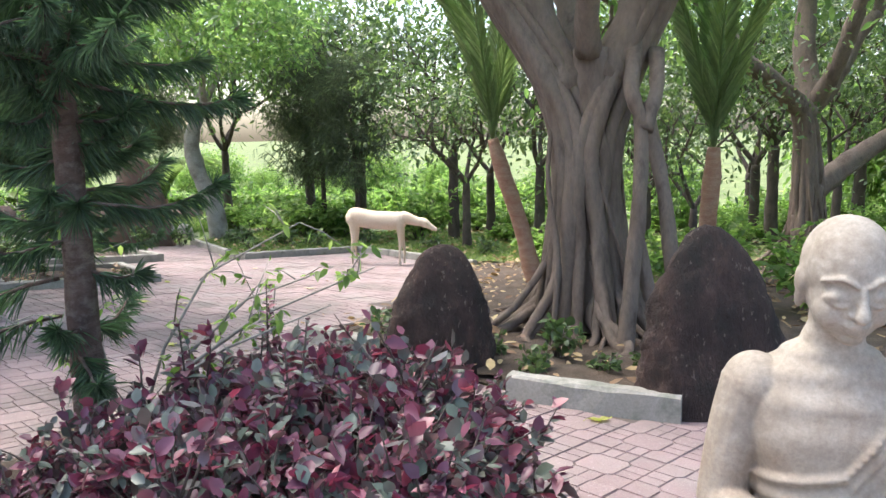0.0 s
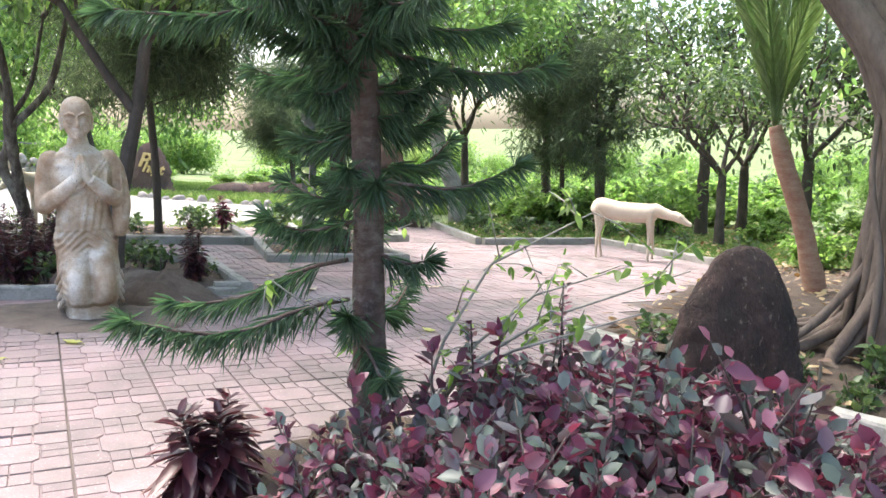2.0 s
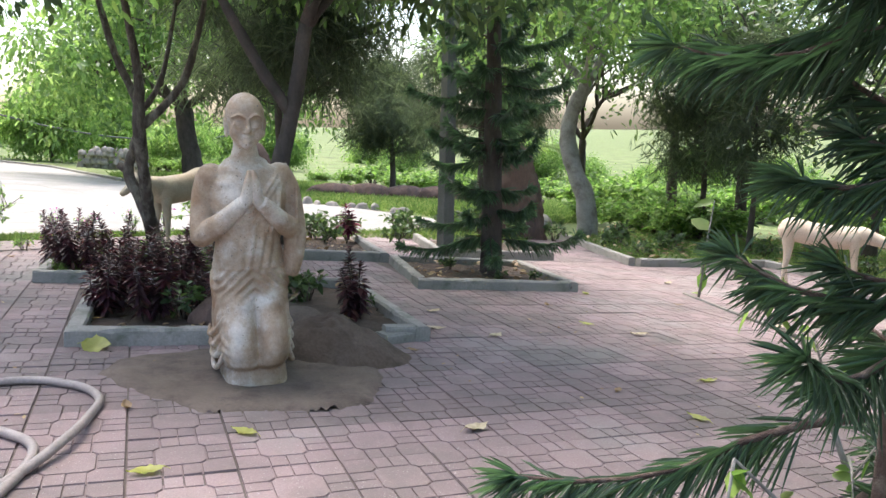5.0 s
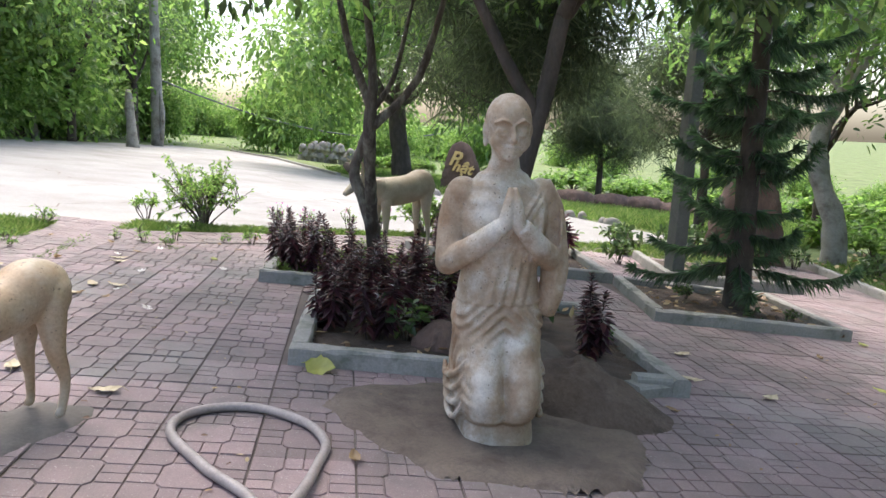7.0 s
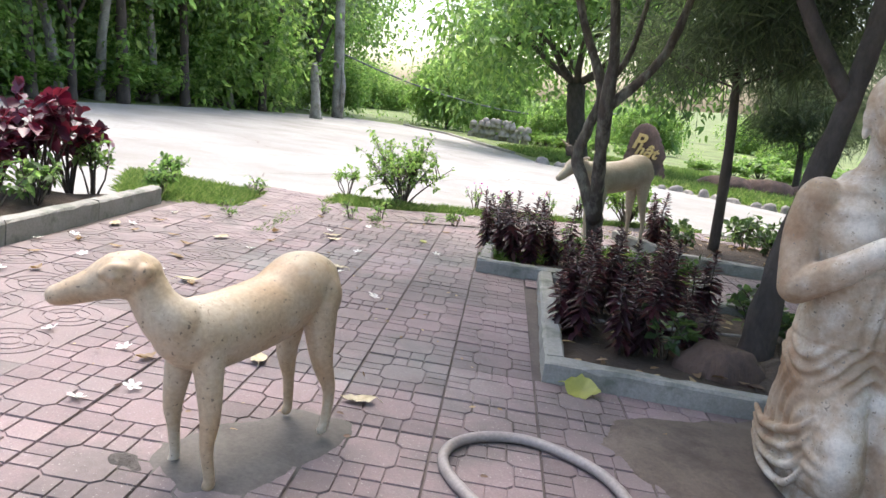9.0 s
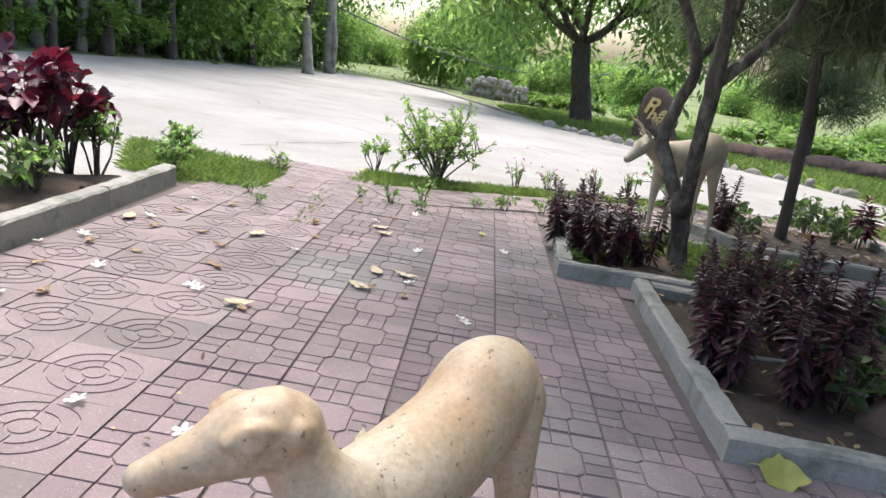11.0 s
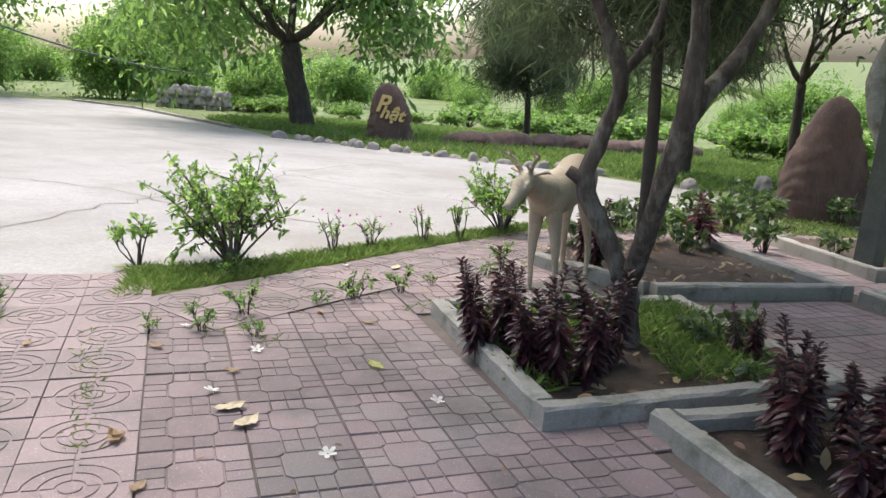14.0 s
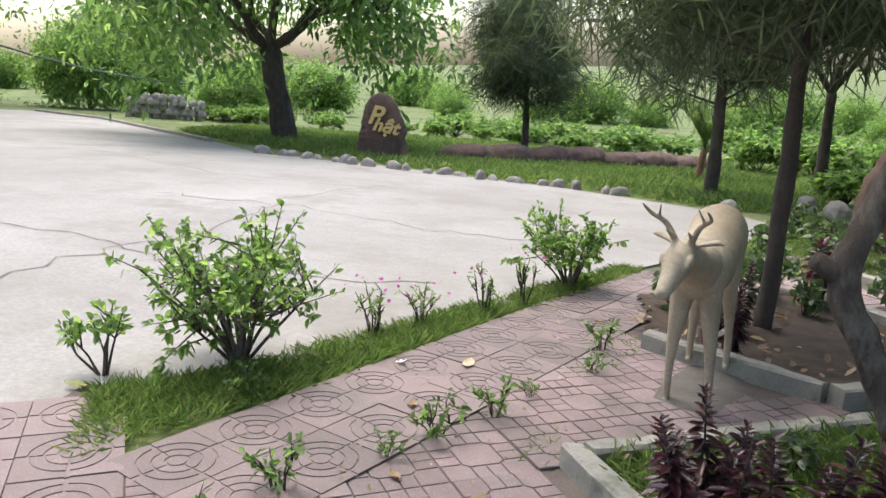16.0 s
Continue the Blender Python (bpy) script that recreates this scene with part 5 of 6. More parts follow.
b.tube([(-0.2, 0, 1.9), (-0.42, 0.05, 2.4)], [0.1, 0.05], 8, 1, 0.1, 1, rngt)
solid("dead_stump", b.mesh("dead_stump", M_PALETRUNK), stand(-37.4, 18.9), "bare cut grey trunk at the road edge", "stump")

# mango by the verge
mp, mt = [([Vector((0, 0, -0.1)), Vector((-0.15, 0, 1.0)), Vector((-0.35, 0, 2.0)), Vector((-0.6, 0.1, 3.2))], [0.55, 0.42, 0.4, 0.36])], []
for k in range(6):
    a = TAU * k / 6 + 0.3
    grow(rngt, (-0.6, 0.1, 3.2), (math.cos(a), math.sin(a), 0.5), 2.9, 0.17, 2, mp, mt, 3, 45, 0.10)
tree("mango_tree", "broad dark green mango tree beyond the road", stand(-26.8, 26.2), mp, mt, M_DARKBARK, M_LEAF, 26000, 0.95, 0.29, 51, 0.5, 0.33, wide=0.42)

# woods: a few kinds, each copied
def copies(ob, places, seed):
    rng = np.random.RandomState(seed)
    for x, y, s in places:
        m = stand(x, y, rng.rand() * 360, -0.05)
        c = copy_thing(ob, m)
        c.scale = (s, s, s * (0.9 + 0.25 * rng.rand()))


WOOD = "shaded tree with a slim trunk and loose green crown"
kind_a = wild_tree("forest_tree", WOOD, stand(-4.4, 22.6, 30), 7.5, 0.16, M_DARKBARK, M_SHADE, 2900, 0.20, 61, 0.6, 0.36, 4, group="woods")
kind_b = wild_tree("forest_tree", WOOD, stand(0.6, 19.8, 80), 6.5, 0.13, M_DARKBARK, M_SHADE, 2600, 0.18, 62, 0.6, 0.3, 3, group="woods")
kind_c = wild_tree("forest_tree", "dense dark-leaved tree at the edge of the woods", stand(-33.5, 8.4, 10), 9.5, 0.24, M_PALETRUNK, M_LEAF, 24000, 0.26, 63, 1.0, 0.26, 5, group="woods", wide=0.5)
kind_d = wild_tree("forest_tree", "bushy bright green tree at the edge of the woods", stand(-39.5, 14.8, 10), 7.0, 0.2, M_BARK, M_FRESH, 20000, 0.32, 64, 1.1, 0.12, 5, group="woods", wide=0.5, per=40)
copies(kind_a, [(-6.6, 25.5, 1.0), (-1.6, 20.4, 0.9), (2.6, 22.6, 1.1), (6.6, 20.5, 1.0), (9.8, 17.5, 1.0), (-9.4, 25.4, 0.9), (5.0, 27.0, 1.1), (10.5, 24.0, 1.2), (8.2, 10.5, 0.9), (-1.2, 17.2, 0.6), (-27.6, 5.6, 1.0), (-30.4, 8.6, 1.15), (-33.8, 11.6, 1.1), (-38.4, 16.6, 1.2), (-44.5, 22.5, 1.1), (-29.2, 6.9, 0.8)], 1)
copies(kind_b, [(-0.6, 23.6, 1.1), (3.0, 18.6, 0.85), (7.2, 23.4, 1.2), (11.5, 20.6, 1.2), (9.0, 29.0, 1.2), (2.4, 12.6, 0.55), (6.4, 16.6, 0.8), (13.5, 14.5, 1.1)], 2)
copies(kind_c, [(-29.8, 4.6, 1.0), (-31.8, 2.0, 1.1), (-37.2, 10.5, 1.05), (-41.5, 13.2, 1.1), (-45.2, 16.8, 1.2), (-48.0, 21.0, 1.1), (-36.5, 4.0, 1.3), (-42.0, 7.5, 1.4), (-48.5, 12.5, 1.5), (-28.5, -1.5, 1.1), (-33.0, -4.5, 1.3), (-54, 19, 1.5), (-56, 27, 1.3), (-30, -9, 1.2), (-27, -14, 1.2)], 3)
copies(kind_d, [(-27.3, 3.2, 0.55), (-32.4, 7.6, 0.5), (-36.8, 12.2, 0.5), (-44.2, 18.8, 0.6), (-47.5, 24.5, 0.6), (-41.0, 39.0, 0.5), (-50, 36, 0.7), (-56, 44, 1.0), (10, 46, 0.6), (17, 32, 1.0), (19, 22, 1.2), (17, 10, 1.1), (-52, 62, 0.8), (-34, 72, 0.45), (-18, 80, 0.5), (-4, 84, 0.5), (-70, 60, 0.6), (12, 70, 0.6)] + [(-12 + 92 * math.cos(radians(70 + 4.2 * k)), 12 + (84 + 14 * math.sin(k * 2.3)) * math.sin(radians(70 + 4.2 * k)), 0.75 + 0.22 * math.sin(k * 1.7)) for k in range(26)], 4)

SLIM = "slender pale-trunked tree at the wood's edge"
for k, (x, y, lx, ly, h) in enumerate(((-29.6, 6.6, -1.1, -0.5, 9.0), (-30.6, 7.9, 0.5, 0.4, 9.5), (-33.6, 10.4, -0.2, -0.1, 10.0), (-38.2, 15.0, -0.7, -0.3, 9.5))):
    wild_tree("slender_tree", SLIM, stand(x, y, 0, -0.05), h, 0.15, M_PALETRUNK, M_LEAF, 2600, 0.24, 300 + k, 0.7, 0.58, 3, group="slender trees", lean=(lx, ly), wide=0.4)


# ---- shrubs and bed plants ----
def whorl_plant(name, label, m, stems, height, leaf, size, material, seed, group, lean=0.12, wide=0.3, dense=150, stem_mat=None, droop=0.25, base=0.12, ring=0.10):
    """Upright stems dressed in spiralling leaves, smaller toward the top."""
    rng, paths, C, D, N, L = np.random.RandomState(seed), [], [], [], [], []
    for s in range(stems):
        a = TAU * rng.rand()
        r = ring * rng.rand() ** 0.5
        h = height * rng.uniform(0.65, 1.05)
        p0 = Vector((math.cos(a) * r, math.sin(a) * r, -0.03))
        w = Vector((math.cos(a) * lean * rng.rand() * 2, math.sin(a) * lean * rng.rand() * 2, 1))
        pts = [p0 + w * h * t + Vector(rng.normal(size=3) * 0.006) for t in (0, 0.3, 0.65, 1)]
        paths.append((pts, [0.008, 0.007, 0.005, 0.003]))
        n = int(dense * h)
        for k in range(n):
            t = base + (1 - base) * k / n
            q = p0 + w * h * t
            b = k * 2.4 + rng.normal() * 0.3
            el = -0.25 + 1.3 * max(0, t - 0.55) / 0.45 + rng.normal() * 0.15
            d = Vector((math.cos(b), math.sin(b), el))
            C.append(tuple(q)), D.append(tuple(d)), N.append((-math.cos(b) * el * 0.6, -math.sin(b) * el * 0.6, 1.0))
            L.append(size * (1.05 - 0.55 * max(0, t - 0.6) / 0.4) * rng.uniform(0.7, 1.15))
    top = thing(name, label, "plant", m, group)
    bulk("stalk", bark_mesh(paths, stem_mat or M_DARKBARK, 5, 2, 0.0, seed), top)
    L = np.array(L)
    bulk("foliage", leaf_mesh("leaves", C, D, N, L, L * wide, material, 0.3, droop), top)
    return top


MAR = "dark maroon leafy plant with upright whorled stems"
proto = [whorl_plant("maroon_plant", MAR, stand(*p), 4, 0.66, 0, 0.104, M_MAROON, 100 + i, "maroon bed plants", dense=150, wide=0.36, ring=0.09, lean=0.16, base=0.2) for i, p in enumerate(((-9.42, 7.36), (-7.36, 5.98), (-7.26, 6.72)))]
for k, (x, y, s) in enumerate(((-9.08, 7.1, 1.0), (-8.98, 7.48, 0.95), (-9.28, 7.12, 0.85), (-9.7, 7.5, 0.9), (-7.05, 6.12, 0.95), (-7.2, 7.0, 1.0), (-7.72, 6.55, 1.0), (-7.5, 6.25, 0.9), (-8.05, 6.88, 0.95), (-8.0, 7.2, 0.9), (-7.5, 6.9, 1.05), (-6.02, 7.32, 1.0), (-9.9, 9.95, 1.05), (-8.36, 8.15, 0.62), (-7.75, 7.2, 0.85), (-6.85, 6.5, 0.7), (-9.62, 7.24, 0.9))):
    c = copy_thing(proto[k % 3], stand(x, y, 70 * k, 0.02))
    c.scale = (s, s, s * (1.0 + 0.12 * math.sin(k * 2.1)))
tagged(whorl_plant("maroon_plant", MAR, stand(-2.86, 3.5), 5, 0.42, 0, 0.15, M_MAROON, 120, "", dense=150, wide=0.34), "low purple-brown leafy plant at the hedge's end")
whorl_plant("red_cordyline", "red-tipped cordyline plant on a thin stem", stand(-9.33, 11.94), 3, 0.72, 0, 0.2, M_CRIMSON, 121, "", dense=60, wide=0.3, base=0.45)


def shrub(name, label, m, height, width, leaf, count, size, seed, stems=9, bark=None, group="", wide=0.45, bare=0.3, twigs=3, flat=0.8, up=0.5):
    """A woody shrub: forked stems from one foot, leaves along their outer parts."""
    rng, paths, C, D = np.random.RandomState(seed), [], [], []
    for s in range(stems):
        a, r = TAU * (s + rng.rand() * 0.7) / stems, width * rng.uniform(0.25, 1.0)
        h = height * rng.uniform(0.6, 1.05) * (1 - 0.25 * (r / width) ** 2)
        e = Vector((math.cos(a) * r, math.sin(a) * r, h))
        mid = Vector((e.x * 0.35, e.y * 0.35, h * 0.42)) + Vector(rng.normal(size=3) * 0.04 * height)
        paths.append(([Vector((0.02 * math.cos(a), 0.02 * math.sin(a), -0.03)), mid, e], [0.014 * height + 0.003, 0.010 * height + 0.002, 0.003]))
        ends = [(mid, e)]
        for k in range(twigs):
            q = mid.lerp(e, rng.uniform(0.1, 0.7))
            t = q + Vector(rng.normal(size=3) * 0.3 * width * flat) + Vector((0, 0, 0.22 * height))
            paths.append(([q, q.lerp(t, 0.5) + Vector(rng.normal(size=3) * 0.01), t], [0.006, 0.004, 0.002]))
            ends.append((q, t))
        for k in range(count // stems):
            q0, q1 = ends[rng.randint(len(ends))]
            t = bare + (1 - bare) * rng.rand() ** 0.7
            C.append(tuple(q0.lerp(q1, t) + Vector(rng.normal(size=3) * 0.008)))
            d = (q1 - q0).normalized()
            D.append(tuple(d * up + Vector(rng.normal(size=3) * 0.6)))
    top = thing(name, label, "shrub", m, group)
    bulk("branchwork", bark_mesh(paths, bark or M_BARK, 6, 3, 0.05, seed), top)
    L = size * (0.55 + 0.75 * rng.rand(len(C)))
    bulk("foliage", leaf_mesh("leaves", C, D, unit(rng, len(C), 2.0), L, L * wide, leaf, 0.25, 0.2), top)
    return top


HEDGE = "burgundy and green leafed shrub of the low hedge"
hp = [shrub("hedge_shrub", HEDGE, stand(x, y, 0, 0.02), h, 0.40, M_HEDGE, 780, 0.070, 130 + i, 16, M_DARKBARK, "burgundy hedge", 0.55, 0.25, 4, 0.8, 0.7) for i, (x, y, h) in enumerate(((-1.6, 3.55, 0.50), (-1.15, 3.25, 0.46), (-2.05, 3.75, 0.40)))]
for k, (x, y, s) in enumerate(((-1.95, 3.3, 0.9), (-1.25, 3.75, 1.05), (-0.9, 3.6, 1.0), (-0.95, 3.15, 0.92), (-1.55, 3.1, 0.95), (-2.35, 3.45, 0.78), (-1.7, 4.05, 1.12), (-1.2, 4.15, 1.0), (-2.0, 4.25, 0.95), (-1.45, 4.4, 0.95), (-0.88, 4.0, 0.85), (-1.1, 2.95, 0.95))):
    c = copy_thing(hp[k % 3], stand(x, y, 55 * k, 0.02))
    c.scale = (s, s, s * (1 + 0.1 * math.sin(k * 1.7)))
for k, (x, y) in enumerate(((-1.57, 3.58), (-1.9, 4.3), (-1.72, 4.35), (-2.0, 4.0))):
    whorl_plant("hedge_shoot", "tall dark shoot rising out of the hedge", stand(x, y, 40 * k), 2, 0.82, 0, 0.085, M_HEDGE, 150 + k, "hedge shoots", dense=46, wide=0.5, base=0.35, ring=0.05)

# arching bare-stemmed shrub twined through the young pine
rng = np.random.RandomState(77)
top = thing("arching_shrub", "thin arching shrub with sparse pale green leaves", "shrub", stand(-2.5, 4.3))
paths, C, D = [], [], []
for tx, ty, th, bx, by, bh in ((-2.04, 4.53, 0.93, -1.9, 4.5, 0.62), (-1.35, 4.5, 0.86, -1.9, 4.42, 0.62), (-1.62, 4.85, 0.82, -2.0, 4.6, 0.68), (-3.1, 4.5, 0.98, -2.8, 4.4, 0.92), (-1.5, 4.2, 0.72, -2.0, 4.25, 0.5), (-2.9, 3.9, 0.75, -2.75, 4.1, 0.55), (-1.8, 4.9, 1.05, -2.2, 4.6, 0.8)):
    e, mid = local(tx, ty, th, -2.5, 4.3), local(bx, by, bh, -2.5, 4.3)
    pts = [Vector((0, 0, -0.03)), mid * 0.45 + Vector((0, 0, 0.1)), mid, e]
    paths.append((pts, [0.011, 0.009, 0.007, 0.003]))
    fine, _ = smooth_line(pts, [1] * 4, 10)
    for k in range(7):
        q = fine[rng.randint(10, len(fine))]
        t = q + Vector(rng.normal(size=3) * 0.13) + Vector((0, 0, 0.03))
        paths.append(([q, q.lerp(t, 0.5) + Vector((0, 0, 0.02)), t], [0.004, 0.003, 0.0015]))
        for j in range(6):
            C.append(tuple(q.lerp(t, rng.rand()))), D.append(tuple(Vector(rng.normal(size=3)) + Vector((0, 0, -0.2))))
bulk("branchwork", bark_mesh(paths, M_PALETRUNK, 6, 5, 0.05, 7), top)
L = 0.055 * (0.6 + 0.7 * rng.rand(len(C)))
bulk("foliage", leaf_mesh("leaves", C, D, unit(rng, len(C), 2), L, L * 0.5, M_FRESH, 0.25, 0.2), top)

shrub("roadside_bush", "round green bush with grey twisted stems in the verge", stand(-12.32, 7.96), 0.78, 0.64, M_FRESH, 2300, 0.06, 160, 22, M_BARK, "", 0.45, 0.42, 6)
shrub("roadside_bush", "loose green bush with small pink flowers in the verge", stand(-11.36, 11.2), 0.66, 0.55, M_FRESH, 1500, 0.065, 161, 16, M_BARK, "", 0.45, 0.3, 4)
shrub("roadside_bush", "tiny pale green bush at the grass end", stand(-12.78, 7.4), 0.42, 0.2, M_FRESH, 200, 0.06, 162, 6, M_BARK, "", 0.45, 0.4, 3)
for k, (x, y, h) in enumerate(((-12.0, 8.9, 0.35), (-11.85, 9.3, 0.3), (-11.62, 9.9, 0.4), (-11.5, 10.4, 0.45))):
    shrub("flower_stalk", "thin weed with tiny pink flowers in the verge", stand(x, y), h, 0.14, M_FRESH, 110, 0.045, 170 + k, 6, M_BARK, "verge weeds", 0.3, 0.2, 3)
    rr = np.random.RandomState(k)
    fm = leaf_mesh("blossom", [(0.1 * rr.normal(), 0.1 * rr.normal(), h * rr.uniform(0.75, 1.1)) for i in range(10)], unit(rr, 10), unit(rr, 10, 1), 0.03, 0.026, M_PINK)
    solid("pink_blossom", fm, stand(x, y), "tiny pink flowers on thin stalks", "flower", "pink blossoms", "stuff")
for k, (x, y, s) in enumerate(((-11.72, 3.98, 1.0), (-11.3, 3.72, 1.05), (-11.55, 3.4, 0.95), (-10.95, 3.25, 0.9))):
    shrub("crimson_shrub", "crimson leafed shrub in the roadside bed", stand(x, y, 50 * k, 0.05), 0.85 * s, 0.38, M_CRIMSON, 260, 0.135, 180 + k, 10, M_DARKBARK, "crimson shrubs", 0.62, 0.35, 3)
for k, (x, y, h, w) in enumerate(((-10.9, 3.6, 0.45, 0.35), (-10.5, 3.25, 0.42, 0.35), (-10.1, 2.95, 0.4, 0.3), (-11.6, 4.15, 0.62, 0.22), (-12.0, 4.85, 0.25, 0.2), (-12.9, 5.2, 0.3, 0.2))):
    shrub("green_shrub", "low green leafy shrub beside the kerb", stand(x, y, 30 * k, 0.03), h, w, M_LEAF, 240, 0.07, 190 + k, 8, M_BARK, "roadside shrubs", 0.5, 0.3, 3)
weed = [shrub("weed", "small green weed growing from a paving joint", stand(x, y), 0.19, 0.17, M_LEAF, 90, 0.05, 200 + i, 6, M_BARK, "paving weeds", 0.42, 0.3, 2) for i, (x, y) in enumerate(((-11.2, 6.95), (-10.92, 7.76)))]
for k, (x, y, s) in enumerate(((-10.78, 8.15, 0.9), (-11.0, 7.45, 0.55), (-11.15, 6.55, 0.8), (-10.85, 6.68, 0.6), (-10.62, 9.6, 1.0), (-10.55, 9.15, 0.6), (-11.35, 6.35, 0.5), (-10.72, 8.5, 0.5), (-12.35, 6.0, 1.0), (-11.4, 5.3, 0.6), (-11.95, 7.6, 0.8), (-11.0, 5.2, 0.5))):
    copy_thing(weed[k % 2], stand(x, y, 80 * k)).scale = (s, s, s)
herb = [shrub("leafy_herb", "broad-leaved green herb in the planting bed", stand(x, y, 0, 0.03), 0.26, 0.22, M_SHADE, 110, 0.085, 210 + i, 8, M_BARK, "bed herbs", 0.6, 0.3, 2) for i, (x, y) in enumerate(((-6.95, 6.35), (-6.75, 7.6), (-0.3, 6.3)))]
for k, (x, y, s) in enumerate(((-7.0, 7.6, 0.9), (-7.4, 8.0, 1.0), (-8.4, 8.6, 0.8), (-8.6, 8.3, 0.8), (-9.4, 8.3, 0.8), (-9.8, 7.9, 0.7), (-8.3, 7.7, 0.6), (-6.0, 10.3, 0.5), (-6.8, 10.6, 0.6), (-5.7, 10.7, 0.45), (-9.9, 10.6, 0.9), (-9.4, 11.6, 1.1), (-9.9, 11.9, 1.4), (-10.4, 11.0, 1.1), (-8.7, 12.6, 1.2), (-9.7, 12.6, 1.4),
                               (-10.4, 12.7, 1.5), (-9.3, 13.9, 1.5), (-9.9, 14.6, 1.5), (-8.0, 13.0, 1.0), (-7.4, 12.6, 0.9), (-8.9, 14.9, 1.6), (-0.05, 5.8, 0.6), (-0.8, 6.2, 0.7), (-1.0, 6.7, 0.8), (0.25, 6.0, 0.5), (-0.5, 5.75, 0.7), (-1.6, 6.9, 0.9), (-6.2, 7.7, 0.5), (-8.0, 16.0, 1.5), (-7.4, 16.6, 1.3), (-9.2, 16.2, 1.6), (-9.6, 17.4, 1.5), (-4.4, 16.4, 1.2), (-5.2, 16.8, 1.5), (-6.2, 17.2, 1.5), (-3.5, 17.6, 1.3), (-1.9, 16.2, 1.3), (-0.8, 15.4, 1.3), (-5.3, 15.0, 1.1), (-6.2, 16.4, 1.3))):
    copy_thing(herb[k % 3], stand(x, y, 65 * k, 0.02)).scale = (s, s, s)
under = shrub("undergrowth", "leafy green undergrowth of the woods", stand(-2.5, 19.6), 0.95, 0.9, M_FRESH, 1500, 0.15, 230, 14, M_BARK, "undergrowth", 0.5, 0.2, 4)
rng = np.random.RandomState(9)
for k in range(64):
    if k < 24:
        x, y, s = rng.uniform(-9, 10), rng.uniform(19, 30), rng.uniform(0.7, 1.5)
    elif k < 42:
        t = rng.rand()
        x, y, s = -26.5 - 16.5 * t + rng.normal() * 0.8 - 0.8, 4.4 + 15.6 * t + rng.normal() * 0.5 - 0.8, rng.uniform(0.9, 1.9)
    else:
        t = rng.rand()
        x, y, s = -44 + 26 * t, 33.5 + 4 * rng.rand() + 6 * t, rng.uniform(0.6, 1.3)
    copy_thing(under, stand(x, y, rng.rand() * 360)).scale = (s * 1.25, s, s * 0.75)
for k, (x, y, s) in enumerate(((-31.5, 8.3, 2.0), (-33.5, 10.0, 1.6), (-28.0, 5.4, 1.3), (1.6, 9.0, 0.8), (2.8, 8.4, 0.9), (3.5, 10.5, 1.0), (2.2, 11.5, 1.0), (5.5, 12.0, 1.2), (0.2, 13.8, 0.8))):
    copy_thing(under, stand(x, y, 47 * k)).scale = (s, s, s * 0.8)


rng = np.random.RandomState(19)
for k in range(30):
    x, y = rng.uniform(-31, -6), rng.uniform(38, 60)
    k = rng.uniform(1.0, 2.2)
    copy_thing(under, stand(x, y, rng.rand() * 360)).scale = (k * 1.3, k, k * 0.6)


rng = np.random.RandomState(29)
for k in range(34):
    x, y, s = rng.uniform(-13, 15), rng.uniform(24, 46), rng.uniform(1.0, 2.0)
    copy_thing(under, stand(x, y, rng.rand() * 360)).scale = (s * 1.2, s, s * 0.9)


# ---- grass ----
def grass(label, regions, count, size, seed, width=0.006, h=0.0, lean=0.5, material=None):
    rng, C = np.random.RandomState(seed), []
    tot = sum(abs(area(list(r))) for r in regions)
    for r in regions:
        xs, ys = [p[0] for p in r], [p[1] for p in r]
        want, tries = int(count * abs(area(list(r))) / tot), 0
        while want > 0 and tries < count * 30:
            tries += 1
            x, y = rng.uniform(min(xs), max(xs)), rng.uniform(min(ys), max(ys))
            if inside(x, y, r) and noise.noise(Vector((x * 1.7, y * 1.7, seed))) + rng.rand() * 0.9 > 0.1:
                C.append(tuple(P(x, y, h)))
                want -= 1
    n = len(C)
    D = np.c_[rng.normal(size=(n, 2)) * lean, np.ones(n)]
    L = size * (0.5 + 0.9 * rng.rand(n))
    return solid("grass", leaf_mesh("grass", C, D, unit(rng, n), L, width, material or M_GRASS, 0.2, 0.3), Matrix(), label, "grass", kind="stuff")


VERGE = [(-12.08, 6.68), (-11.82, 7.6), (-11.48, 9.95), (-10.98, 12.5), (-11.22, 12.5), (-11.78, 9.95), (-12.3, 7.7), (-12.6, 7.22)]
VERGE2 = [(-11.62, 5.5), (-12.46, 6.11), (-13.1, 5.65), (-13.7, 4.96), (-12.2, 4.49), (-11.75, 4.75)]
grass("dense tufted green grass along the driveway edge", [VERGE], 15000, 0.12, 1, 0.005, -0.02, 0.55)
grass("short green grass at the bed's end by the driveway", [VERGE2], 9000, 0.13, 2, 0.006, -0.02, 0.6)
grass("green grass growing inside the concrete-edged bed", [[(-9.15, 6.75), (-9.0, 7.3), (-9.3, 7.7), (-8.7, 8.9), (-9.0, 9.1), (-10.15, 7.85)], [(-8.6, 7.5), (-8.0, 8.1), (-8.9, 9.0), (-9.0, 8.2)]], 5200, 0.15, 3, 0.008, 0.04, 0.7)
grass("sunny green grass on the far verge", [[(-10.4, 19.9), (-14.4, 20.9), (-19.3, 21.3), (-26, 23), (-31, 25.2), (-34, 32), (-20, 42), (-7, 36), (-9.4, 22)]], 72000, 0.36, 4, 0.026, -0.05, 0.6)
grass("shaded lawn grass behind the kerb", [[(-0.95, 13.7), (-3.45, 16.6), (-5.2, 14.3), (-7.4, 17.9), (-7, 23), (4, 23), (3, 15.5)]], 26000, 0.16, 5, 0.012, 0.03, 0.6)
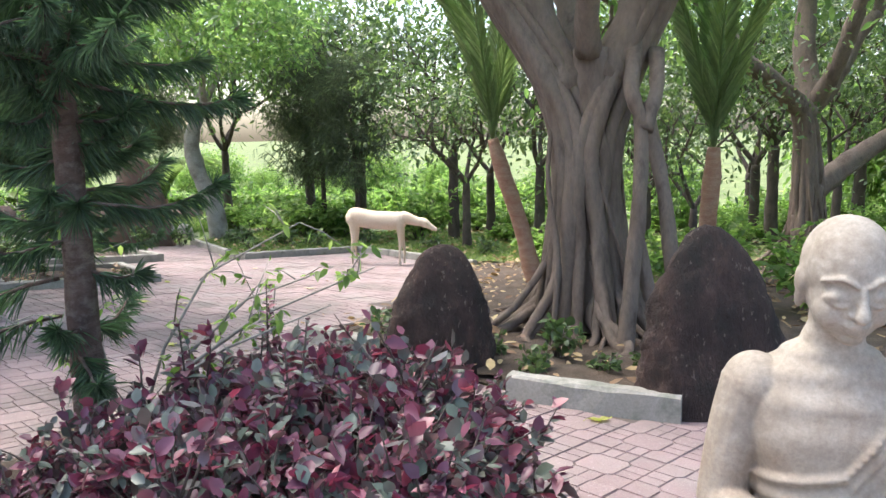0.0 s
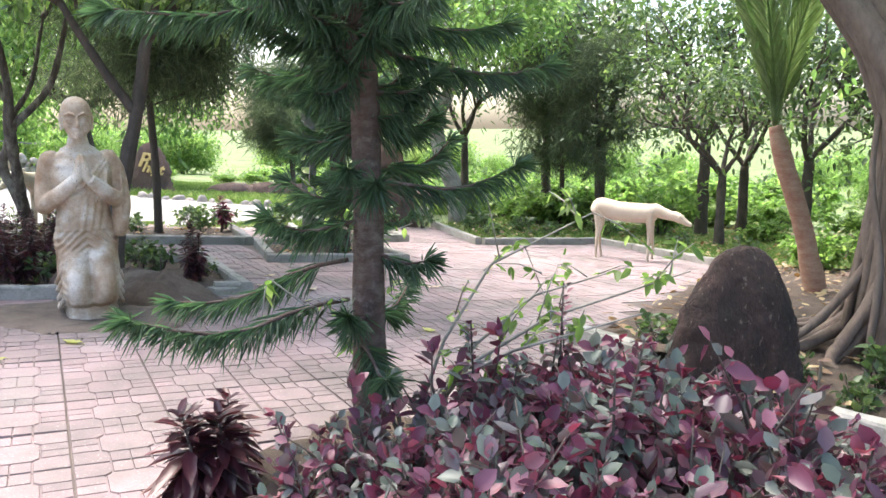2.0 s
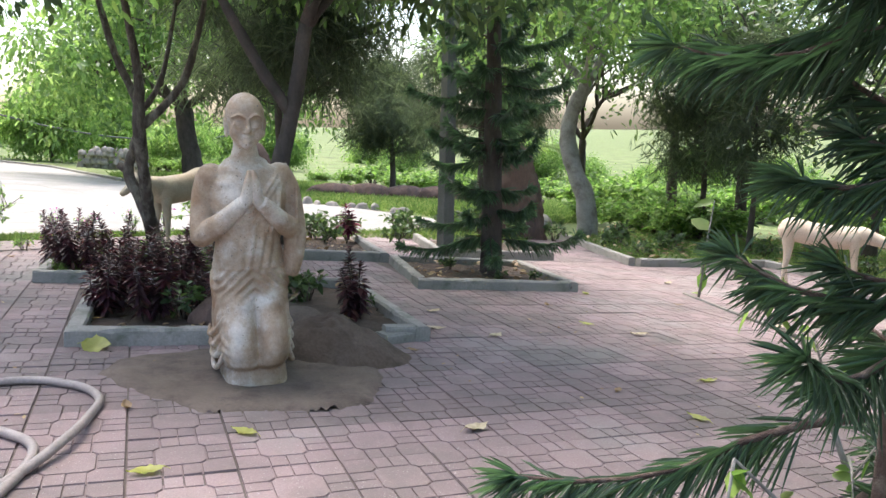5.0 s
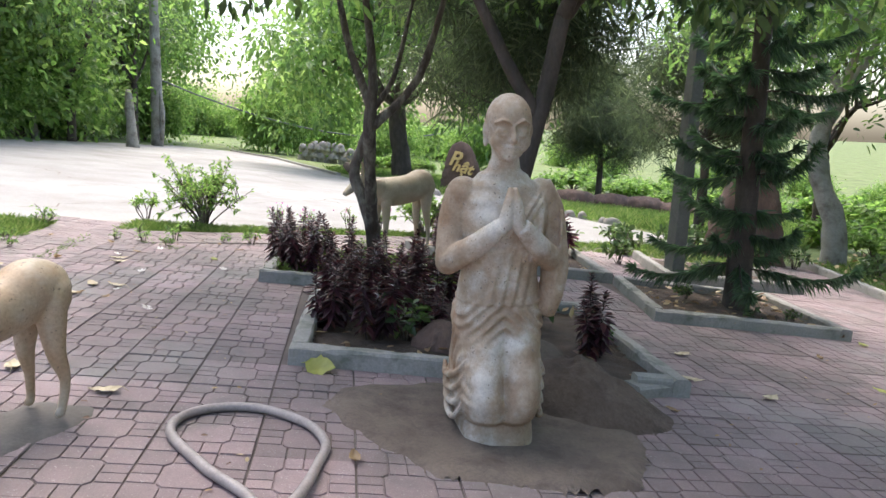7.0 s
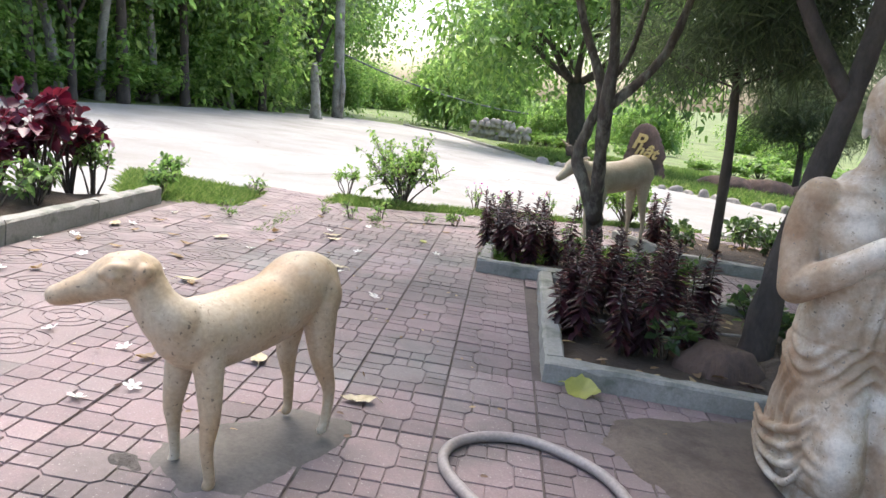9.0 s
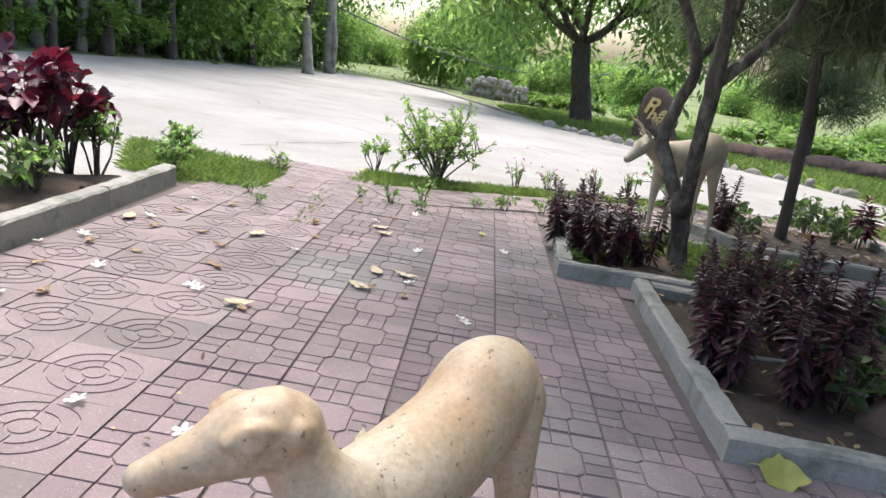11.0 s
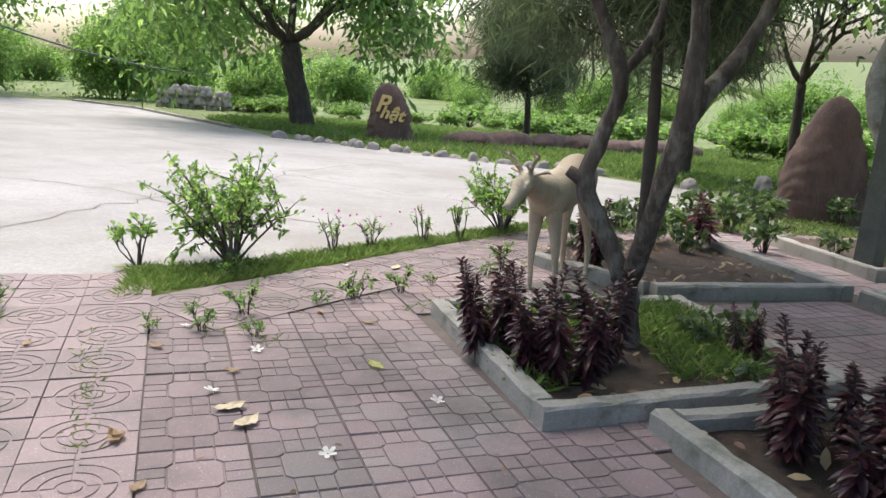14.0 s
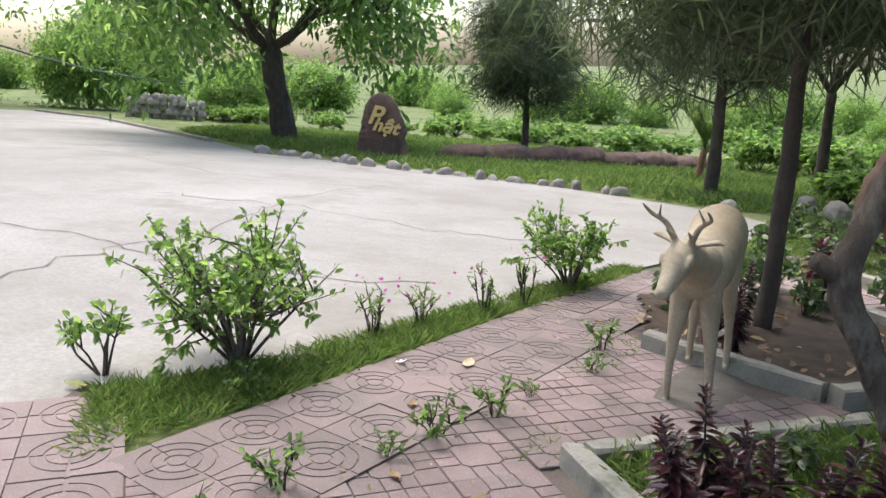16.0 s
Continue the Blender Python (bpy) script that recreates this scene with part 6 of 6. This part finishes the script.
grass("tufts of grass between paving tiles", [[(-11.75, 6.2), (-11.65, 6.28), (-10.35, 5.28), (-10.45, 5.2)], [(-11.3, 6.55), (-11.05, 6.75), (-10.62, 6.75), (-10.7, 6.6)], [(-10.66, 9.0), (-10.5, 9.1), (-10.35, 9.8), (-10.6, 10.2)], [(-10.55, 7.75), (-10.35, 7.7), (-10.3, 8.0), (-10.5, 8.3)]], 380, 0.06, 6, 0.005, -0.01, 0.8)
grass("grass and low weeds beyond the planting beds", [[(-9.2, 13.9), (-10.6, 12.0), (-10.2, 15.5), (-9.8, 18), (-8, 18), (-7.7, 15)]], 7000, 0.16, 7, 0.01, -0.03, 0.7)


# ---- litter, hose ----
def litter(label, regions, count, size, seed, material, h):
    rng, C = np.random.RandomState(seed), []
    for r in regions:
        xs, ys = [p[0] for p in r], [p[1] for p in r]
        want = count // len(regions)
        while want > 0:
            x, y = rng.uniform(min(xs), max(xs)), rng.uniform(min(ys), max(ys))
            if inside(x, y, r):
                C.append(tuple(P(x, y, h + 0.02 * rng.rand())))
                want -= 1
    n = len(C)
    D = np.c_[rng.normal(size=(n, 2)), 0.15 * rng.normal(size=n)]
    L = size * (0.5 + 0.8 * rng.rand(n))
    return solid("leaf_litter", leaf_mesh("leaf_litter", C, D, unit(rng, n, 3), L, L * 0.45, material, 0.35, -0.1), Matrix(), label, "leaf litter", kind="stuff")


litter("brown fallen leaves under the banyan", [BANYAN_BED], 2600, 0.12, 1, M_DRYLEAF, 0.09)
litter("dry fallen leaves in the planting beds", [BED_A, BED_B, BED_C, BED_D], 520, 0.09, 2, M_DRYLEAF, 0.05)
litter("dry leaves scattered on the shaded lawn", [LAWN], 2200, 0.13, 3, M_DRYLEAF, 0.08)
litter("tiny leaf scraps on the paving", [[(-11, 6.3), (-7.5, 3.0), (-5, 4), (-8.8, 6.4)], [(-5, 6), (-2, 6), (-3, 12), (-5, 9.5)], [(-11.4, 6.8), (-10.6, 6.8), (-10.4, 10.5), (-11, 10.5)]], 240, 0.03, 4, M_DRYLEAF, 0.002)


def fallen_leaf(label, material, size, seed, curl=0.3):
    rng, b = np.random.RandomState(seed), Build()
    n = 9
    for i in range(n + 1):
        t = i / n
        w = 0.24 * math.sin(math.pi * t ** 0.8) * (1 if 0 < t < 1 else 0) + 0.006
        for s in (-1, -0.5, 0, 0.5, 1):
            b.v.append((t - 0.5, s * w * (1 + 0.12 * rng.normal() * abs(s)), 0.03 + curl * (t - 0.5) ** 2 + curl * 0.5 * abs(s) * w + 0.02 * rng.normal()))
    for i in range(n):
        for j in range(4):
            a = i * 5 + j
            b.f.append((a, a + 5, a + 6, a + 1))
    b.tube([(-0.5, 0, 0.03 + curl * 0.25), (-0.68, 0.03, 0.02)], [0.012, 0.008], 5)
    b.v = [(x * size * 0.7, y * size * 0.7, z * size * 0.7) for x, y, z in b.v]
    return b.mesh("fallen_leaf", material)


DRY, CREAM = "curled brown dry leaf lying on the paving", "pale cream dry leaf lying on the paving"
leaf_meshes = {"b": [fallen_leaf(DRY, M_DRYLEAF, 0.13, 1, 0.6), fallen_leaf(DRY, M_DRYLEAF, 0.15, 2, 0.9)], "y": [fallen_leaf(CREAM, M_YELLEAF, 0.2, 3, 0.35)], "c": [fallen_leaf(CREAM, surface("cream_dry_leaf", [(0.3, (0.42, 0.34, 0.2)), (0.7, (0.56, 0.48, 0.33))], 20, 60, 0.7), 0.22, 4, 0.5)]}
FALLEN = [("b", -8.79, 4.17), ("b", -9.16, 3.39), ("b", -9.59, 3.43), ("b", -9.83, 4.46), ("b", -9.44, 4.29), ("b", -10.37, 5.37), ("b", -10.0, 5.19), ("c", -10.24, 5.86), ("c", -8.99, 4.94), ("c", -7.49, 4.08), ("c", -10.08, 4.79), ("c", -8.85, 4.18), ("c", -9.13, 5.35), ("c", -9.22, 5.2),
          ("b", -8.8, 5.12), ("b", -8.95, 4.97), ("b", -9.49, 4.28), ("b", -10.4, 5.4), ("b", -11.63, 5.79), ("c", -10.07, 5.8), ("b", -10.51, 7.33), ("b", -11.11, 6.19), ("b", -10.88, 7.31), ("c", -11.21, 8.73), ("b", -10.82, 10.27), ("y", -12.7, 7.18), ("y", -10.03, 6.73), ("b", -11.18, 7.99), ("c", -5.75, 8.11), ("c", -5.4, 7.5), ("y", -4.5, 8.65), ("b", -5.07, 9.27), ("c", -4.93, 7.61),
          ("c", -4.02, 8.55), ("b", -5.2, 6.76), ("y", -4.99, 10.38), ("b", -3.77, 6.75), ("y", -3.32, 7.4), ("y", -5.05, 4.88), ("b", -5.71, 4.79), ("b", -6.22, 5.39), ("y", -5.06, 4.33), ("y", -0.22, 4.92), ("y", -3.27, 6.52), ("b", -3.0, 8.2), ("c", -4.2, 5.6), ("b", -4.0, 10.5), ("c", -3.0, 10.0), ("b", -2.5, 7.6), ("c", -4.4, 12.2), ("b", -10.55, 6.2), ("b", -9.95, 3.75), ("b", -10.3, 4.2), ("b", -10.7, 4.5), ("b", -10.15, 4.45), ("b", -9.3, 3.1), ("b", -8.9, 3.0), ("b", -10.9, 4.95), ("b", -9.75, 3.95), ("b", -8.4, 3.0), ("c", -10.5, 4.1), ("b", -7.62, 3.62), ("c", -6.95, 4.3)]
for k, (c, x, y) in enumerate(FALLEN):
    me = leaf_meshes[c][k % len(leaf_meshes[c])]
    ob = solid("fallen_leaf", me, SLOPE @ Matrix.Translation((x, y, 0.004)) @ Matrix.Rotation(2.4 * k, 4, "Z"), {"b": DRY, "c": CREAM, "y": "yellow-green fallen leaf lying on the paving"}[c], "leaf", "fallen leaves")
big = fallen_leaf("", M_YELLEAF, 0.26, 9, 0.5)
solid("fallen_leaf", big, SLOPE @ Matrix.Translation((-6.72, 5.42, 0.02)) @ Matrix.Rotation(0.5, 4, "Z") @ Matrix.Rotation(0.5, 4, "X") @ Matrix.Diagonal((1, 1.7, 1, 1)), "large yellow-green leaf leaning on the bed's kerb", "leaf", "fallen leaves")


def blossom_mesh():
    b = Build()
    for k in range(5):
        a = TAU * k / 5
        c, s = math.cos(a), math.sin(a)
        pts = [(0.004, -0.004, 0.006), (0.02, -0.014, 0.012), (0.042, -0.012, 0.02), (0.05, 0.002, 0.018), (0.04, 0.014, 0.016), (0.018, 0.012, 0.01), (0.004, 0.004, 0.006)]
        b.add([(x * c - y * s, x * s + y * c, z) for x, y, z in pts], [tuple(range(7))])
    b.ball((0, 0, 0.008), (0.007, 0.007, 0.006), 0, 8, 5)
    return b.mesh("fallen_flower", M_WHITE)


bm_ = blossom_mesh()
for k, (x, y) in enumerate(((-7.76, 3.56), (-7.32, 3.49), (-7.27, 3.28), (-8.07, 3.31), (-9.1, 4.06), (-9.18, 3.21), (-9.96, 3.5), (-9.51, 3.7), (-10.53, 4.24), (-11.08, 4.72), (-9.62, 5.79), (-8.37, 5.21), (-11.26, 6.54), (-9.15, 4.05), (-9.54, 6.53), (-8.42, 5.23), (-9.0, 5.3), (-10.67, 6.5), (-10.44, 5.95), (-11.55, 8.51), (-7.5, 3.9), (-10.1, 3.75), (-9.7, 4.9))):
    solid("fallen_flower", bm_, SLOPE @ Matrix.Translation((x, y, 0.006)) @ Matrix.Rotation(1.9 * k, 4, "Z") @ Matrix.Rotation(0.25, 4, "X") @ Matrix.Scale(0.8, 4), "white five-petalled fallen flower on the paving", "flower", "fallen flowers")

b = Build()
hose = [(-4.2, 1.9), (-4.75, 2.9), (-5.2, 3.75), (-5.55, 4.2), (-5.95, 4.24), (-6.3, 4.29), (-6.45, 4.42), (-6.47, 4.6), (-6.36, 4.77), (-6.1, 4.84), (-5.88, 4.77), (-5.74, 4.62), (-5.5, 4.32), (-5.35, 3.95), (-5.15, 3.3), (-5.2, 2.2)]
b.tube([(x, y, 0.022 + (0.03 if i in (12,) else 0)) for i, (x, y) in enumerate(hose)], 0.021, 10, 8)
solid("garden_hose", b.mesh("garden_hose", M_HOSE), SLOPE, "looped grey rubber garden hose on the paving", "hose")
b = Build()
b.tube([(-7.5, 6.15, 0.10), (-7.2, 6.6, 0.11), (-6.95, 7.25, 0.09)], [0.012, 0.014, 0.009], 6, 4)
solid("dry_branch", b.mesh("dry_branch", M_PALETRUNK), SLOPE, "thin dry branch lying across the bed", "branch")

# ---- paving tiles ----
S, UANG = 0.42, radians(139.2)
US, VS = Vector((math.cos(UANG), math.sin(UANG))), Vector((math.cos(UANG - math.pi / 2), math.sin(UANG - math.pi / 2)))


def pad(b, pts, h, top=0.0, low=-0.0085, ease=0.0028):
    c = Vector((sum(p[0] for p in pts) / len(pts), sum(p[1] for p in pts) / len(pts)))
    lo = [(p[0] * h, p[1] * h, low) for p in pts]
    hi = []
    for p in pts:
        v = Vector(p) * h
        w = v + (c * h - v).normalized() * ease
        hi.append((w.x, w.y, top))
    n = len(pts)
    b.add(lo + hi, [tuple(range(n, 2 * n))] + [(i, (i + 1) % n, (i + 1) % n + n, i + n) for i in range(n)])


def oct_tile():
    """One cast tile: a long-sided octagon framed by small blocks, its shallow grooves cut into the tile's own cement."""
    b, h, g, e = Build(), S / 2, 0.0145, 0.98
    o, i = 0.49, 0.36
    b.add([(-e * h, -e * h, -0.0075), (e * h, -e * h, -0.0075), (e * h, e * h, -0.0075), (-e * h, e * h, -0.0075)], [(0, 1, 2, 3)])
    pad(b, [(o - g, -i + g * .4), (o - g, i - g * .4), (i - g * .4, o - g), (-i + g * .4, o - g), (-o + g, i - g * .4), (-o + g, -i + g * .4), (-i + g * .4, -o + g), (i - g * .4, -o + g)], h)
    for s in (1, -1):
        for a, c in ((-i + g, -g * 0.7), (g * 0.7, i - g)):
            pad(b, [(s * c, s * (o + g)), (s * c, s * e), (s * a, s * e), (s * a, s * (o + g))], h)
        for a, c in ((-i + g, -g * 0.7), (g * 0.7, i - g)):
            pad(b, [(s * (o + g), s * a), (s * e, s * a), (s * e, s * c), (s * (o + g), s * c)], h)
    for sx, sy in ((1, 1), (-1, 1), (-1, -1), (1, -1)):
        q = [(sx * (i + g), sy * e), (sx * (i + g), sy * (o + g)), (sx * (o + g), sy * (i + g)), (sx * e, sy * (i + g)), (sx * e, sy * e)]
        pad(b, q if sx * sy > 0 else q[::-1], h)
    return b.mesh("paving_tile", M_TILE, False)


def ring_tile():
    b, h, g, e = Build(), S / 2, 0.022, 0.985
    b.add([(-e * h, -e * h, -0.0045), (e * h, -e * h, -0.0045), (e * h, e * h, -0.0045), (-e * h, e * h, -0.0045)], [(0, 1, 2, 3)])
    pad(b, [(0.2 * math.cos(TAU * k / 14), 0.2 * math.sin(TAU * k / 14)) for k in range(14)], h)
    for r0, r1 in ((0.25, 0.46), (0.51, 0.74)):
        for q in range(4):
            a0, a1, n = TAU * q / 4 + 0.05, TAU * (q + 1) / 4 - 0.05, 5
            o = [(r1 * math.cos(a0 + (a1 - a0) * k / n), r1 * math.sin(a0 + (a1 - a0) * k / n)) for k in range(n + 1)]
            i = [(r0 * math.cos(a1 + (a0 - a1) * k / n), r0 * math.sin(a1 + (a0 - a1) * k / n)) for k in range(n + 1)]
            lo = [(x * h, y * h, -0.008) for x, y in o + i]
            hi = [(x * h * 0.995, y * h * 0.995, 0.0) for x, y in o + i]
            m = len(lo)
            b.add(lo + hi, [(m + k, m + k + 1, 2 * m - 2 - k, 2 * m - 1 - k) for k in range(n)] + [(k, (k + 1) % m, (k + 1) % m + m, k + m) for k in range(m)])
    for q in range(4):
        a0, n = TAU * q / 4, 5
        arcp = [(0.79 * math.cos(a0 + 0.06 + (TAU / 4 - 0.12) * k / n), 0.79 * math.sin(a0 + 0.06 + (TAU / 4 - 0.12) * k / n)) for k in range(n + 1)]
        c, s = math.cos(a0), math.sin(a0)
        corner = [(x * c - y * s, x * s + y * c) for x, y in ((e, 0.05), (e, e), (0.05, e))]
        lo, hi = [(x * h, y * h, -0.008) for x, y in corner + arcp[::-1]], [(x * h, y * h, 0.0) for x, y in corner + arcp[::-1]]
        m = len(lo)
        b.add(lo + hi, [(m, m + 1, m + 8, ), (m + 1, m + 2, m + 3), (m + 1, m + 3, m + 4, m + 5), (m + 1, m + 5, m + 6, m + 7), (m + 1, m + 7, m + 8)] + [(k, (k + 1) % m, (k + 1) % m + m, k + m) for k in range(m)])
    return b.mesh("ring_tile", M_RING, False)


MAIN = [(-11.7, 6.3), (-10.75, 12.4), (-9.5, 15), (-7.4, 17.2), (-5.1, 13.85), (-3.4, 16.2), (-1.05, 13.35), (-2.25, 6.85), (-0.72, 5.3), (0.25, 4.95), (4.5, 4.7), (4.5, -3), (-4.5, -3), (-9.8, 2.9)]
HOLES = [BED_A, BED_B, BED_C, BED_D, BED_E]
pavement = thing("pavement", "pinkish grey patterned cement tile paving", "pavement", SLOPE)
tagged(pavement, kind="structure")
rng = np.random.RandomState(3)
octs, rings = [], []
for i in range(-26, 60):
    for j in range(-3, 48):
        u, v = i * S + 0.1, -2.62 + (j + 0.5) * S
        p = US * u + VS * v
        if j >= 0 and inside(p.x, p.y, MAIN) and not any(inside(p.x, p.y, q) for q in HOLES):
            octs.append((p.x, p.y, 0.0))
        if j < 0 and -1.5 < u < 14.2:
            rings.append((p.x, p.y, 0.0))
bd = Vector((0.145, 0.989)).normalized()
bn = Vector((bd.y, -bd.x))
for i in range(14):
    for j in range(2):
        p = Vector((-11.93, 6.72)) + bd * (i + 0.5) * S + bn * (j + 0.5) * S
        if -p.x * 0 + (p.x * VS.x + p.y * VS.y) > -2.5:
            rings.append((p.x, p.y, 1.0))


def lay(tiles, me, name, n_parts, cx, cy):
    tiles = sorted(tiles, key=lambda q: (q[0] - cx) ** 2 * 0.6 + (q[1] - cy) ** 2)
    V = np.empty(len(me.vertices) * 3)
    me.vertices.foreach_get("co", V)
    V = V.reshape(-1, 3)
    F = [tuple(p.vertices) for p in me.polygons]
    rest = Build()
    for k, (x, y, band) in enumerate(tiles):
        ang = math.atan2(bd.y, bd.x) if band else UANG
        q = Matrix.Translation((x, y, 0.0016 * rng.normal() + 0.006 * band)) @ Matrix.Rotation(ang + math.pi / 2 * rng.randint(4) * (0 if name == "paving_tile" else 1), 4, "Z") @ Matrix.Rotation(0.006 * rng.normal(), 4, "X") @ Matrix.Rotation(0.006 * rng.normal(), 4, "Y")
        if k < n_parts:
            ob = part(name, me, pavement)
            ob.matrix_local = q
        else:
            A = np.array(q)
            rest.add((V @ A[:3, :3].T + A[:3, 3]).tolist(), F)
    if rest.v:
        ob = part("far_tiles", rest.mesh("far_tiles", me.materials[0], False), pavement, "farther tiles of the same paving")
        tagged(ob, kind="stuff")


lay(octs, oct_tile(), "paving_tile", 300, -7.6, 4.9)
lay(rings, ring_tile(), "ring_tile", 160, -11.0, 6.0)
